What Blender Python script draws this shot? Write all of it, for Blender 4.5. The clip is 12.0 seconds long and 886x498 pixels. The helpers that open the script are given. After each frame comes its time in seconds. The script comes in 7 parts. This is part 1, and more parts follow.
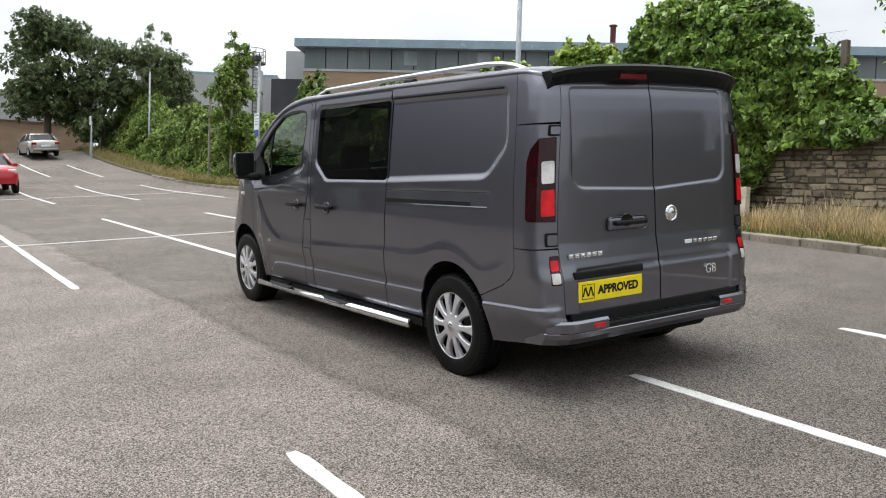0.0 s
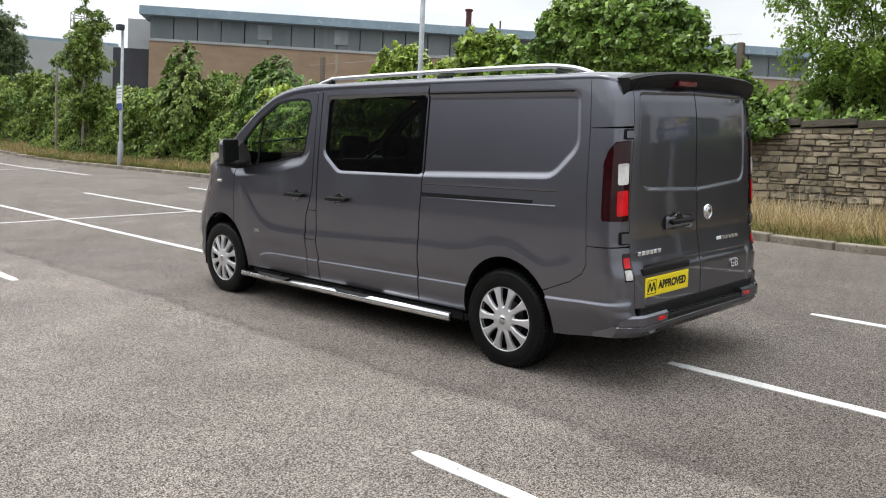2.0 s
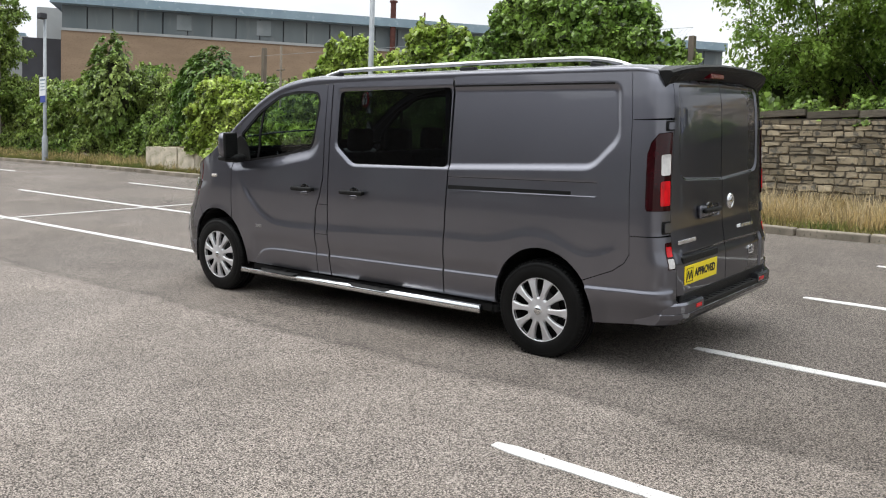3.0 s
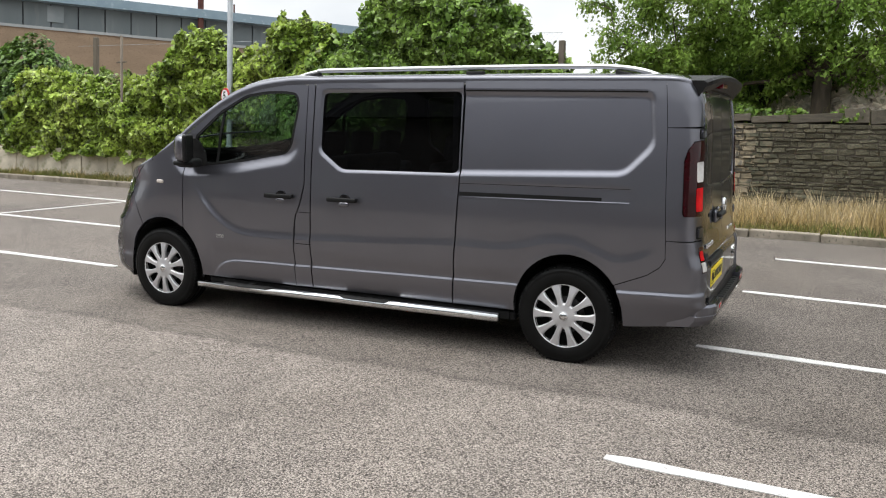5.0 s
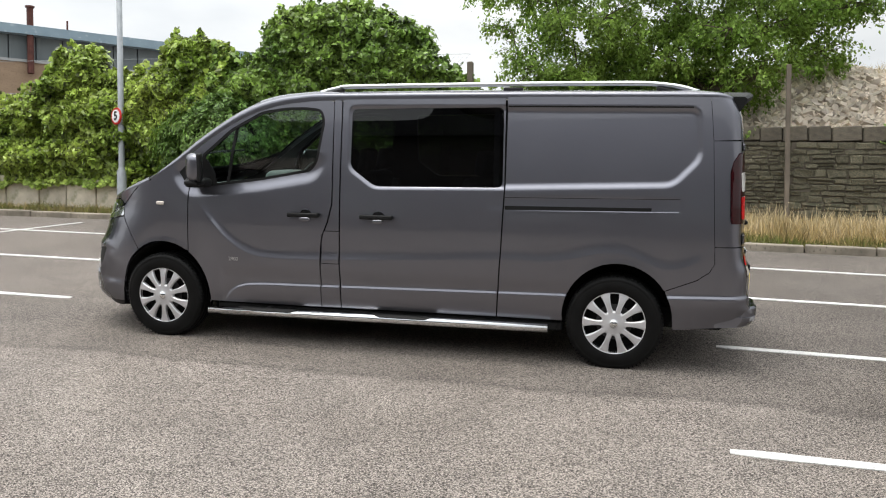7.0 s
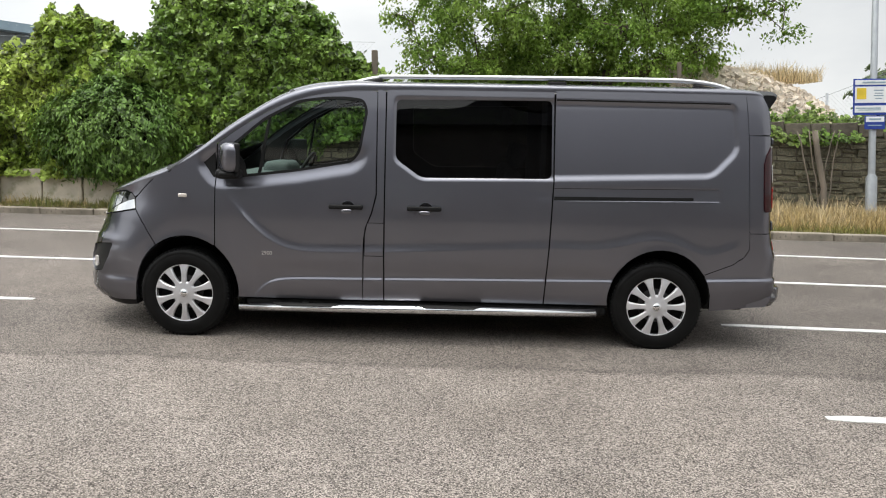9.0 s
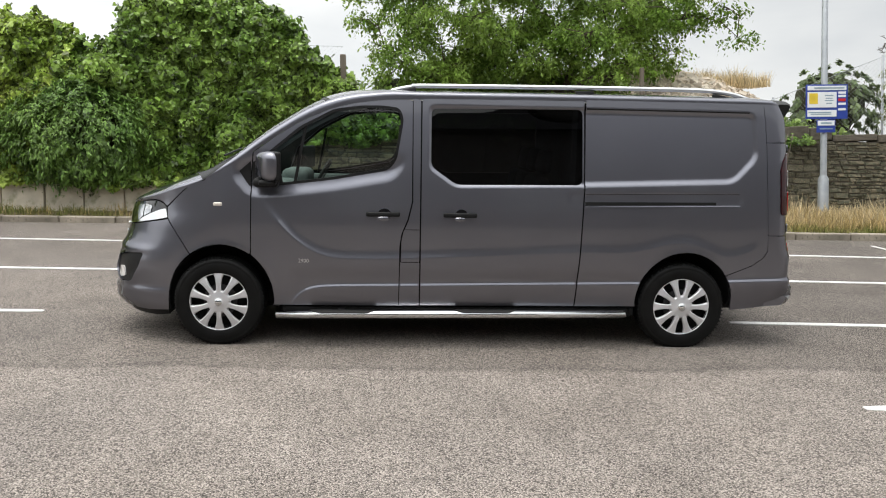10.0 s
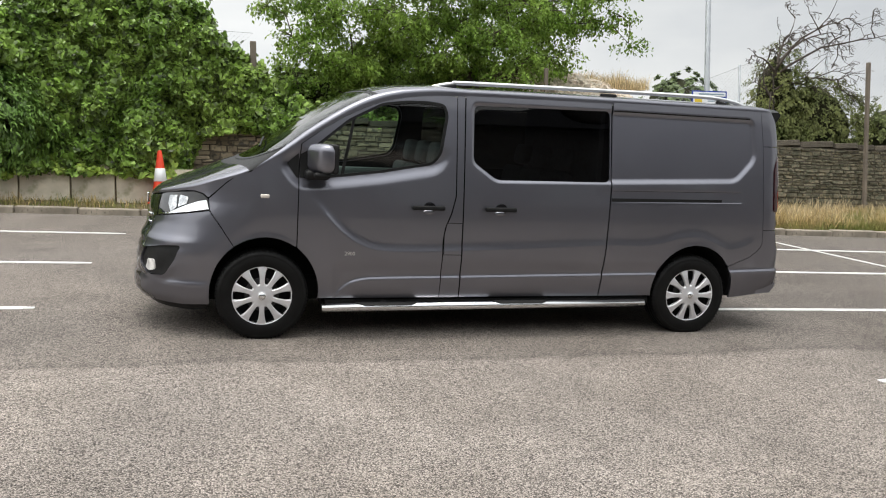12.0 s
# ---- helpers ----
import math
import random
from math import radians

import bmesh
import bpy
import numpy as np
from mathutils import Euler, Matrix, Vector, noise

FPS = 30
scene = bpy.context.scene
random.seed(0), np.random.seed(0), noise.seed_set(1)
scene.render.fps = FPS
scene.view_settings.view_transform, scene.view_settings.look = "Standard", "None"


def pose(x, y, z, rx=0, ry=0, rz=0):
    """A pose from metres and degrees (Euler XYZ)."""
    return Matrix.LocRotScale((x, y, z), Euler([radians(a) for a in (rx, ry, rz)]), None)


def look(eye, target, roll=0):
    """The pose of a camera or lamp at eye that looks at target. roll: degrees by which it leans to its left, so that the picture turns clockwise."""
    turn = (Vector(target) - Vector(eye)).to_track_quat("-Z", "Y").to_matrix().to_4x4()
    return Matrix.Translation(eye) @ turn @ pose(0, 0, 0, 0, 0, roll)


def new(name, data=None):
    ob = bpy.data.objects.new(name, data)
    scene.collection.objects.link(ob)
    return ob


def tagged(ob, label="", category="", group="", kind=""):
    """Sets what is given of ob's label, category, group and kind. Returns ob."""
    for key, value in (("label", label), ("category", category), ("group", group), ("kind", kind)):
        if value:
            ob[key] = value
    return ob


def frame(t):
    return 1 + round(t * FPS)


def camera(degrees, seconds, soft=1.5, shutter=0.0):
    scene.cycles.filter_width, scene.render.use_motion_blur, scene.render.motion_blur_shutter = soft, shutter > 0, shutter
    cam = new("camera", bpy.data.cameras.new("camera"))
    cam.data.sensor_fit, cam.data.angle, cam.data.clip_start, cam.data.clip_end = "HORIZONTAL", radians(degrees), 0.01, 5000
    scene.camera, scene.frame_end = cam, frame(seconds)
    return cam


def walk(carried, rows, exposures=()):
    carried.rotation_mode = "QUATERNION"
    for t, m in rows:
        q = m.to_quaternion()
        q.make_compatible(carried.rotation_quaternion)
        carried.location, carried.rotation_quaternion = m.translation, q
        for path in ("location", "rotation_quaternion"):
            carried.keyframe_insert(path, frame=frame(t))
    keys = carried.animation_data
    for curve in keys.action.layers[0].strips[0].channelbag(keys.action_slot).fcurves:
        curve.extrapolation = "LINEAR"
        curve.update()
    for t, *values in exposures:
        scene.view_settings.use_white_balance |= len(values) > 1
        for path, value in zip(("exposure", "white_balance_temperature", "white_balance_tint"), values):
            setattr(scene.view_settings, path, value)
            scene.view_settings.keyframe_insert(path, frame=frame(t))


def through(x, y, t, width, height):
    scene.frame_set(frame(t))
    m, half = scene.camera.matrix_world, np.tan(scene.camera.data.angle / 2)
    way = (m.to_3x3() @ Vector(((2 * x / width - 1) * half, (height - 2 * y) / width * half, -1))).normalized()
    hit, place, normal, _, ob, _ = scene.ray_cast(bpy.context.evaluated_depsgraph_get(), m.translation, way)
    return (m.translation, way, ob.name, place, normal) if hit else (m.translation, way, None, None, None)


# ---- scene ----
# The car park is a plane that climbs about five degrees towards its boundary wall.
# Site coordinates (x along the van, y towards the wall, z off the tarmac) are turned into the upright world by SITE.
SITE = Vector((-0.0300, 0.0856, 0.9959)).normalized().rotation_difference(Vector((0, 0, 1))).to_matrix().to_4x4()

cam = camera(55.4, 12.0, soft=1.1)
PATH = [
    (0, (7.876, -3.99, 1.466), (6.235, -2.873, 1.224), -1.3),
    (0.5, (7.632, -4.234, 1.485), (6.042, -3.046, 1.245), -1.2),
    (1, (7.47, -4.596, 1.546), (5.943, -3.331, 1.287), -0.2),
    (1.5, (7.299, -4.888, 1.588), (5.835, -3.555, 1.305), 0.3),
    (2, (7.041, -5.106, 1.598), (5.65, -3.7, 1.303), 0.3),
    (2.5, (6.795, -5.424, 1.611), (5.471, -3.956, 1.31), -0.3),
    (3, (6.467, -5.618, 1.599), (5.221, -4.085, 1.286), 0.1),
    (3.2, (6.361, -5.734, 1.613), (5.162, -4.164, 1.3), 0.6),
    (4.8, (5.243, -6.187, 1.635), (4.358, -4.421, 1.32), 0.8),
    (5, (5.117, -6.262, 1.646), (4.271, -4.478, 1.328), 0.8),
    (5.5, (4.763, -6.333, 1.637), (3.993, -4.516, 1.309), 0.5),
    (6, (4.459, -6.517, 1.591), (3.76, -4.667, 1.296), -0.1),
    (6.5, (4.131, -6.721, 1.572), (3.535, -4.83, 1.307), -0.3),
    (7, (3.76, -6.774, 1.585), (3.271, -4.853, 1.322), 0.5),
    (7.2, (3.61, -6.815, 1.622), (3.167, -4.884, 1.354), 0.8),
    (8.8, (2.285, -7.126, 1.617), (2.191, -5.148, 1.335), 1.5),
    (9, (2.13, -7.07, 1.589), (2.064, -5.092, 1.304), 1.2),
    (9.5, (1.747, -7.09, 1.603), (1.752, -5.11, 1.317), 0.7),
    (10, (1.339, -7.193, 1.625), (1.442, -5.215, 1.346), 1.1),
    (10.5, (0.943, -7.167, 1.598), (1.149, -5.203, 1.286), 1.3),
    (11, (0.505, -7.201, 1.605), (0.806, -5.251, 1.28), 2.0),
    (11.5, (0.079, -7.202, 1.603), (0.485, -5.268, 1.3), 3.0),
    (12, (-0.3, -7.126, 1.607), (0.211, -5.213, 1.322), 2.8),
]
walk(cam, [(t, SITE @ look(eye, target, roll)) for t, eye, target, roll in PATH],
     exposures=[(0.0, 0.0, 6600, 8), (2.5, 0.04, 6650, 8), (6.0, 0.09, 6750, 8), (9.0, 0.11, 6800, 8), (12.0, 0.13, 6850, 8)])

# ---------------------------------------------------------------- light
scene.view_settings.exposure = 0.0
world = bpy.data.worlds.new("overcast_sky")
scene.world = world
world.use_nodes = True
wn, wl = world.node_tree.nodes, world.node_tree.links
wn.clear()
w_out = wn.new("ShaderNodeOutputWorld")
w_bg = wn.new("ShaderNodeBackground")
w_sky = wn.new("ShaderNodeTexSky")
w_sky.sky_type = "NISHITA"
w_sky.sun_disc = False
w_sky.sun_elevation, w_sky.sun_rotation = radians(58), radians(250)
w_sky.air_density, w_sky.dust_density = 1.0, 3.0
w_hsv = wn.new("ShaderNodeHueSaturation")
w_hsv.inputs["Saturation"].default_value = 0.12
w_co = wn.new("ShaderNodeTexCoord")
w_map = wn.new("ShaderNodeMapping")
w_map.inputs["Scale"].default_value = (1.0, 1.0, 2.6)
w_noise = wn.new("ShaderNodeTexNoise")
w_noise.inputs["Scale"].default_value = 2.2
w_noise.inputs["Detail"].default_value = 6.0
w_ramp = wn.new("ShaderNodeValToRGB")
w_ramp.color_ramp.elements[0].position, w_ramp.color_ramp.elements[0].color = 0.36, (5.3, 5.7, 6.35, 1)
w_ramp.color_ramp.elements[1].position, w_ramp.color_ramp.elements[1].color = 0.64, (8.0, 8.25, 8.6, 1)
# an overcast sky is brightest overhead, and this one is brighter towards the factory than over the rubble
w_sep = wn.new("ShaderNodeSeparateXYZ")
w_up = wn.new("ShaderNodeMapRange")
w_up.inputs["From Min"].default_value, w_up.inputs["From Max"].default_value = 0.22, 0.95
w_up.inputs["To Min"].default_value, w_up.inputs["To Max"].default_value = 1.0, 2.9
w_side = wn.new("ShaderNodeMapRange")
w_side.inputs["From Min"].default_value, w_side.inputs["From Max"].default_value = -0.8, 0.7
w_side.inputs["To Min"].default_value, w_side.inputs["To Max"].default_value = 1.2, 0.82
w_mul = wn.new("ShaderNodeMath")
w_mul.operation = "MULTIPLY"
w_str = wn.new("ShaderNodeMath")
w_str.operation = "MULTIPLY"
w_str.inputs[1].default_value = 0.128
wl.new(w_co.outputs["Generated"], w_sep.inputs["Vector"])
wl.new(w_sep.outputs["Z"], w_up.inputs["Value"])
wl.new(w_sep.outputs["X"], w_side.inputs["Value"])
wl.new(w_up.outputs["Result"], w_mul.inputs[0])
wl.new(w_side.outputs["Result"], w_mul.inputs[1])
wl.new(w_mul.outputs[0], w_str.inputs[0])
wl.new(w_str.outputs[0], w_bg.inputs["Strength"])
w_mix = wn.new("ShaderNodeMixRGB")
w_mix.inputs["Fac"].default_value = 0.85
wl.new(w_co.outputs["Generated"], w_map.inputs["Vector"])
wl.new(w_map.outputs["Vector"], w_noise.inputs["Vector"])
wl.new(w_noise.outputs["Fac"], w_ramp.inputs["Fac"])
wl.new(w_sky.outputs["Color"], w_hsv.inputs["Color"])
wl.new(w_hsv.outputs["Color"], w_mix.inputs["Color1"])
wl.new(w_ramp.outputs["Color"], w_mix.inputs["Color2"])
wl.new(w_mix.outputs["Color"], w_bg.inputs["Color"])
wl.new(w_bg.outputs["Background"], w_out.inputs["Surface"])

sun_data = bpy.data.lights.new("sun", "SUN")
sun_data.energy, sun_data.angle, sun_data.color = 1.4, radians(30), (1.0, 0.97, 0.92)
sun = new("sun", sun_data)
sun.matrix_world = look((0, 0, 60), (6, 9, 0))


# ---------------------------------------------------------------- materials
def material(name, colour, rough=0.6, metal=0.0, colour_b=None, scale=6.0, detail=6.0, bump=0.0, bump_scale=60.0,
             spots=None, spot_scale=120.0, spot_at=0.62, per_object=0.0, per_island=0.0, coat=0.0, stretch=(1, 1, 1), spec=0.3, rough_var=0.0):
    """A principled surface: two colours mixed by a broad noise, fine spots, a bump, and a random value per piece."""
    m = bpy.data.materials.new(name)
    m.use_nodes = True
    n, l = m.node_tree.nodes, m.node_tree.links
    b = n["Principled BSDF"]
    b.inputs["Roughness"].default_value, b.inputs["Metallic"].default_value = rough, metal
    b.inputs["Specular IOR Level"].default_value = spec
    b.inputs["Coat Weight"].default_value = coat
    b.inputs["Coat Roughness"].default_value = 0.04
    co = n.new("ShaderNodeTexCoord")
    mp = n.new("ShaderNodeMapping")
    mp.inputs["Scale"].default_value = stretch
    l.new(co.outputs["Object"], mp.inputs["Vector"])
    noise_a = n.new("ShaderNodeTexNoise")
    noise_a.inputs["Scale"].default_value, noise_a.inputs["Detail"].default_value = scale, detail
    l.new(mp.outputs["Vector"], noise_a.inputs["Vector"])
    ramp = n.new("ShaderNodeValToRGB")
    cb = colour_b or tuple(c * 0.8 for c in colour)
    ramp.color_ramp.elements[0].position, ramp.color_ramp.elements[0].color = 0.32, (*colour, 1)
    ramp.color_ramp.elements[1].position, ramp.color_ramp.elements[1].color = 0.68, (*cb, 1)
    l.new(noise_a.outputs["Fac"], ramp.inputs["Fac"])
    last = ramp.outputs["Color"]
    if spots:
        sp = n.new("ShaderNodeTexNoise")
        sp.inputs["Scale"].default_value, sp.inputs["Detail"].default_value = spot_scale, 3.0
        l.new(mp.outputs["Vector"], sp.inputs["Vector"])
        r2 = n.new("ShaderNodeValToRGB")
        r2.color_ramp.elements[0].position, r2.color_ramp.elements[1].position = spot_at - 0.06, spot_at + 0.06
        l.new(sp.outputs["Fac"], r2.inputs["Fac"])
        mx = n.new("ShaderNodeMixRGB")
        mx.inputs["Color2"].default_value = (*spots, 1)
        l.new(r2.outputs["Color"], mx.inputs["Fac"])
        l.new(last, mx.inputs["Color1"])
        last = mx.outputs["Color"]
    for amount, kind in ((per_object, "o"), (per_island, "i")):
        if amount:
            src = n.new("ShaderNodeObjectInfo" if kind == "o" else "ShaderNodeNewGeometry")
            rng = n.new("ShaderNodeMapRange")
            rng.inputs["To Min"].default_value, rng.inputs["To Max"].default_value = 1 - amount, 1 + amount
            l.new(src.outputs["Random" if kind == "o" else "Random Per Island"], rng.inputs["Value"])
            hv = n.new("ShaderNodeHueSaturation")
            l.new(rng.outputs["Result"], hv.inputs["Value"])
            l.new(last, hv.inputs["Color"])
            last = hv.outputs["Color"]
    l.new(last, b.inputs["Base Color"])
    if rough_var:
        rr = n.new("ShaderNodeMapRange")
        rr.inputs["To Min"].default_value, rr.inputs["To Max"].default_value = max(rough - rough_var, 0.02), rough + rough_var
        l.new(noise_a.outputs["Fac"], rr.inputs["Value"])
        l.new(rr.outputs["Result"], b.inputs["Roughness"])
    if bump:
        nb = n.new("ShaderNodeTexNoise")
        nb.inputs["Scale"].default_value, nb.inputs["Detail"].default_value = bump_scale, 4.0
        l.new(mp.outputs["Vector"], nb.inputs["Vector"])
        bp = n.new("ShaderNodeBump")
        bp.inputs["Strength"].default_value, bp.inputs["Distance"].default_value = 1.0, bump
        l.new(nb.outputs["Fac"], bp.inputs["Height"])
        l.new(bp.outputs["Normal"], b.inputs["Normal"])
    return m


def leaf_material(name, colour, colour_b, scale=1.2, through=0.25, rough=0.5, vary=0.55):
    """Leaves: a value per leaf, broad patches, light that passes through."""
    m = material(name, colour, rough, colour_b=colour_b, scale=scale, per_island=vary, spec=0.35)
    n, l = m.node_tree.nodes, m.node_tree.links
    b = n["Principled BSDF"]
    tr = n.new("ShaderNodeBsdfTranslucent")
    l.new(b.inputs["Base Color"].links[0].from_socket, tr.inputs["Color"])
    mix = n.new("ShaderNodeMixShader")
    mix.inputs["Fac"].default_value = through
    l.new(b.outputs["BSDF"], mix.inputs[1])
    l.new(tr.outputs["BSDF"], mix.inputs[2])
    l.new(mix.outputs["Shader"], n["Material Output"].inputs["Surface"])
    return m


def glass_material(name, tint, rough=0.0):
    """A thin pane: tinted and clear straight through, with a Fresnel gloss."""
    m = bpy.data.materials.new(name)
    m.use_nodes = True
    n, l = m.node_tree.nodes, m.node_tree.links
    n.remove(n["Principled BSDF"])
    tr = n.new("ShaderNodeBsdfTransparent")
    tr.inputs["Color"].default_value = (*tint, 1)
    gl = n.new("ShaderNodeBsdfGlossy")
    gl.inputs["Roughness"].default_value = rough
    lw = n.new("ShaderNodeLayerWeight")
    lw.inputs["Blend"].default_value = 0.5
    pw = n.new("ShaderNodeMath")
    pw.operation = "POWER"
    pw.inputs[1].default_value = 5.0
    l.new(lw.outputs["Facing"], pw.inputs[0])
    fr = n.new("ShaderNodeMapRange")
    fr.inputs["To Min"].default_value, fr.inputs["To Max"].default_value = 0.055, 1.0
    l.new(pw.outputs[0], fr.inputs["Value"])
    mix = n.new("ShaderNodeMixShader")
    l.new(fr.outputs["Result"], mix.inputs["Fac"])
    l.new(tr.outputs["BSDF"], mix.inputs[1])
    l.new(gl.outputs["BSDF"], mix.inputs[2])
    l.new(mix.outputs["Shader"], n["Material Output"].inputs["Surface"])
    return m


def tarmac_material():
    """Worn asphalt: pale chippings in dark binder, broad patches, an older strip with a ragged seam."""
    m = bpy.data.materials.new("tarmac")
    m.use_nodes = True
    n, l = m.node_tree.nodes, m.node_tree.links
    b = n["Principled BSDF"]
    b.inputs["Roughness"].default_value, b.inputs["Specular IOR Level"].default_value = 0.92, 0.18
    co = n.new("ShaderNodeTexCoord").outputs["Object"]

    def tex(scale, detail=4.0, kind="ShaderNodeTexNoise"):
        t = n.new(kind)
        t.inputs["Scale"].default_value = scale
        if kind == "ShaderNodeTexNoise":
            t.inputs["Detail"].default_value = detail
        l.new(co, t.inputs["Vector"])
        return t

    def span(src, a, c, lo, hi):
        r = n.new("ShaderNodeMapRange")
        r.inputs["From Min"].default_value, r.inputs["From Max"].default_value = a, c
        r.inputs["To Min"].default_value, r.inputs["To Max"].default_value = lo, hi
        l.new(src, r.inputs["Value"])
        return r.outputs["Result"]

    def calc(op, a, c, e=None):
        q = n.new("ShaderNodeMath")
        q.operation = op
        for k, v in enumerate((a, c, e)):
            if v is None:
                continue
            if isinstance(v, (int, float)):
                q.inputs[k].default_value = v
            else:
                l.new(v, q.inputs[k])
        return q.outputs[0]

    # chippings: each cell a shade of its own, dark binder between them
    chips = tex(140.0, kind="ShaderNodeTexVoronoi")
    shade = n.new("ShaderNodeSeparateColor")
    l.new(chips.outputs["Color"], shade.inputs["Color"])
    chip = span(shade.outputs["Red"], 0.0, 1.0, 0.38, 1.66)
    gap = span(chips.outputs["Distance"], 0.42, 0.78, 1.0, 0.22)
    speck = calc("MULTIPLY", chip, gap)
    fine = span(tex(210.0, 3.0).outputs["Fac"], 0.36, 0.64, 0.80, 1.20)
    grain = calc("MULTIPLY", speck, fine)
    # broad wear
    broad = span(tex(0.35, 8.0).outputs["Fac"], 0.32, 0.68, 0.86, 1.16)
    stain = span(tex(1.7, 7.0).outputs["Fac"], 0.30, 0.70, 0.86, 1.12)
    wear = calc("MULTIPLY", broad, stain)
    # the older strip under the bays, with a ragged crack along its edge
    sep = n.new("ShaderNodeSeparateXYZ")
    l.new(co, sep.inputs["Vector"])
    wob = tex(0.8, 2.0).outputs["Fac"]
    rag = tex(9.0, 5.0).outputs["Fac"]
    y = calc("MULTIPLY_ADD", wob, 0.35, sep.outputs["Y"])
    y = calc("MULTIPLY_ADD", rag, 0.13, y)
    ramp = n.new("ShaderNodeValToRGB")
    stops = ((0.0, 0.97), (0.30, 1.0), (0.4425, 1.05), (0.4438, 0.55), (0.4446, 0.60), (0.4462, 0.80), (0.56, 0.78), (0.80, 0.84))
    els = ramp.color_ramp.elements
    while len(els) < len(stops):
        els.new(0.5)
    for el, (at, v) in zip(els, stops):
        el.position, el.color = at, (v, v, v, 1)
    l.new(span(y, -12.0, 12.0, 0.0, 1.0), ramp.inputs["Fac"])
    # the surface gets darker beyond the van's tail, with a blotchy border
    x = calc("MULTIPLY_ADD", wob, 3.0, sep.outputs["X"])
    old = span(x, 3.6, 7.2, 1.0, 0.80)
    tone = calc("MULTIPLY", calc("MULTIPLY", wear, ramp.outputs["Color"]), old)
    value = calc("MULTIPLY", tone, grain)
    mix = n.new("ShaderNodeMixRGB")
    mix.inputs["Color1"].default_value, mix.inputs["Color2"].default_value = (0.262, 0.235, 0.217, 1), (0.300, 0.257, 0.223, 1)
    l.new(tex(0.5, 3.0).outputs["Fac"], mix.inputs["Fac"])
    hv = n.new("ShaderNodeHueSaturation")
    l.new(value, hv.inputs["Value"])
    l.new(mix.outputs["Color"], hv.inputs["Color"])
    l.new(hv.outputs["Color"], b.inputs["Base Color"])
    bp = n.new("ShaderNodeBump")
    bp.inputs["Strength"].default_value, bp.inputs["Distance"].default_value = 0.8, 0.0035
    l.new(calc("MULTIPLY", gap, fine), bp.inputs["Height"])
    l.new(bp.outputs["Normal"], b.inputs["Normal"])
    return m


M_TARMAC = tarmac_material()
M_LINE = material("worn_white_paint", (0.68, 0.675, 0.66), 0.8, colour_b=(0.55, 0.545, 0.53), scale=9, spots=(0.27, 0.26, 0.25), spot_scale=85, spot_at=0.63, bump=0.002, bump_scale=120)
M_KERB = material("kerb_concrete", (0.34, 0.295, 0.24), 0.9, colour_b=(0.20, 0.175, 0.14), scale=5, spots=(0.12, 0.12, 0.09), spot_scale=25, spot_at=0.66, bump=0.004, bump_scale=70, per_object=0.15)
M_CONCRETE = material("old_concrete", (0.66, 0.59, 0.48), 0.9, colour_b=(0.46, 0.41, 0.32), scale=3.0, spots=(0.34, 0.32, 0.22), spot_scale=3.5, spot_at=0.60, bump=0.004, bump_scale=50, per_object=0.12)
M_STONE = material("sandstone", (0.185, 0.160, 0.112), 0.92, colour_b=(0.120, 0.110, 0.076), scale=4.0, spots=(0.09, 0.09, 0.062), spot_scale=11, spot_at=0.52, bump=0.012, bump_scale=35, per_object=0.24, per_island=0.24)
M_STONE_PALE = material("pale_sandstone", (0.34, 0.285, 0.20), 0.92, colour_b=(0.24, 0.20, 0.14), scale=4.0, spots=(0.12, 0.11, 0.09), spot_scale=11, spot_at=0.58, bump=0.012, bump_scale=35, per_island=0.42)
M_MORTAR = material("mortar", (0.13, 0.112, 0.088), 0.95, scale=8, bump=0.006, bump_scale=60)
M_COPING = material("dark_coping_stone", (0.15, 0.13, 0.10), 0.9, colour_b=(0.095, 0.083, 0.067), scale=5, spots=(0.2, 0.2, 0.16), spot_scale=20, spot_at=0.66, bump=0.008, bump_scale=40, per_object=0.2)
M_EARTH = material("verge_soil", (0.16, 0.12, 0.07), 0.95, colour_b=(0.09, 0.08, 0.04), scale=4, bump=0.02, bump_scale=20)
M_SEED = leaf_material("seed_head", (0.66, 0.55, 0.36), (0.52, 0.42, 0.25), scale=1.5, through=0.3, rough=0.7)
M_STRAW = leaf_material("dry_grass", (0.56, 0.43, 0.22), (0.36, 0.27, 0.12), scale=1.5, through=0.3, rough=0.7)
M_GRASS = leaf_material("green_grass", (0.13, 0.17, 0.04), (0.26, 0.22, 0.08), scale=1.5, through=0.3, rough=0.7)
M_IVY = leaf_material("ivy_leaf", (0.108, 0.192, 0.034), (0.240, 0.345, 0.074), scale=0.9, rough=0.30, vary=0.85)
# paler and yellower than ivy_leaf, for growth at x below -4.4
M_IVY_LIGHT = leaf_material("yellow_green_ivy_leaf", (0.185, 0.275, 0.045), (0.385, 0.465, 0.105), scale=0.9, rough=0.30, vary=0.85)
M_IVY_MID = leaf_material("bush_leaf", (0.130, 0.218, 0.040), (0.265, 0.365, 0.085), scale=0.9, rough=0.36, vary=0.8)
M_FRINGE = leaf_material("young_ivy_leaf", (0.25, 0.36, 0.06), (0.38, 0.48, 0.10), scale=0.9, rough=0.4, vary=0.5)
M_IVY_DARK = leaf_material("feather_leaf", (0.080, 0.160, 0.030), (0.150, 0.250, 0.050), scale=1.1, vary=0.7)
M_BRAMBLE = leaf_material("bramble_leaf", (0.115, 0.20, 0.035), (0.275, 0.345, 0.09), scale=0.7, vary=0.75)
M_ASH = leaf_material("ash_leaf", (0.150, 0.260, 0.042), (0.280, 0.395, 0.085), scale=0.8, through=0.52)
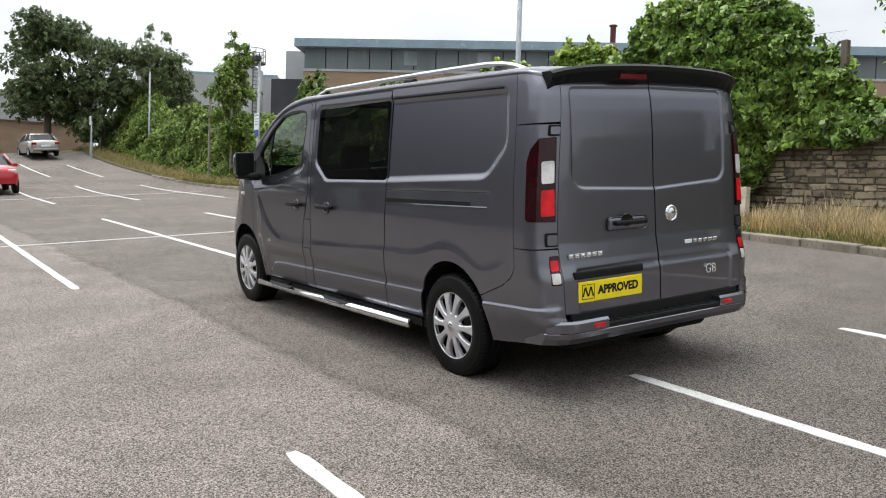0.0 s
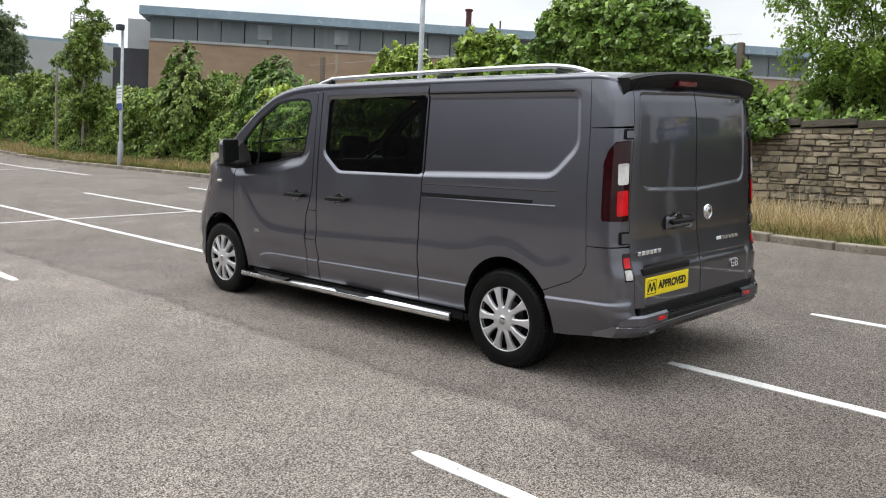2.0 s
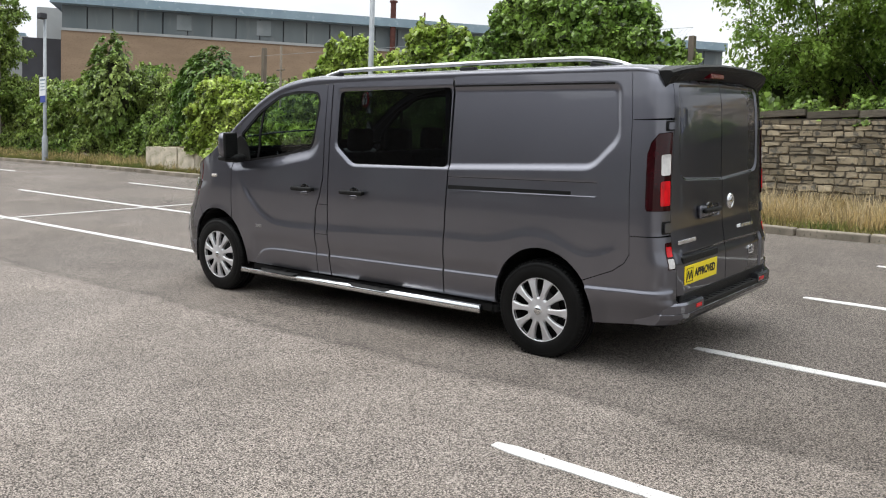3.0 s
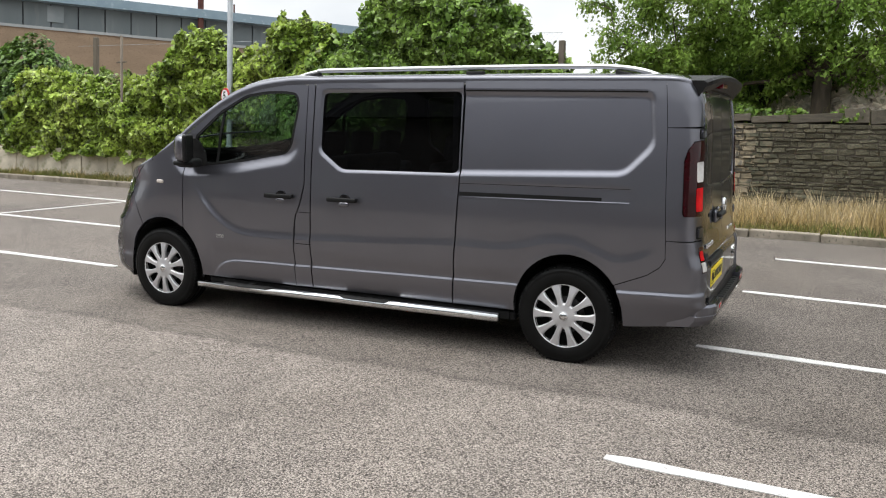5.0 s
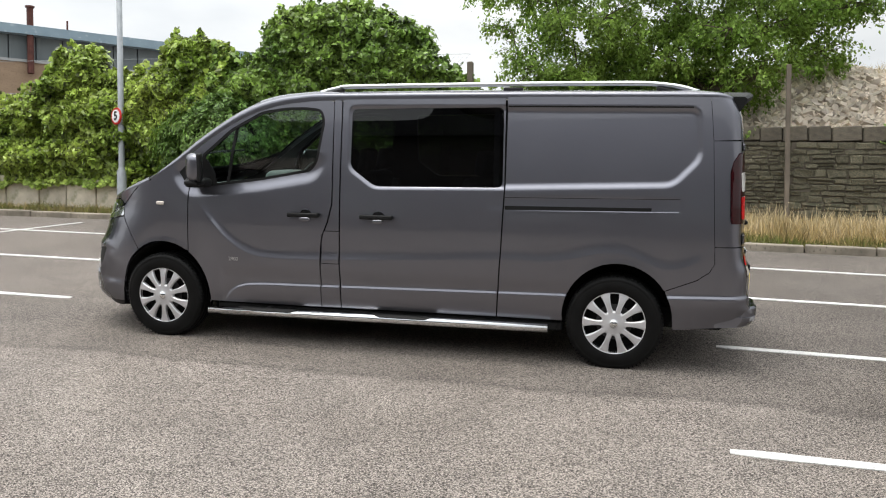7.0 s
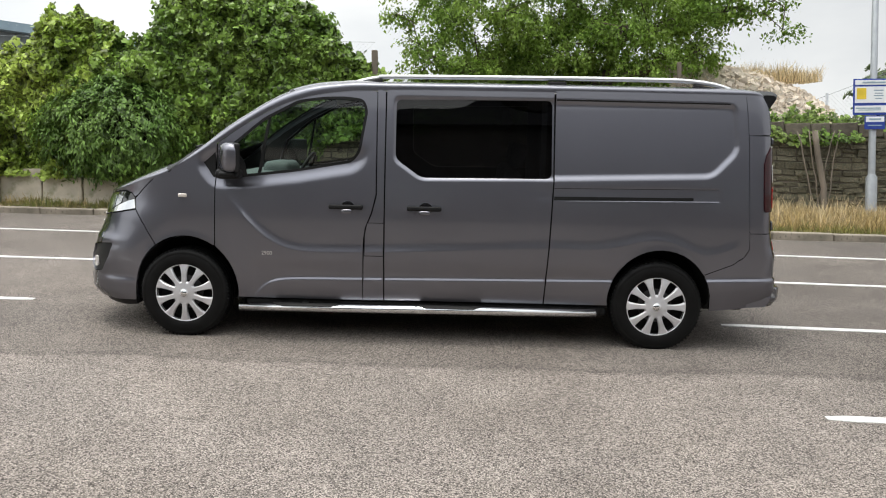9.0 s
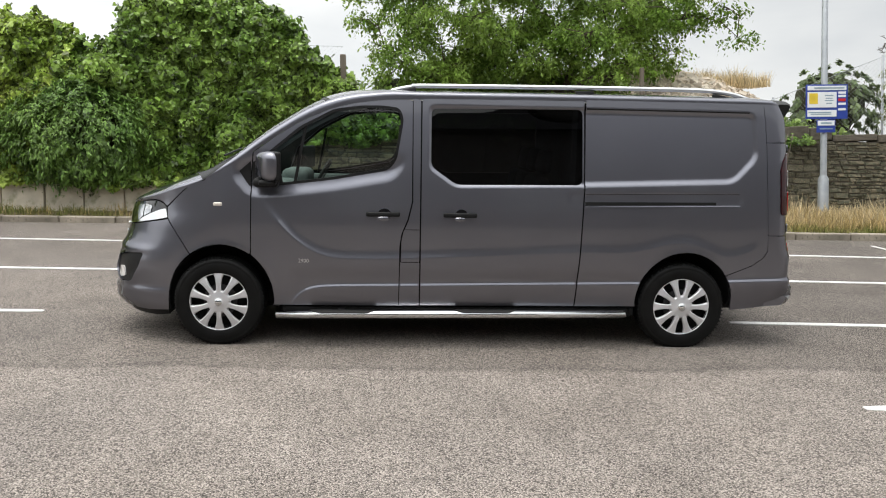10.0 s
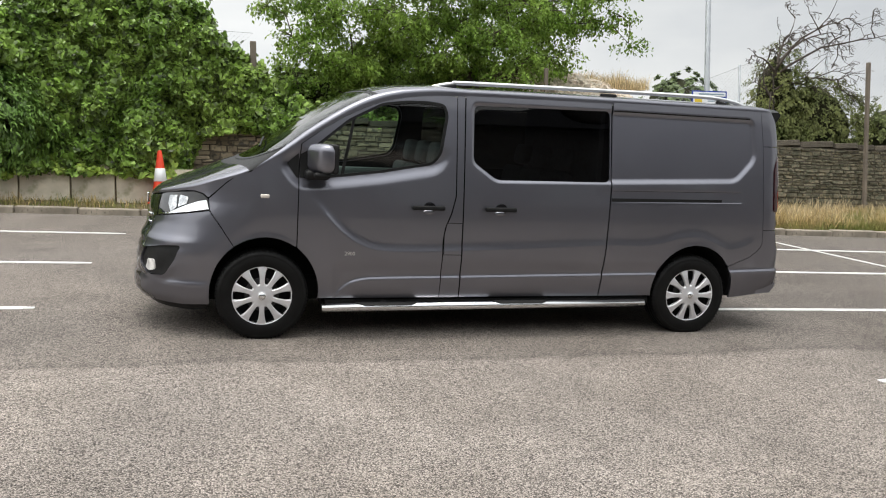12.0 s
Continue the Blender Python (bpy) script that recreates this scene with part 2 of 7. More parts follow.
M_DARKTREE = leaf_material("dark_tree_leaf", (0.10, 0.145, 0.06), (0.16, 0.21, 0.09), scale=0.5)
M_OLIVE = leaf_material("olive_leaf", (0.10, 0.125, 0.036), (0.17, 0.185, 0.06), scale=0.9, rough=0.7, vary=0.4)
# shade put in as colour, for filler meshes behind ivy and shrub leaves
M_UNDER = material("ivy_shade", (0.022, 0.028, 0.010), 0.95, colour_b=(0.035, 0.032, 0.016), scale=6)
M_BARK = material("bark", (0.13, 0.10, 0.075), 0.95, colour_b=(0.06, 0.05, 0.04), scale=9, bump=0.012, bump_scale=25, stretch=(1, 1, 0.3))
M_DEADWOOD = material("dead_wood", (0.10, 0.083, 0.07), 0.95, colour_b=(0.055, 0.047, 0.04), scale=9, bump=0.01, bump_scale=30)
M_GALV = material("galvanised_steel", (0.36, 0.38, 0.40), 0.55, 0.4, colour_b=(0.29, 0.31, 0.33), scale=7, bump=0.001, bump_scale=60)
M_POST = material("grey_concrete_post", (0.33, 0.30, 0.26), 0.9, colour_b=(0.22, 0.2, 0.17), scale=5, bump=0.004, bump_scale=60)
M_OLDPOST = material("weathered_post", (0.21, 0.175, 0.14), 0.95, colour_b=(0.13, 0.11, 0.09), scale=6, bump=0.006, bump_scale=40, stretch=(1, 1, 0.3))
M_BRICK = material("brown_brick", (0.36, 0.26, 0.18), 0.9, colour_b=(0.29, 0.21, 0.145), scale=0.6, spots=(0.26, 0.185, 0.125), spot_scale=9, spot_at=0.60, bump=0.01, bump_scale=14, stretch=(1, 1, 3))
M_FASCIA = material("blue_grey_fascia", (0.27, 0.36, 0.42), 0.5, colour_b=(0.22, 0.30, 0.36), scale=0.8, spots=(0.36, 0.44, 0.5), spot_scale=3, spot_at=0.66)
M_CLADDING = material("grey_cladding", (0.13, 0.155, 0.165), 0.45, colour_b=(0.18, 0.205, 0.21), scale=0.5, spots=(0.2, 0.22, 0.22), spot_scale=1.5, spot_at=0.66, bump=0.01, bump_scale=3, stretch=(1, 1, 0.2))
M_SHED = material("pale_shed_sheet", (0.42, 0.43, 0.43), 0.6, colour_b=(0.35, 0.36, 0.36), scale=0.4, bump=0.01, bump_scale=4)
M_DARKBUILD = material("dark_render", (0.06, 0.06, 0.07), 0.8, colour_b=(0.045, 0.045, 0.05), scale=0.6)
M_RUST = material("rusty_flue", (0.13, 0.05, 0.04), 0.8, colour_b=(0.08, 0.035, 0.03), scale=3)
M_WINDOWFAR = material("far_window", (0.30, 0.33, 0.34), 0.15, colour_b=(0.2, 0.23, 0.24), scale=0.7)
M_RUBBLE = material("rubble", (0.80, 0.71, 0.61), 0.95, colour_b=(0.58, 0.50, 0.41), scale=3, per_island=0.3, bump=0.01, bump_scale=30)
M_BLUE = material("sign_blue", (0.02, 0.05, 0.28), 0.4, colour_b=(0.03, 0.06, 0.32), scale=3)
M_WHITE = material("sign_white", (0.78, 0.80, 0.82), 0.45, colour_b=(0.72, 0.74, 0.76), scale=5)
M_YELLOWSIGN = material("sign_yellow", (0.80, 0.58, 0.06), 0.5, scale=5)
M_RED = material("sign_red", (0.55, 0.02, 0.02), 0.45, scale=5)
M_BLACK = material("black_ink", (0.015, 0.015, 0.015), 0.5, scale=5)


# ---------------------------------------------------------------- building blocks
def link_mesh(name, verts, faces, mats, parent=None, smooth=False, mat_index=None):
    me = bpy.data.meshes.new(name)
    me.from_pydata([tuple(v) for v in verts], [], faces)
    for m in (mats if isinstance(mats, (list, tuple)) else [mats]):
        me.materials.append(m)
    if mat_index is not None:
        me.polygons.foreach_set("material_index", mat_index)
    if smooth:
        me.polygons.foreach_set("use_smooth", [True] * len(me.polygons))
    me.update()
    ob = new(name, me)
    if parent is not None:
        ob.parent = parent
    return ob


def part(name, bm, mat, parent=None, label="", smooth=False):
    me = bpy.data.meshes.new(name)
    bm.normal_update()
    bm.to_mesh(me)
    bm.free()
    me.materials.append(mat)
    if smooth:
        me.polygons.foreach_set("use_smooth", [True] * len(me.polygons))
    ob = new(name, me)
    if parent is not None:
        ob.parent = parent
    if label:
        tagged(ob, label)
    return ob


def box(bm, x0, y0, z0, x1, y1, z1, bevel=0.0, segments=1, m=None):
    """A bevelled box added to bm."""
    made = bmesh.ops.create_cube(bm, size=1.0)["verts"]
    for v in made:
        v.co = Vector(((x0 + x1) / 2 + v.co.x * (x1 - x0), (y0 + y1) / 2 + v.co.y * (y1 - y0), (z0 + z1) / 2 + v.co.z * (z1 - z0)))
    if m is not None:
        for v in made:
            v.co = m @ v.co
    if bevel:
        edges = {e for v in made for e in v.link_edges}
        bmesh.ops.bevel(bm, geom=list(edges), offset=bevel, segments=segments, affect="EDGES", profile=0.5)
    return bm


def tube(bm, pts, radii, sides=8, cap=True):
    """A tube through pts with a radius at each."""
    rings = []
    pts = [Vector(p) for p in pts]
    side = None
    for i, p in enumerate(pts):
        d = (pts[min(i + 1, len(pts) - 1)] - pts[max(i - 1, 0)]).normalized()
        if side is None or abs(side.dot(d)) > 0.95:
            side = d.orthogonal().normalized()
        a = (side - d * side.dot(d)).normalized()
        side = a
        b = d.cross(a)
        r = radii[i] if isinstance(radii, (list, tuple)) else radii
        rings.append([bm.verts.new(p + r * (a * math.cos(2 * math.pi * k / sides) + b * math.sin(2 * math.pi * k / sides))) for k in range(sides)])
    for r0, r1 in zip(rings, rings[1:]):
        for k in range(sides):
            bm.faces.new((r0[k], r0[(k + 1) % sides], r1[(k + 1) % sides], r1[k]))
    if cap:
        bm.faces.new(rings[0][::-1])
        bm.faces.new(rings[-1])
    return bm


def lathe(bm, profile, sides=32, m=None):
    """Turns (radius, height) pairs round z."""
    rings = []
    for r, h in profile:
        ring = [Vector((r * math.cos(2 * math.pi * k / sides), r * math.sin(2 * math.pi * k / sides), h)) for k in range(sides)]
        rings.append([bm.verts.new(m @ v if m is not None else v) for v in ring])
    for r0, r1 in zip(rings, rings[1:]):
        for k in range(sides):
            bm.faces.new((r0[k], r0[(k + 1) % sides], r1[(k + 1) % sides], r1[k]))
    return bm


def thing(name, m, label, category, group="", kind=""):
    ob = new(name)
    ob.empty_display_size = 0.2
    ob.matrix_world = m
    return tagged(ob, label, category, group, kind)


def rise(x):
    """The tarmac curves up at its far end."""
    d = min(max(-24.0 - x, 0.0), 24.0)
    return 0.0028 * d * d


def on_site(x, y, z=0.0):
    """A world point above the tarmac at site (x, y)."""
    return SITE @ Vector((x, y, rise(x))) + Vector((0, 0, z))


def upright(x, y, z=0.0, turn=0.0):
    return Matrix.Translation(on_site(x, y, z)) @ pose(0, 0, 0, 0, 0, turn)


def flat_on(x, y, z=0.0, turn=0.0):
    return SITE @ pose(x, y, z + rise(x), 0, 0, turn)


def scatter(name, centres, normals, size, mat, parent=None, rng=None, shape="leaf", spread=0.6, droop=0.35, aspect=1.0):
    """Many leaves, each two bent triangles pairs, at centres facing roughly along normals."""
    rng = rng or np.random.default_rng(1)
    c = np.asarray(centres, float)
    k = len(c)
    nrm = np.asarray(normals, float) + rng.normal(0, spread, (k, 3))
    nrm /= np.linalg.norm(nrm, axis=1)[:, None] + 1e-9
    up = np.tile([0, 0, -1.0], (k, 1)) + rng.normal(0, 0.5, (k, 3))
    tip = up - nrm * np.sum(up * nrm, axis=1)[:, None]
    tip /= np.linalg.norm(tip, axis=1)[:, None] + 1e-9
    sid = np.cross(nrm, tip)
    s = (size * rng.uniform(0.6, 1.35, k))[:, None]
    w = s * aspect
    if shape == "leaf":
        pts = [c - tip * s * 0.45, c - tip * s * 0.12 + sid * w * 0.48 - nrm * s * 0.10, c + tip * s * 0.55 - nrm * s * droop * 0.5,
               c - tip * s * 0.12 - sid * w * 0.48 - nrm * s * 0.10]
        v = np.stack(pts, 1).reshape(-1, 3)
        b = np.arange(k)[:, None] * 4
        f = np.concatenate([b + [0, 1, 2], b + [0, 2, 3]], 1).reshape(-1, 3)
    elif shape == "heart":
        pts = [c - tip * s * 0.26, c - tip * s * 0.42 + sid * w * 0.24 - nrm * s * 0.05, c - tip * s * 0.14 + sid * w * 0.5 - nrm * s * 0.12, c + tip * s * 0.14 + sid * w * 0.30 - nrm * s * 0.10,
               c + tip * s * 0.58 - nrm * s * droop * 0.5, c + tip * s * 0.14 - sid * w * 0.30 - nrm * s * 0.10, c - tip * s * 0.14 - sid * w * 0.5 - nrm * s * 0.12, c - tip * s * 0.42 - sid * w * 0.24 - nrm * s * 0.05]
        v = np.stack(pts, 1).reshape(-1, 3)
        b = np.arange(k)[:, None] * 8
        f = np.concatenate([b + [0, 1, 2], b + [0, 2, 3], b + [0, 3, 4], b + [0, 4, 5], b + [0, 5, 6], b + [0, 6, 7]], 1).reshape(-1, 3)
    else:
        pts = [c - sid * w * 0.5, c + sid * w * 0.5, c + tip * s]
        v = np.stack(pts, 1).reshape(-1, 3)
        f = np.arange(k)[:, None] * 3 + [0, 1, 2]
    me = bpy.data.meshes.new(name)
    me.vertices.add(len(v))
    me.vertices.foreach_set("co", v.astype(np.float32).ravel())
    me.loops.add(f.size)
    me.loops.foreach_set("vertex_index", f.astype(np.int32).ravel())
    me.polygons.add(len(f))
    me.polygons.foreach_set("loop_start", np.arange(0, f.size, 3, dtype=np.int32))
    me.materials.append(mat)
    me.update(calc_edges=True)
    ob = new(name, me)
    if parent is not None:
        ob.parent = parent
    return ob


# ---------------------------------------------------------------- ground and boundary
def lerp_table(x, table):
    """Linear look-up in (x, value) pairs."""
    if x <= table[0][0]:
        return table[0][1]
    for (x0, v0), (x1, v1) in zip(table, table[1:]):
        if x <= x1:
            return v0 + (v1 - v0) * (x - x0) / (x1 - x0)
    return table[-1][1]


KERB = [(-60, 7.4), (-46, 7.2), (-36, 7.7), (-26, 7.8), (-18, 7.6), (-9, 7.0), (-3.6, 6.98), (-1.5, 6.92), (0, 6.69), (1, 6.52), (1.8, 6.35), (2.5, 6.23), (3.2, 6.14), (5, 6.11), (6, 6.0), (7, 5.92), (8.6, 5.9), (10, 5.8), (12, 5.63), (14, 5.56), (40, 5.5)]


def kerb_y(x):
    return lerp_table(x, KERB)


def make_ground():
    xs = [-900, -400, -200, -120, -90, -75, -61] + [-58 + 2 * i for i in range(60)] + [66, 80, 110, 160, 260, 500, 900]
    ys = [-900, -400, -200, -100, -60, -40, -30] + [-26 + 2 * i for i in range(18)] + [9.2, 14, 20, 30, 45, 70, 120, 220, 450, 900]
    verts = []
    for x in xs:
        for y in ys:
            z = rise(x) - 0.0856 * max(y - 9.2, 0) + 0.0856 * max(-24 - y, 0) + 0.03 * max(x - 40, 0) - 0.03 * max(-61 - x, 0)
            verts.append((x, y, z))
    n = len(ys)
    faces = [(i * n + j, (i + 1) * n + j, (i + 1) * n + j + 1, i * n + j + 1) for i in range(len(xs) - 1) for j in range(n - 1)]
    ob = link_mesh("ground", verts, faces, M_TARMAC, smooth=True)
    ob.matrix_world = SITE
    tagged(ob, "worn grey tarmac of a sloping car park", "ground", kind="structure")


make_ground()


def bay_line(x0, y0, x1, y1, width=0.092):
    """One painted line, 4 mm thick, following the tarmac, with slightly uneven edges."""
    a, b = Vector((x0, y0)), Vector((x1, y1))
    length = (b - a).length
    d = (b - a) / length
    side = Vector((-d.y, d.x))
    steps = max(2, int(length / 0.12))
    verts, faces = [], []
    rng = random.Random(int(1000 * abs(x0 + 3 * y0)))
    for i in range(steps + 1):
        p = a + d * (length * i / steps)
        end = 0.6 if i in (0, steps) else 1.0
        for s in (-1, 1):
            q = p + side * (s * width / 2 * end + rng.uniform(-0.004, 0.004))
            verts += [(q.x, q.y, rise(q.x) + 0.005), (q.x, q.y, rise(q.x) - 0.01)]
    for i in range(steps):
        o = 4 * i
        faces += [(o, o + 4, o + 6, o + 2)[::-1], (o + 1, o + 5, o + 4, o), (o + 2, o + 6, o + 7, o + 3)]
    faces += [(0, 2, 3, 1), (4 * steps + 1, 4 * steps + 3, 4 * steps + 2, 4 * steps)]
    ob = link_mesh("bay_line", verts, faces, M_LINE)
    ob.matrix_world = SITE
    return tagged(ob, "worn white painted parking bay line on tarmac", "line", "parking bay lines", "structure")


for line in ((4.17, -2.39, 9.4, -2.56), (4.24, -0.09, 13.2, -0.62), (4.32, 2.12, 13.4, 1.55), (4.45, 4.28, 13.6, 3.5), (8.52, 5.2, 8.75, -3.0, 0.065),
             (-12.3, -1.98, -1.92, -2.18), (-12.3, 0.39, -1.75, 0.17), (-12.1, 2.72, -1.62, 2.37), (-12.0, 5.25, -1.52, 4.73), (-7.45, -2.3, -6.3, 6.3, 0.07),
             (-29.8, 5.83, -18.27, 5.44), (-30.8, 3.42, -19.3, 3.07), (-29.7, 0.97, -19.66, 0.67), (-28.2, -1.6, -19.0, -2.0), (-42.0, 5.2, -35.2, 5.57), (-42.9, 3.02, -36.3, 3.36), (-24.3, -2.2, -22.8, 6.2, 0.07)):
    bay_line(*line)


def make_kerb():
    kerb = thing("kerb", Matrix(), "weathered concrete kerb stones edging the grass verge", "kerb", kind="structure")
    bm = bmesh.new()
    box(bm, -0.45, -0.075, -0.1, 0.45, 0.075, 0.11, 0.018, 2)
    first = part("kerb_stone", bm, M_KERB, kerb)
    mesh = first.data
    rng = random.Random(4)
    x, made = -34.0, []
    while x < 26:
        y0, y1 = kerb_y(x - 0.45), kerb_y(x + 0.45)
        turn = math.degrees(math.atan2(y1 - y0, 0.9))
        ob = first if not made else new("kerb_stone", mesh)
        ob.parent = kerb
        ob.matrix_world = flat_on(x, (y0 + y1) / 2 + rng.uniform(-0.012, 0.012), rng.uniform(-0.012, 0.008), turn + rng.uniform(-0.7, 0.7))
        made.append(ob)
        x += 0.915


make_kerb()


def make_verge():
    """Soil between kerb and walls, a little uneven."""
    verts, faces = [], []
    cols = 9
    xs = [-60 + 0.5 * i for i in range(172)]
    for x in xs:
        y0 = kerb_y(x) + 0.05
        for j in range(cols):
            y = y0 + (8.9 - y0 if y0 < 8.3 else 1.5) * j / (cols - 1)
            z = 0.085 + 0.10 * j / (cols - 1) + 0.03 * noise.noise(Vector((x * 1.3, y * 2, 0)))
            verts.append(on_site(x, y, z if j else 0.05))
    for i in range(len(xs) - 1):
        for j in range(cols - 1):
            faces.append((i * cols + j, (i + 1) * cols + j, (i + 1) * cols + j + 1, i * cols + j + 1))
    tagged(link_mesh("verge", verts, faces, M_EARTH, smooth=True), "rough soil verge behind the kerb", "verge", kind="structure")


make_verge()


def site_points(x, y, z):
    """World points above the tarmac for arrays of site x, y and height."""
    s3 = np.array(SITE.to_3x3())
    base = np.stack([x, y, np.array([rise(v) for v in x])], 1) @ s3.T
    base[:, 2] += z
    return base


def grass_strip(name, x0, x1, ya, yb, count, height, mat, seed, label, lean=0.42, base=0.12):
    """Blades of grass rooted between two lines; ya and yb are functions of x."""
    rng = np.random.default_rng(seed)
    x = rng.uniform(x0, x1, count)
    f = rng.uniform(0, 1, count)
    y = np.array([ya(v) for v in x]) * (1 - f) + np.array([yb(v) for v in x]) * f
    clump = 0.65 + 0.5 * np.array([noise.noise(Vector((v * 1.7, w * 1.7, seed))) for v, w in zip(x, y)])
    h = height * rng.uniform(0.45, 1.15, count) * np.clip(clump, 0.3, 1.3)
    root = site_points(x, y, base - 0.05 + 0 * x)
    a = rng.uniform(0, 2 * math.pi, count)
    side = np.stack([np.cos(a), np.sin(a), 0 * a], 1) * (0.0035 + 0.004 * rng.random(count))[:, None]
    b = rng.uniform(0, 2 * math.pi, count)
    off = np.stack([np.cos(b), np.sin(b), 0 * b], 1) * (h * lean * rng.uniform(0.2, 1.6, count))[:, None]
    up = np.array([0, 0, 1.0])
    mid = root + off * 0.35 + up * (h * 0.55)[:, None]
    tip = root + off + up * h[:, None]
    v = np.stack([root - side, root + side, mid + side * 0.8, mid - side * 0.8, tip], 1).reshape(-1, 3)
    k = np.arange(count)[:, None] * 5
    f3 = np.concatenate([k + [0, 1, 2], k + [0, 2, 3], k + [3, 2, 4]], 1).reshape(-1, 3)
    ob = link_mesh(name, v, [], mat)
    me = ob.data
    me.loops.add(f3.size)
    me.loops.foreach_set("vertex_index", f3.astype(np.int32).ravel())
    me.polygons.add(len(f3))
    me.polygons.foreach_set("loop_start", np.arange(0, f3.size, 3, dtype=np.int32))
    me.update(calc_edges=True)
    return tagged(ob, label, "grass", kind="stuff")


grass_strip("dry_grass", -0.6, 20, lambda x: kerb_y(x) + 0.30, lambda x: 8.4, 46000, 0.44, M_STRAW, 3, "tall golden dry grass along the stone wall", lean=0.55)
grass_strip("seeding_grass", -0.4, 20, lambda x: kerb_y(x) + 0.45, lambda x: 8.4, 12000, 0.62, M_SEED, 4, "pale seed heads standing over the dry grass", lean=0.35)
grass_strip("verge_grass", -0.4, 20, lambda x: kerb_y(x) + 0.06, lambda x: kerb_y(x) + 0.9, 15000, 0.22, M_GRASS, 5, "short green and straw grass behind the kerb", lean=0.6)
grass_strip("green_clump", 11.2, 14.2, lambda x: kerb_y(x) + 0.1, lambda x: kerb_y(x) + 1.4, 5000, 0.45, M_GRASS, 10, "fresh green grass clump in the dry verge", lean=0.5)
grass_strip("weeds", -30, -0.4, lambda x: kerb_y(x) + 0.08, lambda x: 7.75, 15000, 0.24, M_GRASS, 6, "low ragged weeds between the kerb and the low wall")
grass_strip("straw", -34, -0.4, lambda x: kerb_y(x) + 0.15, lambda x: 7.9, 4000, 0.30, M_STRAW, 7, "sparse straw-coloured grass along the verge")


grass_strip("rough_grass", -52, -13.5, lambda x: kerb_y(x) + 0.1, lambda x: kerb_y(x) + 1.9, 16000, 0.42, M_GRASS, 8, "rough green grass between the kerb and the brambles")
grass_strip("pale_grass", -52, -13.5, lambda x: kerb_y(x) + 0.2, lambda x: kerb_y(x) + 1.7, 9000, 0.45, M_STRAW, 9, "pale seeding grass in front of the brambles")


# ---- sandstone wall
def make_stone_wall():
    wall = thing("wall_stone", Matrix(), "coursed sandstone boundary wall with dark coping", "wall", kind="structure")
    y0 = 8.5
    verts, faces = [], []
    xs = [-1.6 + 0.5 * i for i in range(58)]
    for x in xs:
        for y, z in ((y0 - 0.019, 0.0), (y0 - 0.019, 1.56), (y0 + 0.36, 1.56), (y0 + 0.36, 0.0)):
            verts.append(on_site(x, y, z))
    for i in range(len(xs) - 1):
        for j in range(3):
            faces.append((4 * i + j, 4 * i + 4 + j, 4 * i + 5 + j, 4 * i + 1 + j)[::-1])
    faces += [(0, 1, 2, 3), tuple(4 * (len(xs) - 1) + k for k in (3, 2, 1, 0))]
    link_mesh("mortar_core", verts, faces, M_MORTAR, wall)
    rng = random.Random(11)
    # a handful of rough blocks, shared by all stones
    blocks = []
    for k in range(9):
        bm = bmesh.new()
        box(bm, -0.5, -0.5, -0.5, 0.5, 0.5, 0.5, 0.10, 2)
        for v in bm.verts:
            v.co += Vector((rng.uniform(-0.05, 0.05), rng.uniform(-0.07, 0.07), rng.uniform(-0.07, 0.07)))
        me = bpy.data.meshes.new("stone")
        bm.to_mesh(me)
        bm.free()
        me.materials.append(M_STONE)
        blocks.append(me)
    rest = {True: ([], []), False: ([], [])}
    made = 0
    # three builds along the wall: yellow squared blocks, thin rubble, larger grey blocks
    for xa, xb, heights, w0, w1, pale in ((-1.6, 3.7, (0.085, 0.10, 0.12, 0.14), 0.15, 0.34, True), (3.7, 5.9, (0.055, 0.07, 0.085, 0.10), 0.11, 0.27, False), (5.9, 9.2, (0.09, 0.11, 0.13, 0.15), 0.18, 0.42, False), (9.2, 26.5, (0.06, 0.075, 0.09, 0.11), 0.12, 0.32, False)):
        z = 0.1
        while z < 1.50:
            h = min(rng.choice(heights), 1.56 - z)
            x = xa + (rng.uniform(-0.15, 0.12) if xa > 0 else 0)
            while x < xb - 0.03:
                w = min(rng.uniform(w0, w1), max(xb + 0.1 - x, 0.08))
                split = rng.random() < 0.16 and h > 0.085
                for zz, hh in ([(z, h * 0.5), (z + h * 0.5, h * 0.5)] if split else [(z, h)]):
                    me = rng.choice(blocks)
                    m = Matrix.Translation(on_site(x + w / 2, y0 + 0.038 + rng.uniform(-0.016, 0.014), zz + hh / 2 + rng.uniform(-0.006, 0.006))) @ pose(0, 0, 0, 0, -1.7 + rng.uniform(-2.5, 2.5), rng.choice((0, 180)) + rng.uniform(-1, 1)) @ Matrix.Diagonal((w - 0.016, 0.16, (hh - 0.014) * rng.uniform(0.86, 1.04), 1))
                    if zz > 0.5 and 4.0 < x < 9.5 and made < 300:
                        ob = new("stone", me)
                        ob.parent = wall
                        ob.matrix_world = m
                        made += 1
                    else:
                        rest_v, rest_f = rest[pale]
                        o = len(rest_v)
                        rest_v += [m @ v.co for v in me.vertices]
                        rest_f += [tuple(o + i for i in p.vertices) for p in me.polygons]
                x += w
            z += h
    for pale, mat in ((True, M_STONE_PALE), (False, M_STONE)):
        tagged(link_mesh("stones", *rest[pale], mat, wall), kind="stuff")
    # coping blocks
    bm = bmesh.new()
    box(bm, -0.5, -0.5, -0.5, 0.5, 0.5, 0.5, 0.06, 2)
    me = bpy.data.meshes.new("coping_stone")
    bm.to_mesh(me)
    bm.free()
    me.materials.append(M_COPING)
    x = -1.5
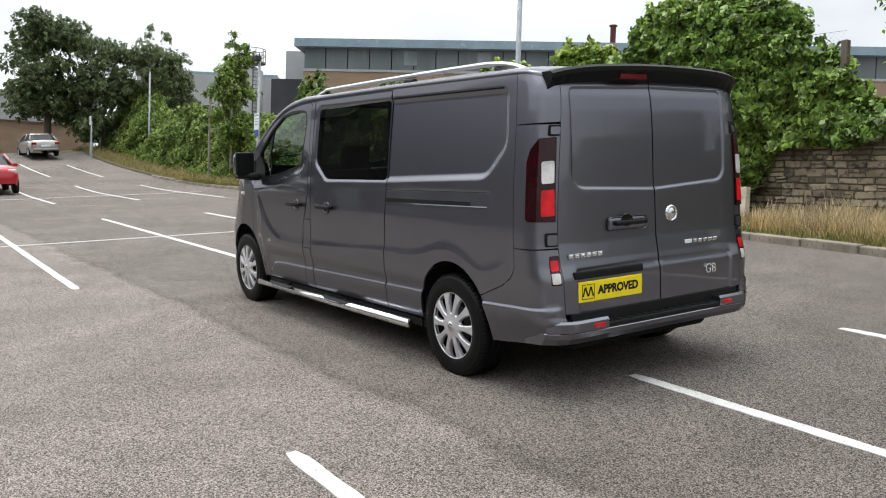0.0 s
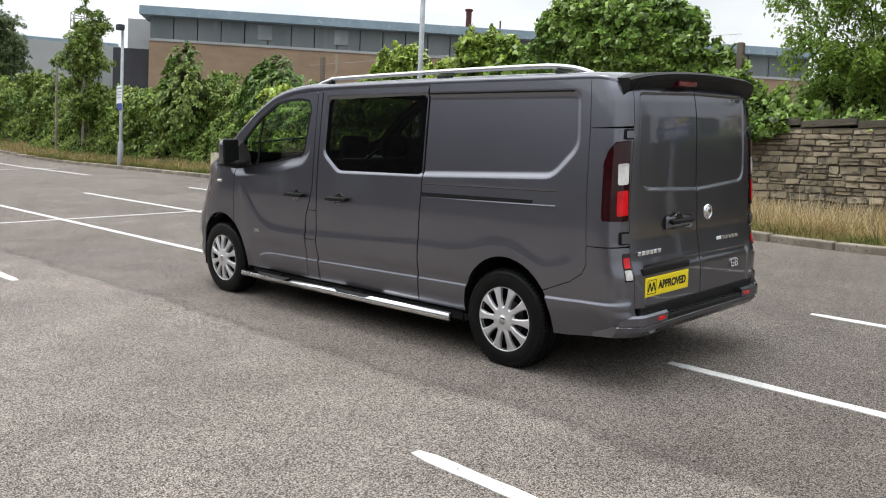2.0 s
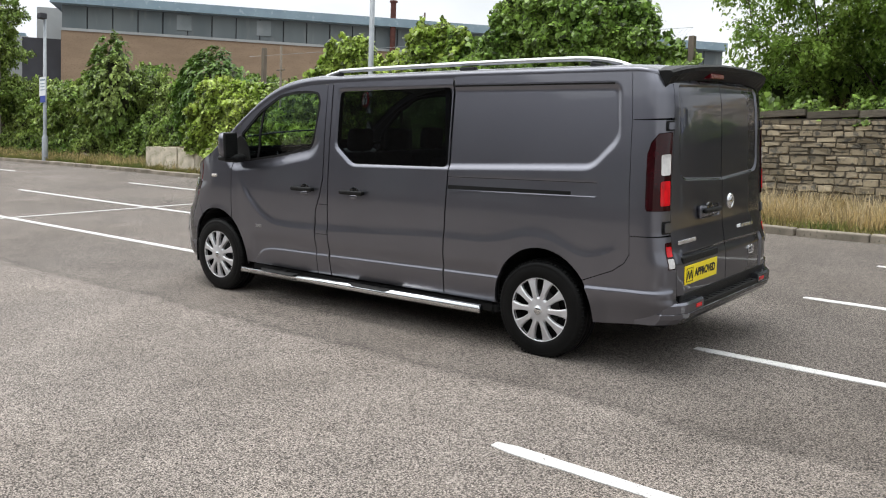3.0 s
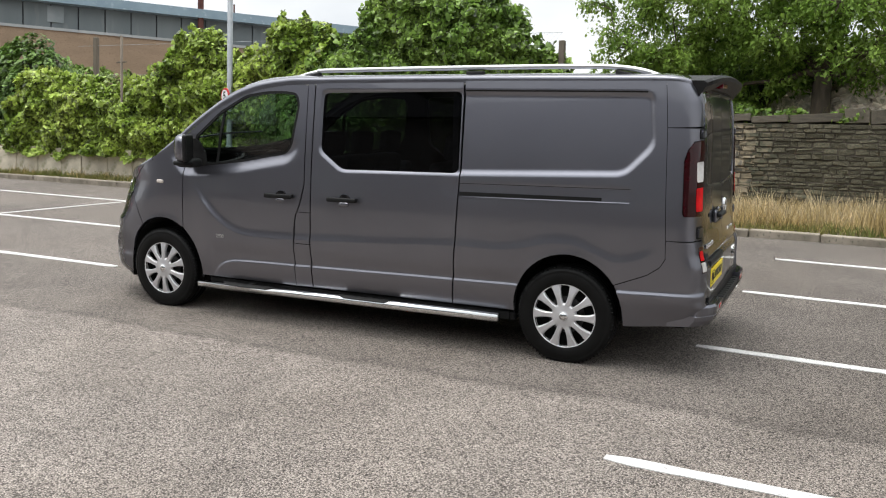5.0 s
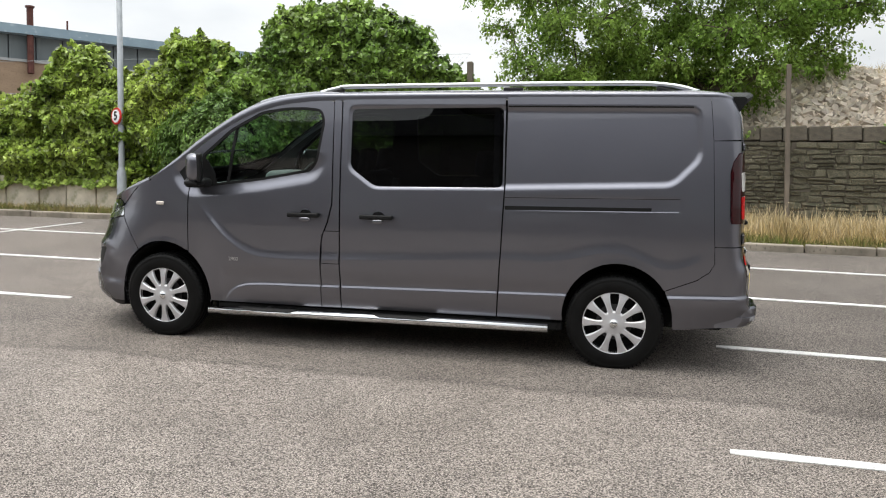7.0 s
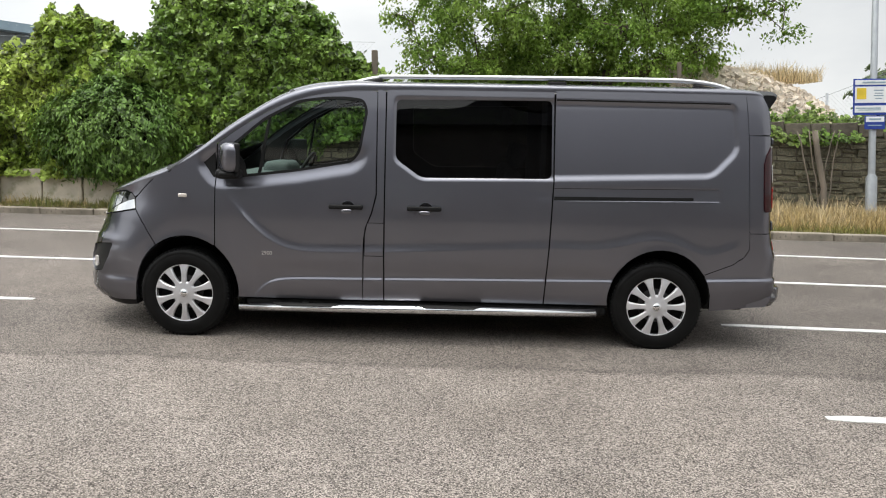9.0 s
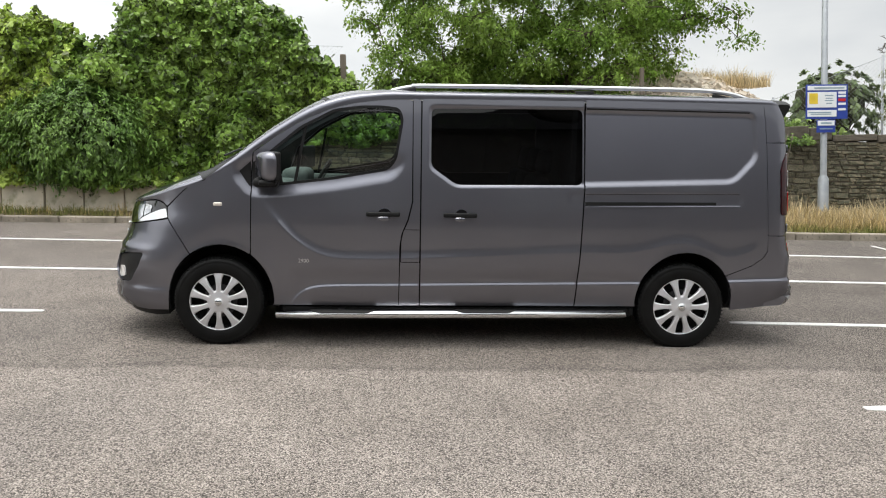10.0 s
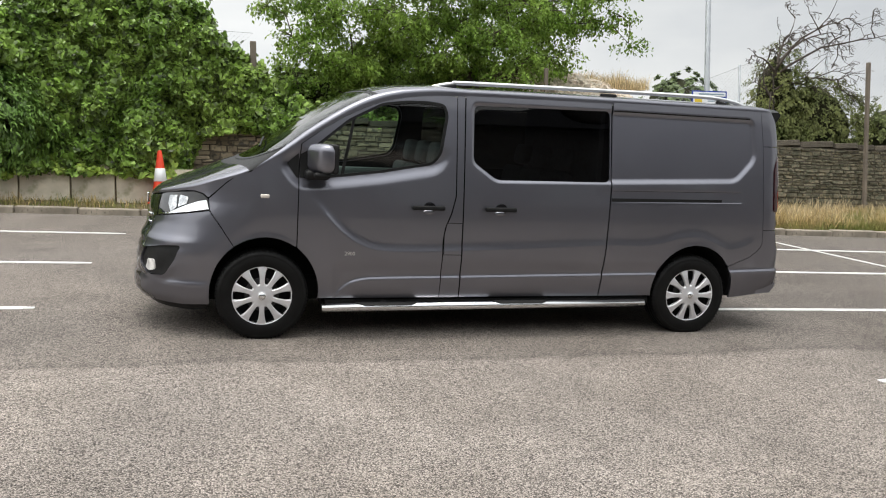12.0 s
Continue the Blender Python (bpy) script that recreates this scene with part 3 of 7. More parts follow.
    while x < 26:
        tall = 4.6 < x < 9.4
        w = rng.uniform(0.30, 0.52) if tall else rng.uniform(0.38, 0.95)
        h = rng.uniform(0.225, 0.255) if tall else rng.uniform(0.10, 0.145)
        ob = new("coping_stone", me)
        ob.parent = wall
        ob.matrix_world = Matrix.Translation(on_site(x + w / 2, y0 + 0.18 + rng.uniform(-0.02, 0.02), 1.562 + h / 2)) @ pose(0, 0, 0, rng.uniform(-2, 2), -1.7 + rng.uniform(-0.8, 0.8), rng.uniform(-1, 1)) @ Matrix.Diagonal((w - 0.014, 0.40 if tall else 0.46, h, 1))
        x += w


def make_low_wall():
    wall = thing("wall_low", Matrix(), "low retaining wall of old concrete panels under ivy", "wall", kind="structure")
    rng = random.Random(5)
    bm = bmesh.new()
    box(bm, -0.5, -0.06, 0, 0.5, 0.06, 1, 0.012, 1)
    me = bpy.data.meshes.new("concrete_panel")
    bm.to_mesh(me)
    bm.free()
    me.materials.append(M_CONCRETE)
    x = -15.2
    while x < -0.9:
        w = rng.uniform(0.62, 0.82)
        ob = new("concrete_panel", me)
        ob.parent = wall
        ob.matrix_world = upright(x + w / 2, 7.72 + rng.uniform(-0.015, 0.015), 0.05, rng.uniform(-1, 1)) @ pose(0, 0, 0, rng.uniform(-2, 1), 0, 0) @ Matrix.Diagonal((w - 0.025, 1, 0.66 + rng.uniform(-0.02, 0.02), 1))
        x += w


make_low_wall()


def make_soil_bank():
    """Soil held up by the low wall, added so its panel gaps stay dark."""
    verts, faces = [], []
    xs = [-15.2 + 0.5 * i for i in range(30)]
    for x in xs:
        for y, z in ((7.80, -0.05), (7.80, 0.62), (8.45, 0.72), (8.9, 0.6)):
            verts.append(on_site(x, y, z + 0.02 * noise.noise(Vector((x * 2, y, 0)))))
    for i in range(len(xs) - 1):
        for j in range(3):
            faces.append((4 * i + j, 4 * i + 4 + j, 4 * i + 5 + j, 4 * i + 1 + j))
    tagged(link_mesh("soil_bank", verts, faces, M_EARTH, smooth=True), "dark soil added as backing behind the low concrete wall", "bank", kind="structure")


make_soil_bank()


# ---- foliage
IVY_TOP = [(-13.2, 2.5), (-12.0, 2.46), (-10.65, 2.3), (-10.06, 2.1), (-9.2, 2.4), (-8.45, 2.6), (-8.28, 2.7), (-8.14, 3.25), (-7.8, 3.4), (-7.45, 3.25), (-7.3, 2.8), (-6.5, 2.78), (-6.42, 3.0), (-6.15, 2.78), (-5.8, 3.15), (-5.53, 3.55),
           (-5.2, 3.6), (-4.7, 3.4), (-4.5, 3.25), (-4.3, 3.0), (-3.95, 3.0), (-3.7, 3.25), (-3.4, 3.85), (-2.7, 4.05), (-1.77, 4.1), (-1.1, 3.85), (-0.42, 3.45), (-0.28, 3.1), (0.0, 2.88), (0.46, 2.6), (0.76, 2.15), (1.1, 1.95), (1.9, 1.76)]
IVY_LOW = [(-13.2, 0.7), (-1.3, 0.62), (-0.82, 0.65), (-0.70, 1.05), (-0.5, 1.33), (0.0, 1.42), (0.68, 1.35), (1.2, 1.52), (1.9, 1.7)]


def ivy_front(x, z):
    """How far towards the car park the ivy stands."""
    lump = noise.fractal(Vector((x * 0.8, z * 0.9, 3.0)), 1.0, 2.0, 3)
    low = lerp_table(x, [(-1.2, 7.72), (-0.3, 8.3), (3, 8.4)])
    return low + 0.10 * max(z - 1.0, 0) - 0.22 * lump - 0.16


def make_ivy(name, x0, x1, top, low, front, count, size, mat, seed, label, shape="heart", spread=0.5, bulge=0.16, aspect=1.0, dense_at=3.4):
    rng = np.random.default_rng(seed)
    pts, nrm = [], []
    while len(pts) < count:
        x = rng.uniform(x0, x1)
        zt, zl = lerp_table(x, top), lerp_table(x, low)
        zt += 0.16 * noise.noise(Vector((x * 3.1, seed, 0))) + 0.16 * noise.noise(Vector((x * 9.0, seed, 2)))
        if zt < zl:
            continue
        z = rng.uniform(zl - 0.05, zt)
        if rng.random() > (zt - zl) / dense_at:
            continue
        edge = max(0.0, (z - (zt - 0.7)) / 0.7)
        y = front(x, z) + 0.5 * edge ** 2 + abs(rng.normal(0, 0.09))
        lump = noise.noise(Vector((x * 2.2, z * 2.2, seed))) + 0.6 * noise.noise(Vector((x * 5.0, z * 5.0, seed)))
        pts.append((x, y - bulge * lump, z))
        nrm.append((0.4 * lump, -1.0, 0.55 + edge))
    # loose shoots that break the outline
    for _ in range(int((x1 - x0) * 9)):
        x = rng.uniform(x0, x1)
        zt = lerp_table(x, top)
        reach, lean = rng.uniform(0.05, 0.30), rng.normal(0, 0.14)
        y = front(x, zt) + rng.uniform(0.2, 0.7)
        for j in range(13):
            f = j / 12
            pts.append((x + lean * f * f + rng.normal(0, 0.035), y + rng.normal(0, 0.04), zt - 0.12 + reach * f))
            nrm.append((rng.normal(0, 0.5), -0.8, 0.5))
    p = np.array(pts)
    w = site_points(p[:, 0], p[:, 1], p[:, 2])
    ob = thing(name, Matrix(), label, "ivy", kind="stuff")
    scatter("leaves", w, nrm, size, mat, ob, rng, shape, spread=spread, aspect=aspect)
    # near-black sheet behind the leaves stands for the shade between them
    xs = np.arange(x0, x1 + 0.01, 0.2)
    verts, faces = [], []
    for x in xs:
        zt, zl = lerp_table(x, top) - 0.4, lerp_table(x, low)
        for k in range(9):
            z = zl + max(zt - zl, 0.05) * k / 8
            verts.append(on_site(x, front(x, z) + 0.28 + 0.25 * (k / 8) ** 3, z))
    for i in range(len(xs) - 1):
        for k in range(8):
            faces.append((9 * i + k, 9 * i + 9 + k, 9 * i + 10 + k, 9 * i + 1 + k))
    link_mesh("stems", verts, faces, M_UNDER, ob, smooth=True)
    return ob


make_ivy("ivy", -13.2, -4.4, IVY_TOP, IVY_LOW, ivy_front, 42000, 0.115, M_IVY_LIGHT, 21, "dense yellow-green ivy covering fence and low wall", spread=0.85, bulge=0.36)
make_ivy("ivy", -4.6, 1.9, IVY_TOP, IVY_LOW, ivy_front, 34000, 0.115, M_IVY, 24, "dense deep green ivy covering fence and stone wall", spread=0.85, bulge=0.36)



def wall_top_front(x, z):
    """Creeper that lies on the coping and hangs over its face."""
    return 8.30 + 0.12 * max(z - 1.65, 0) - 0.10 * noise.noise(Vector((x * 1.7, z * 1.5, 4.0)))


make_ivy("creeper", 7.3, 9.9, [(7.3, 1.75), (7.7, 1.95), (8.3, 2.05), (8.9, 1.95), (9.4, 1.85), (9.9, 1.72)], [(7.3, 1.62), (8.0, 1.45), (8.7, 1.5), (9.9, 1.66)], wall_top_front, 1900, 0.075, M_BRAMBLE, 31, "yellow-green creeper lying over the stone wall's coping")
make_ivy("creeper", 2.1, 5.2, [(2.1, 1.78), (2.8, 1.76), (3.3, 1.9), (3.8, 1.76), (5.2, 1.72)], [(2.1, 1.66), (3.2, 1.5), (3.6, 1.62), (5.2, 1.68)], wall_top_front, 650, 0.07, M_IVY, 32, "thin trailing ivy along the stone wall's coping")


def make_creeper_stem():
    """Old stem that leans on the wall beneath the creeper."""
    ob = thing("creeper_stem", upright(8.42, 8.28, 0.0), "gnarled bare grey creeper stem leaning on the stone wall", "plant")
    rng = random.Random(8)
    for x0, x1, r in ((0.10, -0.10, 0.055), (-0.05, -0.42, 0.014), (0.05, 0.32, 0.012), (-0.12, 0.22, 0.010), (0.0, -0.22, 0.012)):
        bm = bmesh.new()
        pts = []
        for k in range(9):
            f = k / 8
            pts.append(Vector((x0 + (x1 - x0) * f + rng.uniform(-0.02, 0.02), 0.08 * f - 0.02 + rng.uniform(-0.01, 0.01), 0.02 + 1.66 * f)))
        tube(bm, pts, r, 8)
        part("stem", bm, M_OLDPOST, ob, smooth=True)


make_creeper_stem()

BANK_TOP = [(-52, 4.6), (-46, 4.0), (-42, 3.0), (-40, 2.7), (-36, 2.6), (-32, 2.6), (-29, 3.0), (-26, 2.8), (-24, 2.9), (-22, 2.8), (-20.9, 3.2), (-19.4, 3.2), (-18.8, 2.7), (-17.2, 2.8), (-16.4, 2.6), (-15, 2.7), (-13.8, 2.8), (-12.0, 2.5)]
BANK_LOW = [(-52, 0.25), (-12.5, 0.3)]


def bank_front(x, z):
    lump = noise.fractal(Vector((x * 0.6, z * 0.8, 9.0)), 1.0, 2.0, 3)
    return kerb_y(x) + 1.35 + 0.5 * z - 0.5 * lump


make_ivy("bramble_bank", -52, -12.0, BANK_TOP, BANK_LOW, bank_front, 90000, 0.115, M_BRAMBLE, 22, "bank of brambles and shrubs along the car park edge", "leaf", 0.8, 0.30, 0.75)


def fringe_front(x, z):
    """New shoots that hang over the top of the low wall."""
    return 7.40 + 0.06 * noise.noise(Vector((x * 2.3, z * 2.0, 6.0)))


FRINGE_LOW = [(-13.2 + 0.31 * i, 0.66 - 0.26 * max(0.0, noise.noise(Vector((i * 0.73, 2.0, 5.0)))) ** 0.8) for i in range(40)]
make_ivy("ivy_fringe", -13.2, -1.0, [(-13.2, 0.92), (-1.0, 0.94)], FRINGE_LOW, fringe_front, 9000, 0.085, M_FRINGE, 23, "light green new ivy shoots hanging over the low concrete wall", bulge=0.06, dense_at=0.5)


def shrub(x, y, w, h, count, size, mat, seed, label, base=0.4, aspect=0.35, name="shrub", depth=0.6):
    """A rounded bush of narrow leaves on drooping sprays, with an uneven outline."""
    rng = np.random.default_rng(seed)
    ob = thing(name, Matrix(), label, "shrub")
    pts, nrm = [], []
    for _ in range(count // 26):
        d = rng.normal(0, 1, 3)
        d /= np.linalg.norm(d)
        d[1] = -abs(d[1]) if rng.random() < 0.8 else d[1]
        r = rng.uniform(0.72, 1.05)
        c = np.array([x + d[0] * w / 2 * r, y + d[1] * depth * r, base + h / 2 + d[2] * h / 2 * r])
        out = np.array([d[0], d[1], 0.2 * d[2]])
        for k in range(26):
            f = rng.uniform(0, 1)
            p = c + out * (0.24 * f) + np.array([0, 0, -0.16 * f * f]) + rng.normal(0, 0.035, 3)
            pts.append(p)
            nrm.append(d + np.array([0, 0, 0.7]))
    p = np.array(pts)
    scatter("leaves", site_points(p[:, 0], p[:, 1], p[:, 2]), nrm, size, mat, ob, rng, spread=0.3, aspect=aspect)
    bm = bmesh.new()
    rnd = random.Random(seed)
    for k in range(7):
        a = on_site(x + rnd.uniform(-0.15, 0.15) * w, y + 0.1, 0.0)
        b = on_site(x + rnd.uniform(-0.45, 0.45) * w, y, base + h * rnd.uniform(0.5, 0.85))
        tube(bm, [a, a.lerp(b, 0.5) + Vector((rnd.uniform(-0.1, 0.1), 0, 0.1)), b], [0.03, 0.02, 0.008], 5)
    part("stems", bm, M_BARK, ob)
    # near-black lump put in as the bush's inner shade
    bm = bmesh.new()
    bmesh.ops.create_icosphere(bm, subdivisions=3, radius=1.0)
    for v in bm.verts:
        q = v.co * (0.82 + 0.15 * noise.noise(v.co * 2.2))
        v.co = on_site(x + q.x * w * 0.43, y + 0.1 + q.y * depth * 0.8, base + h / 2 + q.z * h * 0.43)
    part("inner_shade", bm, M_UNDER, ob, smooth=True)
    return ob


shrub(-4.15, 7.75, 2.7, 1.85, 20000, 0.095, M_IVY_DARK, 31, "rounded dark green feathery shrub over the low wall", base=0.55)
shrub(-20.4, 9.6, 1.9, 3.9, 9000, 0.12, M_BRAMBLE, 36, "tall loose light green bush on the bank", base=0.5, aspect=0.6)
shrub(-13.9, 9.0, 2.9, 3.0, 13000, 0.12, M_IVY_DARK, 32, "rounded dark green bush beside the verge", base=0.5, aspect=0.6)


shrub(-1.95, 9.0, 2.9, 2.1, 11000, 0.125, M_IVY_MID, 33, "rounded leafy bush top above the ivy", base=2.05, aspect=0.7, depth=0.7)
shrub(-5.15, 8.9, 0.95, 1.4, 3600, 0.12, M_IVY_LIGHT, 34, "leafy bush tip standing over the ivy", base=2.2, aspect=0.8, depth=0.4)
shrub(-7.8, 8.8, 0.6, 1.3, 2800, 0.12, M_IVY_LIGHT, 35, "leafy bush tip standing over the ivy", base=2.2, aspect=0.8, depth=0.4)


def tree(name, x, y, trunk_h, trunk_r, clumps, leaves, size, mat, seed, label, aspect=0.35, z0=0.0, bark=None, lean=(0, 0), spread=0.9, flat=0.75):
    """Trunk, limbs to each clump, and leaves in ragged clumps. clumps: (dx, dy, z, radius)."""
    rng = np.random.default_rng(seed)
    rnd = random.Random(seed)
    ob = thing(name, Matrix.Translation(on_site(x, y, z0)), label, "tree")
    foot = on_site(x, y, z0)
    bm = bmesh.new()
    fork = foot + Vector((lean[0], lean[1], trunk_h))
    mid = foot.lerp(fork, 0.5) + Vector((rnd.uniform(-0.08, 0.08), 0, 0))
    loc = lambda p: p - foot
    tube(bm, [loc(foot - Vector((0, 0, 0.1))), loc(foot + Vector((0, 0, 0.15))), loc(mid), loc(fork)], [trunk_r * 1.35, trunk_r * 1.08, trunk_r * 0.9, trunk_r * 0.75], 10)
    part("trunk", bm, bark or M_BARK, ob, smooth=True)
    bm = bmesh.new()
    pts, nrm = [], []
    nodes = [(fork, trunk_r * 0.7)]
    for dx, dy, z, r in sorted(clumps, key=lambda q: (Vector((q[0], q[1], q[2] - trunk_h)) - Vector((lean[0], lean[1], 0))).length):
        c = foot + Vector((dx, dy, z))
        start, thick = min(nodes, key=lambda q: (q[0] - c).length + 0.25 * (q[0] - fork).length)
        bend = start.lerp(c, 0.55) + Vector((rnd.uniform(-0.15, 0.15), rnd.uniform(-0.15, 0.15), 0.12 * r + 0.05))
        r0 = max(0.012, thick * 0.62)
        tube(bm, [loc(start), loc(start.lerp(bend, 0.5)), loc(bend), loc(c)], [r0, r0 * 0.9, r0 * 0.75, r0 * 0.55], 6)
        nodes.append((c, r0 * 0.7))
        n = max(30, int(leaves * r * r / sum(q[3] ** 2 for q in clumps)))
        sprays = max(6, n // 22)
        for _ in range(sprays):
            d = rng.normal(0, 1, 3)
            d /= np.linalg.norm(d)
            s = np.array(c) + d * r * rng.uniform(0.25, 1.0) * np.array([1.15, 1.0, flat])
            if rng.random() < 0.25:
                tube(bm, [loc(c), loc(Vector(s))], [0.012, 0.004], 4, cap=False)
            for _ in range(22):
                f = rng.uniform(0, 1)
                pts.append(s + d * np.array([1, 1, 0.1]) * f * 0.30 * spread * max(r, 0.5) + np.array([0, 0, -0.18 * f * f * spread]) + rng.normal(0, 0.05 * spread, 3) - np.array(foot))
                nrm.append(d * 0.5 + np.array([0, 0, 0.8]))
    part("branchwork", bm, bark or M_BARK, ob, smooth=True)
    scatter("crown", pts, nrm, size, mat, ob, rng, spread=0.5, aspect=aspect)
    return ob


rnd = random.Random(8)
ASH = []
for k in range(140):
    f = rnd.random() ** 1.7
    wide = 4.0 * (0.78 + 0.22 * math.sin(math.pi * f))
    dx = rnd.uniform(-wide, 0.7 * wide)
    low = 2.5 + 1.3 * max(0.0, dx - 0.6) / 3.0
    ASH.append((dx, rnd.uniform(-1.2, 1.7), low + 4.6 * f + 0.25 * rnd.random(), rnd.uniform(0.42, 0.72)))
ASH += [(-2.6, -0.2, 2.25, 0.4), (-1.6, 0.2, 2.1, 0.45), (-0.6, -0.2, 2.3, 0.4), (-3.4, 0.4, 2.5, 0.45), (-2.2, 0.8, 2.9, 0.6), (0.8, 0.3, 2.4, 0.45), (-3.6, -0.3, 3.3, 0.4), (-4.0, 0.0, 3.9, 0.45), (-4.2, 0.2, 4.6, 0.5), (-3.0, -0.5, 2.8, 0.35), (3.2, -0.9, 3.35, 0.3), (3.1, -0.8, 3.9, 0.35), (2.9, -0.8, 4.6, 0.6), (3.5, -0.5, 5.2, 0.6)]
tree("ash_tree", 4.7, 9.8, 2.4, 0.20, ASH, 125000, 0.085, M_ASH, 41, "spreading ash tree with feathery leaves behind the stone wall", aspect=0.55, spread=1.1, flat=0.55)


def pole_with(name, x, y, height, r, label, category):
    ob = thing(name, upright(x, y, 0.0), label, category)
    bm = bmesh.new()
    lathe(bm, [(0.0, height), (r * 0.75, height), (r, 0.95), (r * 1.05, 0.93), (r * 1.55, 0.88), (r * 1.6, 0.0)], 16)
    part("column", bm, M_GALV, ob, smooth=True)
    return ob


def plate(bm, w, h, y, x=0.0, z=0.0, depth=0.006):
    return box(bm, x - w / 2, y - depth, z - h / 2, x + w / 2, y, z + h / 2, 0.002)


def bars(parent, rows, y, mat, name="writing"):
    """Rows of (x, z, w, h): plain bars for writing too small to read."""
    bm = bmesh.new()
    for x, z, w, h in rows:
        plate(bm, w, h, y, x, z, 0.003)
    return part(name, bm, mat, parent)


# lamp column with a speed sign
ob = pole_with("lamp_column", -6.3, 7.5, 7.5, 0.06, "grey steel lamp column carrying a round speed sign", "lamp post")
bm = bmesh.new()
lathe(bm, [(0, -0.11), (0.16, -0.11), (0.165, -0.10), (0.165, -0.09), (0, -0.09)], 28, pose(0, 0, 1.93, -90, 0, -22))
part("sign_rim", bm, M_RED, ob)
bm = bmesh.new()
lathe(bm, [(0, -0.116), (0.125, -0.116), (0.125, -0.108), (0, -0.108)], 28, pose(0, 0, 1.93, -90, 0, -22))
part("sign_face", bm, M_WHITE, ob)


def lettering(name, text, size, m, mat, parent, depth=0.002, bold=0.0):
    cu = bpy.data.curves.new(name, "FONT")
    cu.body, cu.size, cu.extrude, cu.offset = text, size, depth, bold
    cu.align_x, cu.align_y = "CENTER", "CENTER"
    tmp = bpy.data.objects.new(name, cu)
    me = bpy.data.meshes.new_from_object(tmp)
    bpy.data.objects.remove(tmp)
    me.materials.clear()
    me.materials.append(mat)
    t = new(name, me)
    t.parent = parent
    t.matrix_parent_inverse = Matrix()
    t.matrix_basis = m
    return t


lettering("number", "5", 0.22, pose(0, 0, 1.93, 0, 0, -22) @ pose(0, -0.12, 0, 90, 0, 0), M_BLACK, ob, 0.002, 0.006)

# parking sign on a column, with blue headers
ob = pole_with("sign_column", 9.1, 7.85, 7.6, 0.06, "tall grey column with a large parking notice board", "sign post")
bm = bmesh.new()
plate(bm, 0.78, 0.62, -0.075, 0.01, 2.27)
part("board", bm, M_BLUE, ob, "dark blue and white notice board")
bm = bmesh.new()
plate(bm, 0.72, 0.08, -0.082, 0.01, 2.515)
part("header", bm, M_WHITE, ob)
bm = bmesh.new()
plate(bm, 0.54, 0.28, -0.082, -0.08, 2.305)
part("panel", bm, M_WHITE, ob)
bm = bmesh.new()
plate(bm, 0.54, 0.12, -0.082, -0.08, 2.06)
part("footer", bm, M_WHITE, ob)
bm = bmesh.new()
plate(bm, 0.16, 0.19, -0.087, -0.24, 2.325)
part("yellow_square", bm, M_YELLOWSIGN, ob)
bars(ob, [(-0.12, 2.515, 0.22, 0.03), (0.16, 2.515, 0.34, 0.025), (0.05, 2.38, 0.16, 0.02), (0.05, 2.33, 0.13, 0.015), (0.05, 2.29, 0.16, 0.015), (0.05, 2.24, 0.11, 0.015), (-0.12, 2.075, 0.42, 0.02), (-0.1, 2.045, 0.38, 0.015)], -0.088, M_FASCIA)
for z_ in (2.43, 2.37, 2.23, 2.13):
    bm = bmesh.new()
    plate(bm, 0.14, 0.04, -0.082, 0.29, z_)
    part("price_bar", bm, M_WHITE, ob)
bm = bmesh.new()
plate(bm, 0.14, 0.05, -0.082, 0.29, 2.30)
part("red_bar", bm, M_RED, ob)
bm = bmesh.new()
plate(bm, 0.35, 0.23, -0.075, 0.0, 1.83)
part("small_board", bm, M_BLUE, ob)
bm = bmesh.new()
plate(bm, 0.31, 0.09, -0.082, 0.0, 1.885)
part("small_panel", bm, M_WHITE, ob)
bars(ob, [(0.0, 1.885, 0.2, 0.03), (0.0, 1.78, 0.24, 0.018)], -0.087, M_FASCIA)

ob = pole_with("sign_column", -21.3, 7.75, 4.75, 0.06, "grey column with a small floodlight and a notice board", "sign post")
bm = bmesh.new()
box(bm, -0.13, -0.2, 4.68, 0.13, 0.02, 4.86, 0.02)
part("floodlight", bm, M_DARKBUILD, ob)
bm = bmesh.new()
plate(bm, 0.42, 0.62, -0.075, 0.0, 2.5)
part("board", bm, M_WHITE, ob)
bars(ob, [(0, 2.72, 0.36, 0.05), (0, 2.6, 0.3, 0.03), (0, 2.5, 0.3, 0.03), (0, 2.4, 0.3, 0.03)], -0.082, M_FASCIA)
bm = bmesh.new()
plate(bm, 0.36, 0.22, -0.078, 0.02, 2.1)
part("small_board", bm, M_BLUE, ob)

ob = thing("pole", upright(-9.5, 7.72, 0.0), "thin grey steel pole with a short bracket among the ivy", "pole")
bm = bmesh.new()
lathe(bm, [(0.0, 3.25), (0.028, 3.25), (0.03, 0.0)], 10)
part("shaft", bm, M_OLDPOST, ob, smooth=True)
bm = bmesh.new()
box(bm, -0.14, -0.02, 2.66, 0.14, 0.02, 2.69, 0.005)
part("bracket", bm, M_OLDPOST, ob)
ob = pole_with("pole", -42.0, 9.6, 5.2, 0.055, "plain grey steel pole in the brambles", "pole")
ob = pole_with("sign_column", -44.9, 7.1, 2.2, 0.05, "short grey post with a white notice", "sign post")
bm = bmesh.new()
plate(bm, 0.5, 0.5, -0.06, 0.0, 2.2)
part("board", bm, M_WHITE, ob)


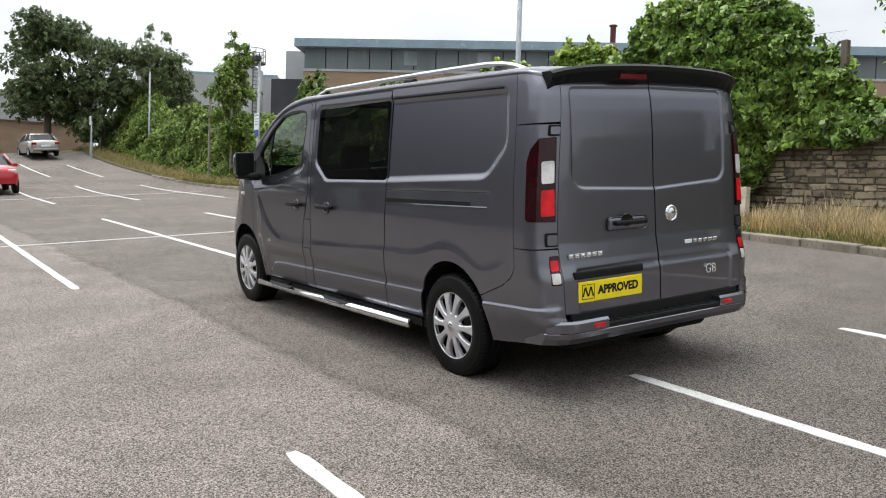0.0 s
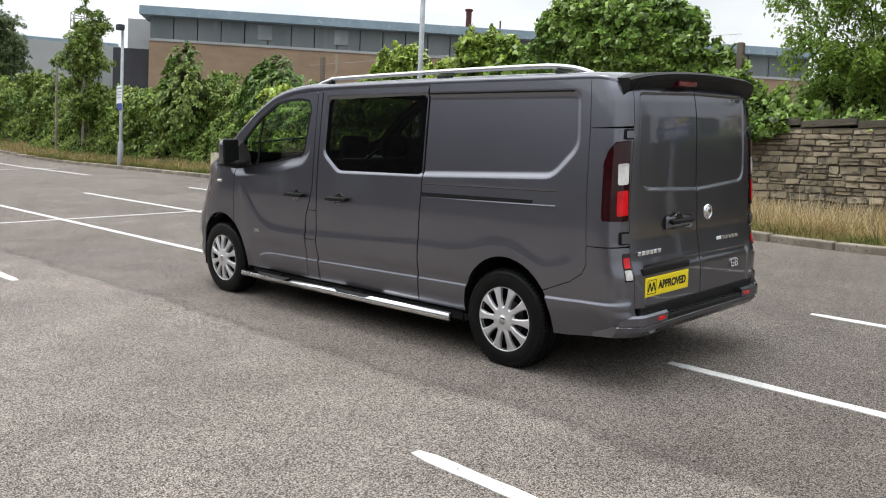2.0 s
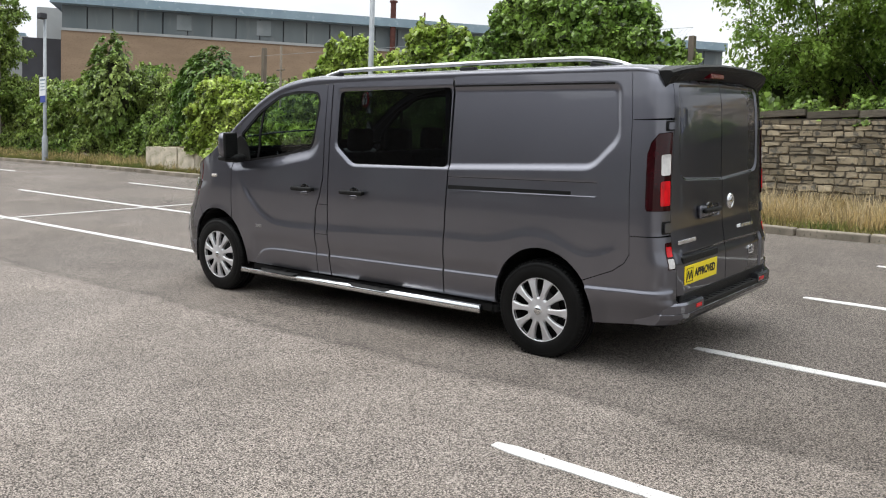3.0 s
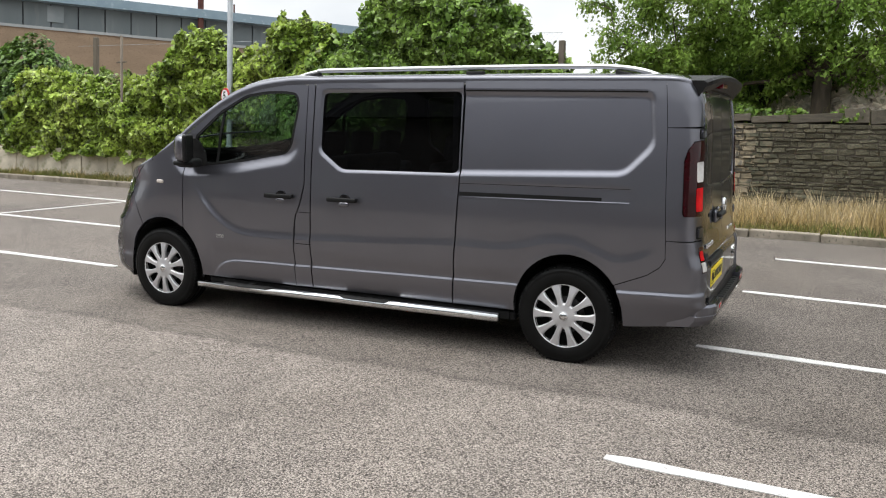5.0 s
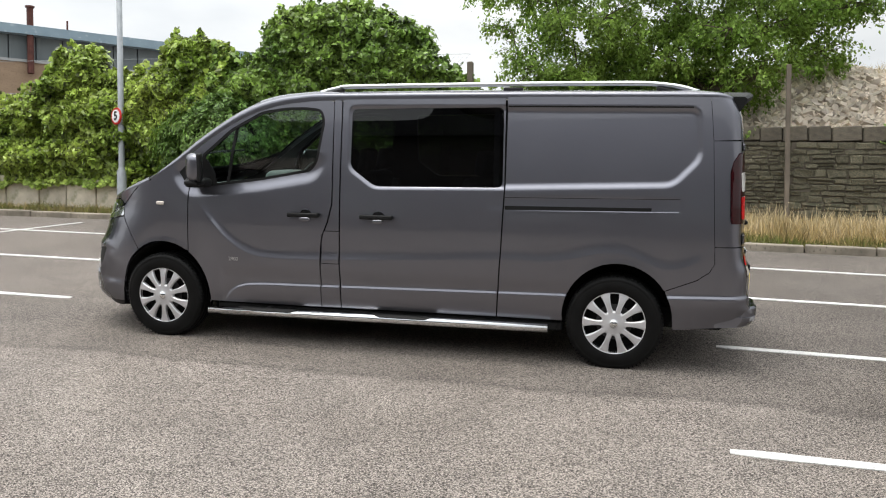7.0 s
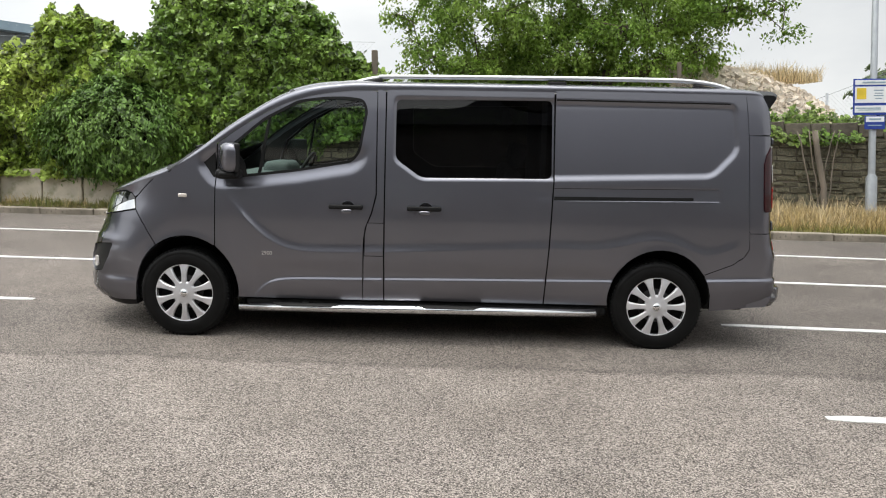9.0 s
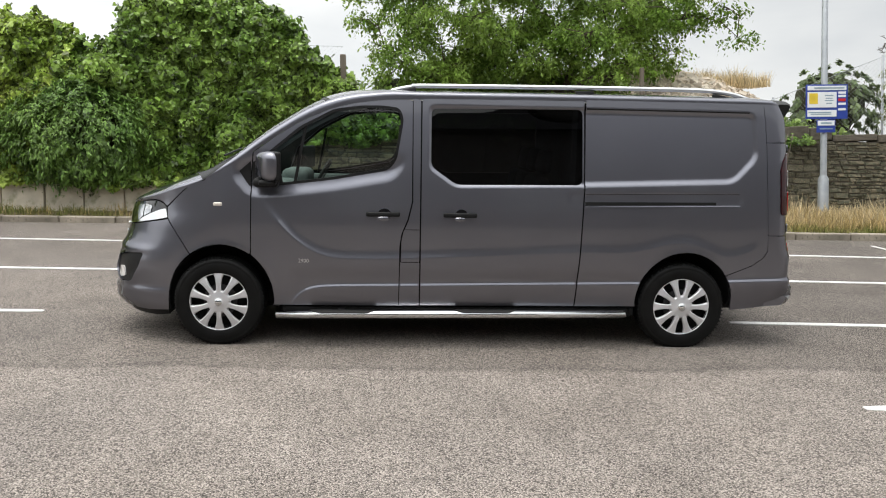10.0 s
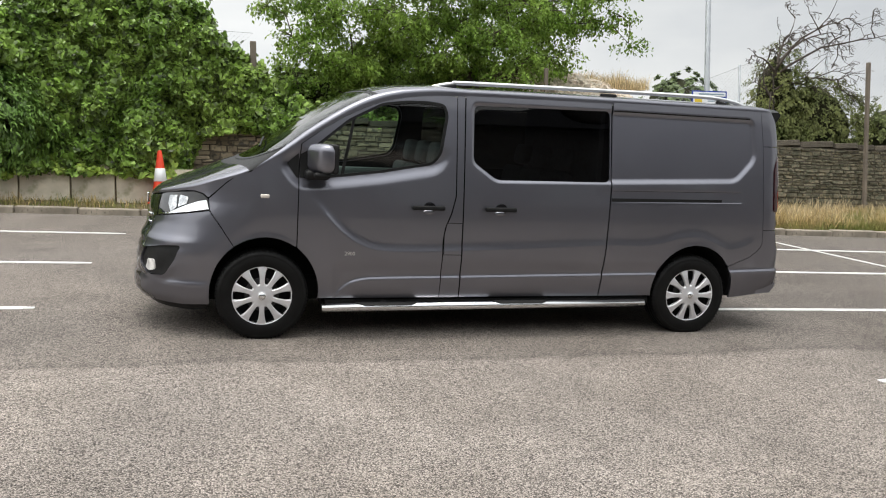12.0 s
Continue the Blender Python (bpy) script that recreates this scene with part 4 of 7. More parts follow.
# ---- chain-link fence
def make_fence():
    fence = thing("fence", Matrix(), "chain-link fence on grey posts above the wall", "fence")
    y = 8.75
    for x, top in ((-11.4, 3.35), (-8.5, 3.3), (-5.6, 3.2), (-2.7, 3.2), (0.33, 3.0)):
        bm = bmesh.new()
        box(bm, -0.055, -0.055, 0, 0.055, 0.055, top, 0.012)
        ob = part("post", bm, M_OLDPOST, fence)
        ob.matrix_world = upright(x, y, 0.0)
    bm = bmesh.new()
    step, z0, z1 = 0.085, 1.7, 3.15
    w = 0.001
    k = int((4.9 + (z1 - z0)) / step)
    for i in range(k):
        for s in (1, -1):
            xa = -4.6 + i * step - (z1 - z0) if s == 1 else -4.6 + i * step
            a = on_site(xa, y, z0)
            b = on_site(xa + s * (z1 - z0), y, z1)
            if max(xa, xa + s * (z1 - z0)) > 0.36:
                continue
            up = Vector((0.7 * w, 0, -s * 0.7 * w))
            vs = [bm.verts.new(q) for q in (a - up, a + up, b + up, b - up)]
            bm.faces.new(vs)
    part("mesh", bm, M_GALV, fence)
    bm = bmesh.new()
    for z in (1.72, 2.45, 3.15):
        tube(bm, [on_site(-12, y, z), on_site(-4, y, z), on_site(0.33, y, z)], 0.004, 5)
    part("strand", bm, M_GALV, fence)


make_fence()


def make_bank_fence():
    """Posts of an old wire fence that rise out of the brambles."""
    fence = thing("fence", Matrix(), "old wire fence on grey posts rising out of the brambles", "fence")
    spots = [(-31.0, 3.9), (-28.2, 3.95)]
    for x, top in spots:
        bm = bmesh.new()
        box(bm, -0.045, -0.045, 0, 0.045, 0.045, top, 0.012)
        part("post", bm, M_POST, fence).matrix_world = upright(x, 9.3, 0.0)
    for z in (2.4, 2.8, 3.2, 3.45):
        bm = bmesh.new()
        tube(bm, [on_site(x, 9.3, z) for x, _ in spots], 0.006, 4)
        part("strand", bm, M_GALV, fence)


make_bank_fence()


def make_far_fence():
    """Chain-link that climbs the bank beyond the wall."""
    fence = thing("fence", Matrix(), "sloping chain-link fence on the bank beyond the wall", "fence")
    y, z0, x0 = 12.0, 1.2, 9.6
    bm = bmesh.new()
    for i in range(76):
        xa = x0 + 0.1 * i
        rise_ = 2.6 + 0.4 * (xa - 10.3) - z0
        for t, s in ((rise_ / 0.6, 1), (rise_ / 1.4, -1)):
            a, b = on_site(xa, y, z0), on_site(xa + s * t, y, z0 + t)
            up = Vector((0.0011, 0, -s * 0.0011))
            bm.faces.new([bm.verts.new(q) for q in (a - up, a + up, b + up, b - up)])
    part("mesh", bm, M_GALV, fence)
    for k in range(4):
        x = x0 + 0.4 + 2.6 * k
        bm = bmesh.new()
        tube(bm, [on_site(x, y, 0), on_site(x, y, 2.65 + 0.4 * (x - 10.3))], 0.03, 8)
        part("post", bm, M_GALV, fence, smooth=True)
    bm = bmesh.new()
    tube(bm, [on_site(x0, y, 2.6 + 0.4 * (x0 - 10.3)), on_site(x0 + 8.5, y, 2.6 + 0.4 * (x0 + 8.5 - 10.3))], 0.006, 5)
    part("strand", bm, M_GALV, fence)


make_far_fence()
for x, y, top in ((5.87, 8.32, 2.85), (13.3, 8.3, 3.45)):
    ob = thing("post", upright(x, y, 0.0), "weathered grey-brown post standing against the stone wall", "post", "posts at the wall")
    bm = bmesh.new()
    box(bm, -0.038, -0.038, 0, 0.038, 0.038, top, 0.014, 2)
    part("shaft", bm, M_OLDPOST, ob)
make_stone_wall()


# ---------------------------------------------------------------- beyond the wall
def rubble_heap():
    ob = thing("rubble_heap", Matrix(), "heap of broken brick and stone rubble behind the wall", "rubble", kind="stuff")
    rng = random.Random(3)

    def height(x, y):
        d = ((x - 6.9) / 4.0) ** 2 + ((y - 11.4) / 2.2) ** 2
        return 0.4 + 2.6 * max(0.0, 1 - d) ** 0.7 + 0.1 * noise.noise(Vector((x, y, 1)))

    xs, ys = [3.2 + 0.25 * i for i in range(34)], [9.0 + 0.25 * i for i in range(21)]
    n = len(ys)
    verts = [on_site(x, y, height(x, y)) for x in xs for y in ys]
    faces = [(i * n + j, (i + 1) * n + j, (i + 1) * n + j + 1, i * n + j + 1) for i in range(len(xs) - 1) for j in range(n - 1)]
    link_mesh("heap", verts, faces, M_RUBBLE, ob, smooth=True)
    v, f = [], []
    cube = [Vector((a, b, c)) for a in (-0.5, 0.5) for b in (-0.5, 0.5) for c in (-0.5, 0.5)]
    quads = ((0, 1, 3, 2), (4, 6, 7, 5), (0, 4, 5, 1), (2, 3, 7, 6), (0, 2, 6, 4), (1, 5, 7, 3))
    for _ in range(5200):
        x, y = rng.uniform(3.6, 11), rng.uniform(9.0, 11.6)
        m = Matrix.Translation(on_site(x, y, height(x, y) + 0.03)) @ pose(0, 0, 0, rng.uniform(-55, 55), rng.uniform(-55, 55), rng.uniform(0, 360)) @ Matrix.Diagonal((rng.uniform(0.08, 0.26), rng.uniform(0.06, 0.17), rng.uniform(0.05, 0.11), 1))
        o = len(v)
        v += [m @ (c + Vector((rng.uniform(-0.12, 0.12), rng.uniform(-0.12, 0.12), rng.uniform(-0.12, 0.12)))) for c in cube]
        f += [tuple(o + i for i in q) for q in quads]
    link_mesh("bricks", v, f, M_RUBBLE, ob)


rubble_heap()
grass_strip("heap_grass", 4.9, 9.4, lambda x: 10.7, lambda x: 11.9, 6000, 0.5, M_SEED, 12, "dry grass growing over the rubble heap", base=2.75)
grass_strip("bank_grass", -0.5, 5.5, lambda x: 9.3, lambda x: 11.0, 6000, 0.9, M_GRASS, 13, "rough grass behind the wall", base=1.2)


def dead_tree():
    ob = thing("dead_tree", Matrix.Translation(on_site(11.65, 9.2, 0)), "bare dead tree with branches bent to one side", "tree")
    rng = random.Random(29)
    bm = bmesh.new()
    twigs = bmesh.new()

    def grow(target, p, d, bend, length, r, depth, twist=0.34):
        pts, radii = [p], [r]
        n = 7
        for k in range(n):
            wild = Vector((rng.uniform(-1, 1), rng.uniform(-0.8, 0.8), rng.uniform(-1, 1))) * twist
            d = (d + wild + bend * 0.22).normalized()
            p = p + d * length / n
            pts.append(p)
            radii.append(max(0.005, r * (1 - 0.115 * (k + 1))))
            if depth and k > 0 and rng.random() < 0.8:
                side = Vector((rng.uniform(-0.8, 1), rng.uniform(-0.6, 0.6), rng.uniform(-0.9, 0.8))).normalized()
                grow(twigs, p, (d * 0.6 + side).normalized(), Vector((0.5, 0, -0.2)), length * rng.uniform(0.25, 0.48), r * 0.5, depth - 1, 0.45)
        tube(target, pts, radii, 6 if depth > 1 else 4)

    for x, lean in ((0.0, 0.0), (-0.16, -0.12)):
        grow(bm, Vector((x, 0, -0.3)), Vector((lean, 0, 1.6)), Vector((-lean * 0.5, 0, 0.8)), 3.55 + 4 * lean, 0.068, 0, 0.1)
    for z, a, up, bx, bz, ln in ((3.1, 0.6, 0.8, 1.0, -0.35, 2.6), (3.2, 0.4, 1.0, 0.7, -0.05, 2.1), (3.1, -0.1, 1.0, 0.2, 0.6, 1.5), (2.5, -0.8, 0.7, 0.4, 0.8, 1.3), (2.8, 0.8, 0.5, 1.0, -0.4, 2.1), (3.2, 0.5, 0.9, 0.9, -0.1, 2.3), (3.2, -0.9, 0.5, -0.3, -0.3, 0.8)):
        grow(twigs, Vector((-0.02, 0, z)), Vector((a, rng.uniform(-0.3, 0.3), up)).normalized(), Vector((bx, 0, bz)), ln, 0.032, 3)
    part("trunk", bm, M_DEADWOOD, ob, smooth=True)
    part("branchwork", twigs, M_DEADWOOD, ob, smooth=True)


dead_tree()
shrub(13.1, 9.7, 2.7, 2.5, 16000, 0.062, M_OLIVE, 51, "tangled green shrub under the dead tree", base=0.8, aspect=0.6)
shrub(12.1, 9.7, 1.3, 3.1, 8000, 0.06, M_OLIVE, 52, "ivy-grown shrub behind the wall", base=0.9, aspect=0.7)
shrub(16.5, 10.5, 4.0, 2.2, 5000, 0.12, M_OLIVE, 53, "low green shrub behind the wall", base=0.8, aspect=0.6)
shrub(1.6, 11.3, 3.8, 2.1, 5000, 0.14, M_ASH, 55, "loose green bush behind the stone wall", base=0.9, aspect=0.5)
shrub(3.6, 11.8, 3.0, 2.3, 4000, 0.14, M_ASH, 56, "loose green bush under the ash tree", base=0.9, aspect=0.5)
shrub(15.0, 19.0, 3.0, 2.6, 2500, 0.2, M_DARKTREE, 54, "distant rounded green tree top", base=1.4, aspect=0.6, depth=1.2)


def clumps(seed, n, wx, wy, z0, z1, r0, r1):
    r = random.Random(seed)
    out = []
    for _ in range(n):
        f = r.random()
        k = 0.55 + 0.45 * math.sin(math.pi * (0.15 + 0.8 * f))
        out.append((r.uniform(-wx, wx) * k, r.uniform(-wy, wy) * k, z0 + (z1 - z0) * f, r.uniform(r0, r1)))
    return out


tree("dark_tree", -50.5, 5.7, 3.0, 0.24, clumps(1, 90, 2.1, 2.1, 2.4, 8.4, 0.75, 1.1), 80000, 0.15, M_DARKTREE, 61, "tall dark green tree with a dense crown", aspect=0.7)
tree("dark_tree", -48.7, 8.7, 1.8, 0.2, clumps(2, 60, 1.7, 1.6, 1.0, 6.9, 0.6, 1.0), 56000, 0.13, M_DARKTREE, 62, "dark green tree at the edge of the car park", aspect=0.6)
tree("dark_tree", -47.5, 11.4, 1.6, 0.2, clumps(3, 70, 2.2, 1.8, 0.8, 6.6, 0.5, 0.9) + [(-1.4, 0, 7.6, 0.4), (-0.4, 0, 7.9, 0.4), (0.8, 0.5, 7.4, 0.4), (1.6, 0.3, 6.9, 0.4)], 60000, 0.13, M_DARKTREE, 63, "dark green tree with pointed shoots", aspect=0.5)
tree("dark_tree", -48.5, 12.6, 1.4, 0.16, clumps(4, 50, 1.3, 1.5, 0.6, 5.2, 0.5, 0.9), 40000, 0.13, M_DARKTREE, 64, "dark green tree among the others", aspect=0.5)
tree("birch", -28.6, 9.6, 2.2, 0.1, clumps(5, 34, 0.8, 0.8, 1.6, 5.6, 0.3, 0.5) + [(-0.4, 0, 6.2, 0.3), (0.5, 0.2, 6.0, 0.3), (-0.35, 0, 6.7, 0.2)], 22000, 0.12, M_BRAMBLE, 65, "slender young tree with loose foliage", aspect=0.6)
tree("hedge_tree", -36.5, 10.6, 0.8, 0.12, clumps(6, 30, 3.2, 1.2, 0.8, 3.3, 0.6, 0.9), 15000, 0.18, M_BRAMBLE, 66, "broad green hedge tree on the bank", aspect=0.6)
tree("hedge_tree", -22.5, 10.5, 0.8, 0.12, clumps(7, 30, 3.4, 1.2, 0.8, 3.2, 0.6, 0.9), 15000, 0.17, M_BRAMBLE, 67, "broad green hedge tree on the bank", aspect=0.6)


# ---- factory
def long_box(bm, a, b, depth, z0, z1):
    """A block standing along the line a to b (world x, y), from z0 to z1, going back by depth."""
    d = (b - a).normalized()
    back = Vector((-d.y, d.x, 0))
    lo = [Vector((p.x, p.y, 0)) for p in (a, b, b + back * depth, a + back * depth)]
    vs = [bm.verts.new(p + Vector((0, 0, z))) for z in (z0, z1) for p in lo]
    for q in ((0, 1, 5, 4), (1, 2, 6, 5), (2, 3, 7, 6), (3, 0, 4, 7), (4, 5, 6, 7), (3, 2, 1, 0)):
        bm.faces.new([vs[i] for i in q])
    return bm


def factory():
    ob = thing("factory", Matrix(), "long brick factory with grey glazing band and pale blue roof edge", "building")
    a = SITE @ Vector((-52.0, 23.6, 9.7))
    b = SITE @ Vector((-20.0, 62.9, 7.1))
    a.z = b.z = 0
    d = (b - a).normalized()
    a = a + d * 0.8
    back = Vector((-d.y, d.x, 0))
    top = 13.25
    bm = long_box(bmesh.new(), a, b, 22, 0.0, top - 2.35)
    part("brick_wall", bm, M_BRICK, ob)
    bm = long_box(bmesh.new(), a - back * 0.08, b - back * 0.08, 22, top - 2.35, top - 2.17)
    part("sill_band", bm, M_SHED, ob)
    # glazing band of panels between mullions
    n = 30
    length = (b - a).length
    for i in range(n):
        p, q = a + d * (length * i / n + 0.04), a + d * (length * (i + 1) / n - 0.04)
        bm = long_box(bmesh.new(), p + back * (0.10 + 0.02 * (i % 3)), q + back * (0.10 + 0.02 * (i % 3)), 0.2, top - 2.17, top - 0.6)
        part("panel", bm, M_CLADDING, ob)
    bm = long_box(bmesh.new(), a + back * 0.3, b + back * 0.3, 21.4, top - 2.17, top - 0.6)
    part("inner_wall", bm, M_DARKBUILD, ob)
    bm = long_box(bmesh.new(), a - back * 0.55 - d * 0.6, b - back * 0.55, 23, top - 0.6, top)
    part("roof_edge", bm, M_FASCIA, ob)
    bm = long_box(bmesh.new(), a + back * 2 + d * 8, b + back * 2, 16, top, top + 0.25)
    part("roof_sheet", bm, M_SHED, ob)
    for s in (7.6, 13.1):
        p = a + d * s
        bm = long_box(bmesh.new(), p + back * 0.06, p + d * 1.0 + back * 0.06, 0.06, top - 1.8, top - 0.75)
        part("window", bm, M_WINDOWFAR, ob)
    # flue
    p = a + d * 22.9 - back * 0.3
    bm = bmesh.new()
    lathe(bm, [(0.0, 0), (0.21, 0), (0.21, 4.3), (0.30, 4.3), (0.30, 4.4), (0, 4.42)], 12, Matrix.Translation(Vector((p.x, p.y, top - 3.1))))
    part("flue", bm, M_RUST, ob)
    p = a + d * 25.5 + back
    bm = bmesh.new()
    tube(bm, [Vector((p.x, p.y, top)), Vector((p.x, p.y, top + 0.9))], 0.06, 6)
    part("vent_pipe", bm, M_RUST, ob)
    # stair block and dark annex at the near end
    c = a - d * 2.6
    bm = long_box(bmesh.new(), c + back * 0.5, a + back * 0.5, 8, 0, top - 2.9)
    part("annex", bm, M_DARKBUILD, ob)
    c2 = a - d * 3.0
    bm = long_box(bmesh.new(), c2 + back * 6, a - d * 0.4 + back * 6, 8, 0, top + 0.2)
    part("stair_block", bm, M_SHED, ob)
    return a, d, back


FA, FD, FB = factory()


def shed():
    ob = thing("shed", Matrix(), "pale grey sheet-clad industrial shed", "building")
    a, b = SITE @ Vector((-66, 15.0, 0)), SITE @ Vector((-60.5, 25.5, 0))
    a.z = b.z = 0
    bm = long_box(bmesh.new(), a, b, 20, 0, 11.6)
    part("wall", bm, M_SHED, ob)
    bm = long_box(bmesh.new(), a - Vector((0.2, 0.1, 0)), b - Vector((0.2, 0.1, 0)), 20.6, 11.6, 11.85)
    part("roof", bm, M_FASCIA, ob)
    d = (b - a).normalized()
    for k in range(6):
        p = a + d * (1.2 + 2.0 * k) - Vector((0.06, 0.03, 0))
        bm = long_box(bmesh.new(), p, p + d * 0.12, 0.1, 0, 11.5)
        part("downpipe" if k % 2 else "rib", bm, M_POST, ob)


shed()


def tower():
    c = SITE @ Vector((-56.9, 21.4, 0))
    ob = thing("silo_tower", Matrix.Translation(Vector((c.x, c.y, 0))), "grey silo with railed platform and ladder", "silo")
    bm = bmesh.new()
    lathe(bm, [(0, 0), (1.05, 0), (1.05, 11.3), (0.2, 11.8), (0, 11.8)], 20)
    part("drum", bm, M_SHED, ob, smooth=True)
    bm = bmesh.new()
    lathe(bm, [(0.0, 11.9), (1.25, 11.9), (1.25, 12.0), (0.0, 12.0)], 20)
    part("platform", bm, M_POST, ob)
    bm = bmesh.new()
    for z in (12.5, 13.0):
        tube(bm, [Vector((1.2 * math.cos(t), 1.2 * math.sin(t), z)) for t in [k * math.pi / 10 for k in range(21)]], 0.03, 5, cap=False)
    for k in range(10):
        t = k * math.pi / 5
        tube(bm, [Vector((1.2 * math.cos(t), 1.2 * math.sin(t), 12)), Vector((1.2 * math.cos(t), 1.2 * math.sin(t), 13.0))], 0.03, 5)
    part("railing", bm, M_POST, ob)
    bm = bmesh.new()
    for s in (-0.25, 0.25):
        tube(bm, [Vector((1.3, s, 5)), Vector((1.3, s, 12.6))], 0.04, 5)
    for k in range(24):
        tube(bm, [Vector((1.3, -0.25, 5 + 0.3 * k)), Vector((1.3, 0.25, 5 + 0.3 * k))], 0.02, 5)
    part("ladder", bm, M_DARKBUILD, ob)


tower()


def lodge():
    ob = thing("brick_garage", upright(-60, 5.0, 0, 4), "low tan brick garage with a grey door behind the trees", "building")
    bm = bmesh.new()
    box(bm, -3, -9, -1, 0, 5.5, 2.4)
    part("wall", bm, M_BRICK, ob)
    bm = bmesh.new()
    box(bm, -3.2, -9.2, 2.4, 0.25, 5.7, 4.4)
    part("roof", bm, M_SHED, ob)
    bm = bmesh.new()
    box(bm, -0.1, -2.4, -0.5, 0.06, -0.9, 1.5)
    part("door", bm, M_POST, ob)


lodge()


# ---------------------------------------------------------------- behind the camera, seen only as reflections
def depot():
    ob = thing("depot", Matrix(), "plain dark brick depot across the car park", "building")
    for x0, y0, x1, y1, top in ((34, -25, -14, -22, 5.9), (-14, -23, -40, -21, 8.6)):
        a, b = SITE @ Vector((x0, y0, 0)), SITE @ Vector((x1, y1, 0))
        d = (b - a).normalized()
        back = Vector((-d.y, d.x, 0))
        back = back if back.y < 0 else -back
        p, q = (a, b) if Vector((-(b - a).y, (b - a).x, 0)).y < 0 else (b, a)
        part("wall", long_box(bmesh.new(), p, q, 14, -4.0, top - 0.7), M_DARKBRICK, ob)
        part("roof", long_box(bmesh.new(), p - back * 0.5, q - back * 0.5, 15, top - 0.7, top), M_DARKBUILD, ob)
        d = (q - p).normalized()
        for k in range(int((q - p).length / 6)):
            c = p + d * (2.5 + 6 * k) - back * 0.03
            part("window", long_box(bmesh.new(), c, c + d * 2.6, 0.2, -0.6, 2.0), M_WINDOWFAR, ob)


M_DARKBRICK = material("sooty_brick", (0.085, 0.08, 0.08), 0.9, colour_b=(0.065, 0.062, 0.062), scale=0.8, spots=(0.05, 0.04, 0.035), spot_scale=4, bump=0.01, bump_scale=9)
depot()
tree("roadside_tree", -47, -27, 2.5, 0.25, clumps(21, 60, 4, 3, 0.8, 6.2, 0.9, 1.5), 9000, 0.45, M_DARKTREE, 71, "broad dark tree across the car park", aspect=0.7)
tree("roadside_tree", -62, -25, 2.5, 0.25, clumps(22, 60, 6, 5, 0.8, 6.8, 0.9, 1.5), 9000, 0.45, M_DARKTREE, 72, "broad dark tree across the car park", aspect=0.7)


# ---------------------------------------------------------------- cone and parked cars
def traffic_cone(x, y):
    ob = thing("traffic_cone", upright(x, y, 0.13), "orange-red traffic cone with a white sleeve on the verge", "cone")
    bm = bmesh.new()
    box(bm, -0.19, -0.19, 0, 0.19, 0.19, 0.035, 0.015, 2)
    part("base", bm, M_CONE, ob)
    bm = bmesh.new()
    lathe(bm, [(0.152, 0.03), (0.145, 0.06), (0.036, 0.865), (0.028, 0.88), (0.0, 0.88)], 28)
    part("body", bm, M_CONE, ob, smooth=True)
    bm = bmesh.new()
    lathe(bm, [(0.105, 0.37), (0.1075, 0.372), (0.079, 0.585), (0.076, 0.587)], 28)
    part("sleeve", bm, M_WHITE, ob, smooth=True)


M_CONE = material("cone_plastic", (0.72, 0.06, 0.025), 0.5, colour_b=(0.62, 0.05, 0.02), scale=8)
traffic_cone(-1.25, 7.5)

M_SILVERCAR = material("silver_car_paint", (0.40, 0.39, 0.37), 0.3, 0.6, scale=3, coat=1.0)
M_REDCAR = material("red_car_paint", (0.45, 0.012, 0.02), 0.3, 0.1, scale=3, coat=1.0)
M_CARGLASS = material("dark_car_glass", (0.012, 0.014, 0.015), 0.12, scale=3, spec=0.2)
M_CARTYRE = material("car_tyre", (0.015, 0.015, 0.015), 0.8, scale=9)
M_CARLAMP = material("car_lamp", (0.7, 0.7, 0.68), 0.1, scale=20, coat=1.0)
M_CARRED = material("car_tail_lamp", (0.35, 0.01, 0.01), 0.1, scale=20, coat=1.0)


def loft(bm, sections):
    """A skin over cross-sections of equal point count, closed at both ends."""
    rows = [[bm.verts.new(p) for p in sec] for sec in sections]
    n = len(rows[0])
    for r0, r1 in zip(rows, rows[1:]):
        for j in range(n - 1):
            bm.faces.new((r0[j], r1[j], r1[j + 1], r0[j + 1]))
    bm.faces.new(rows[0][::-1])
    bm.faces.new(rows[-1])
    bmesh.ops.recalc_face_normals(bm, faces=bm.faces)
    return bm


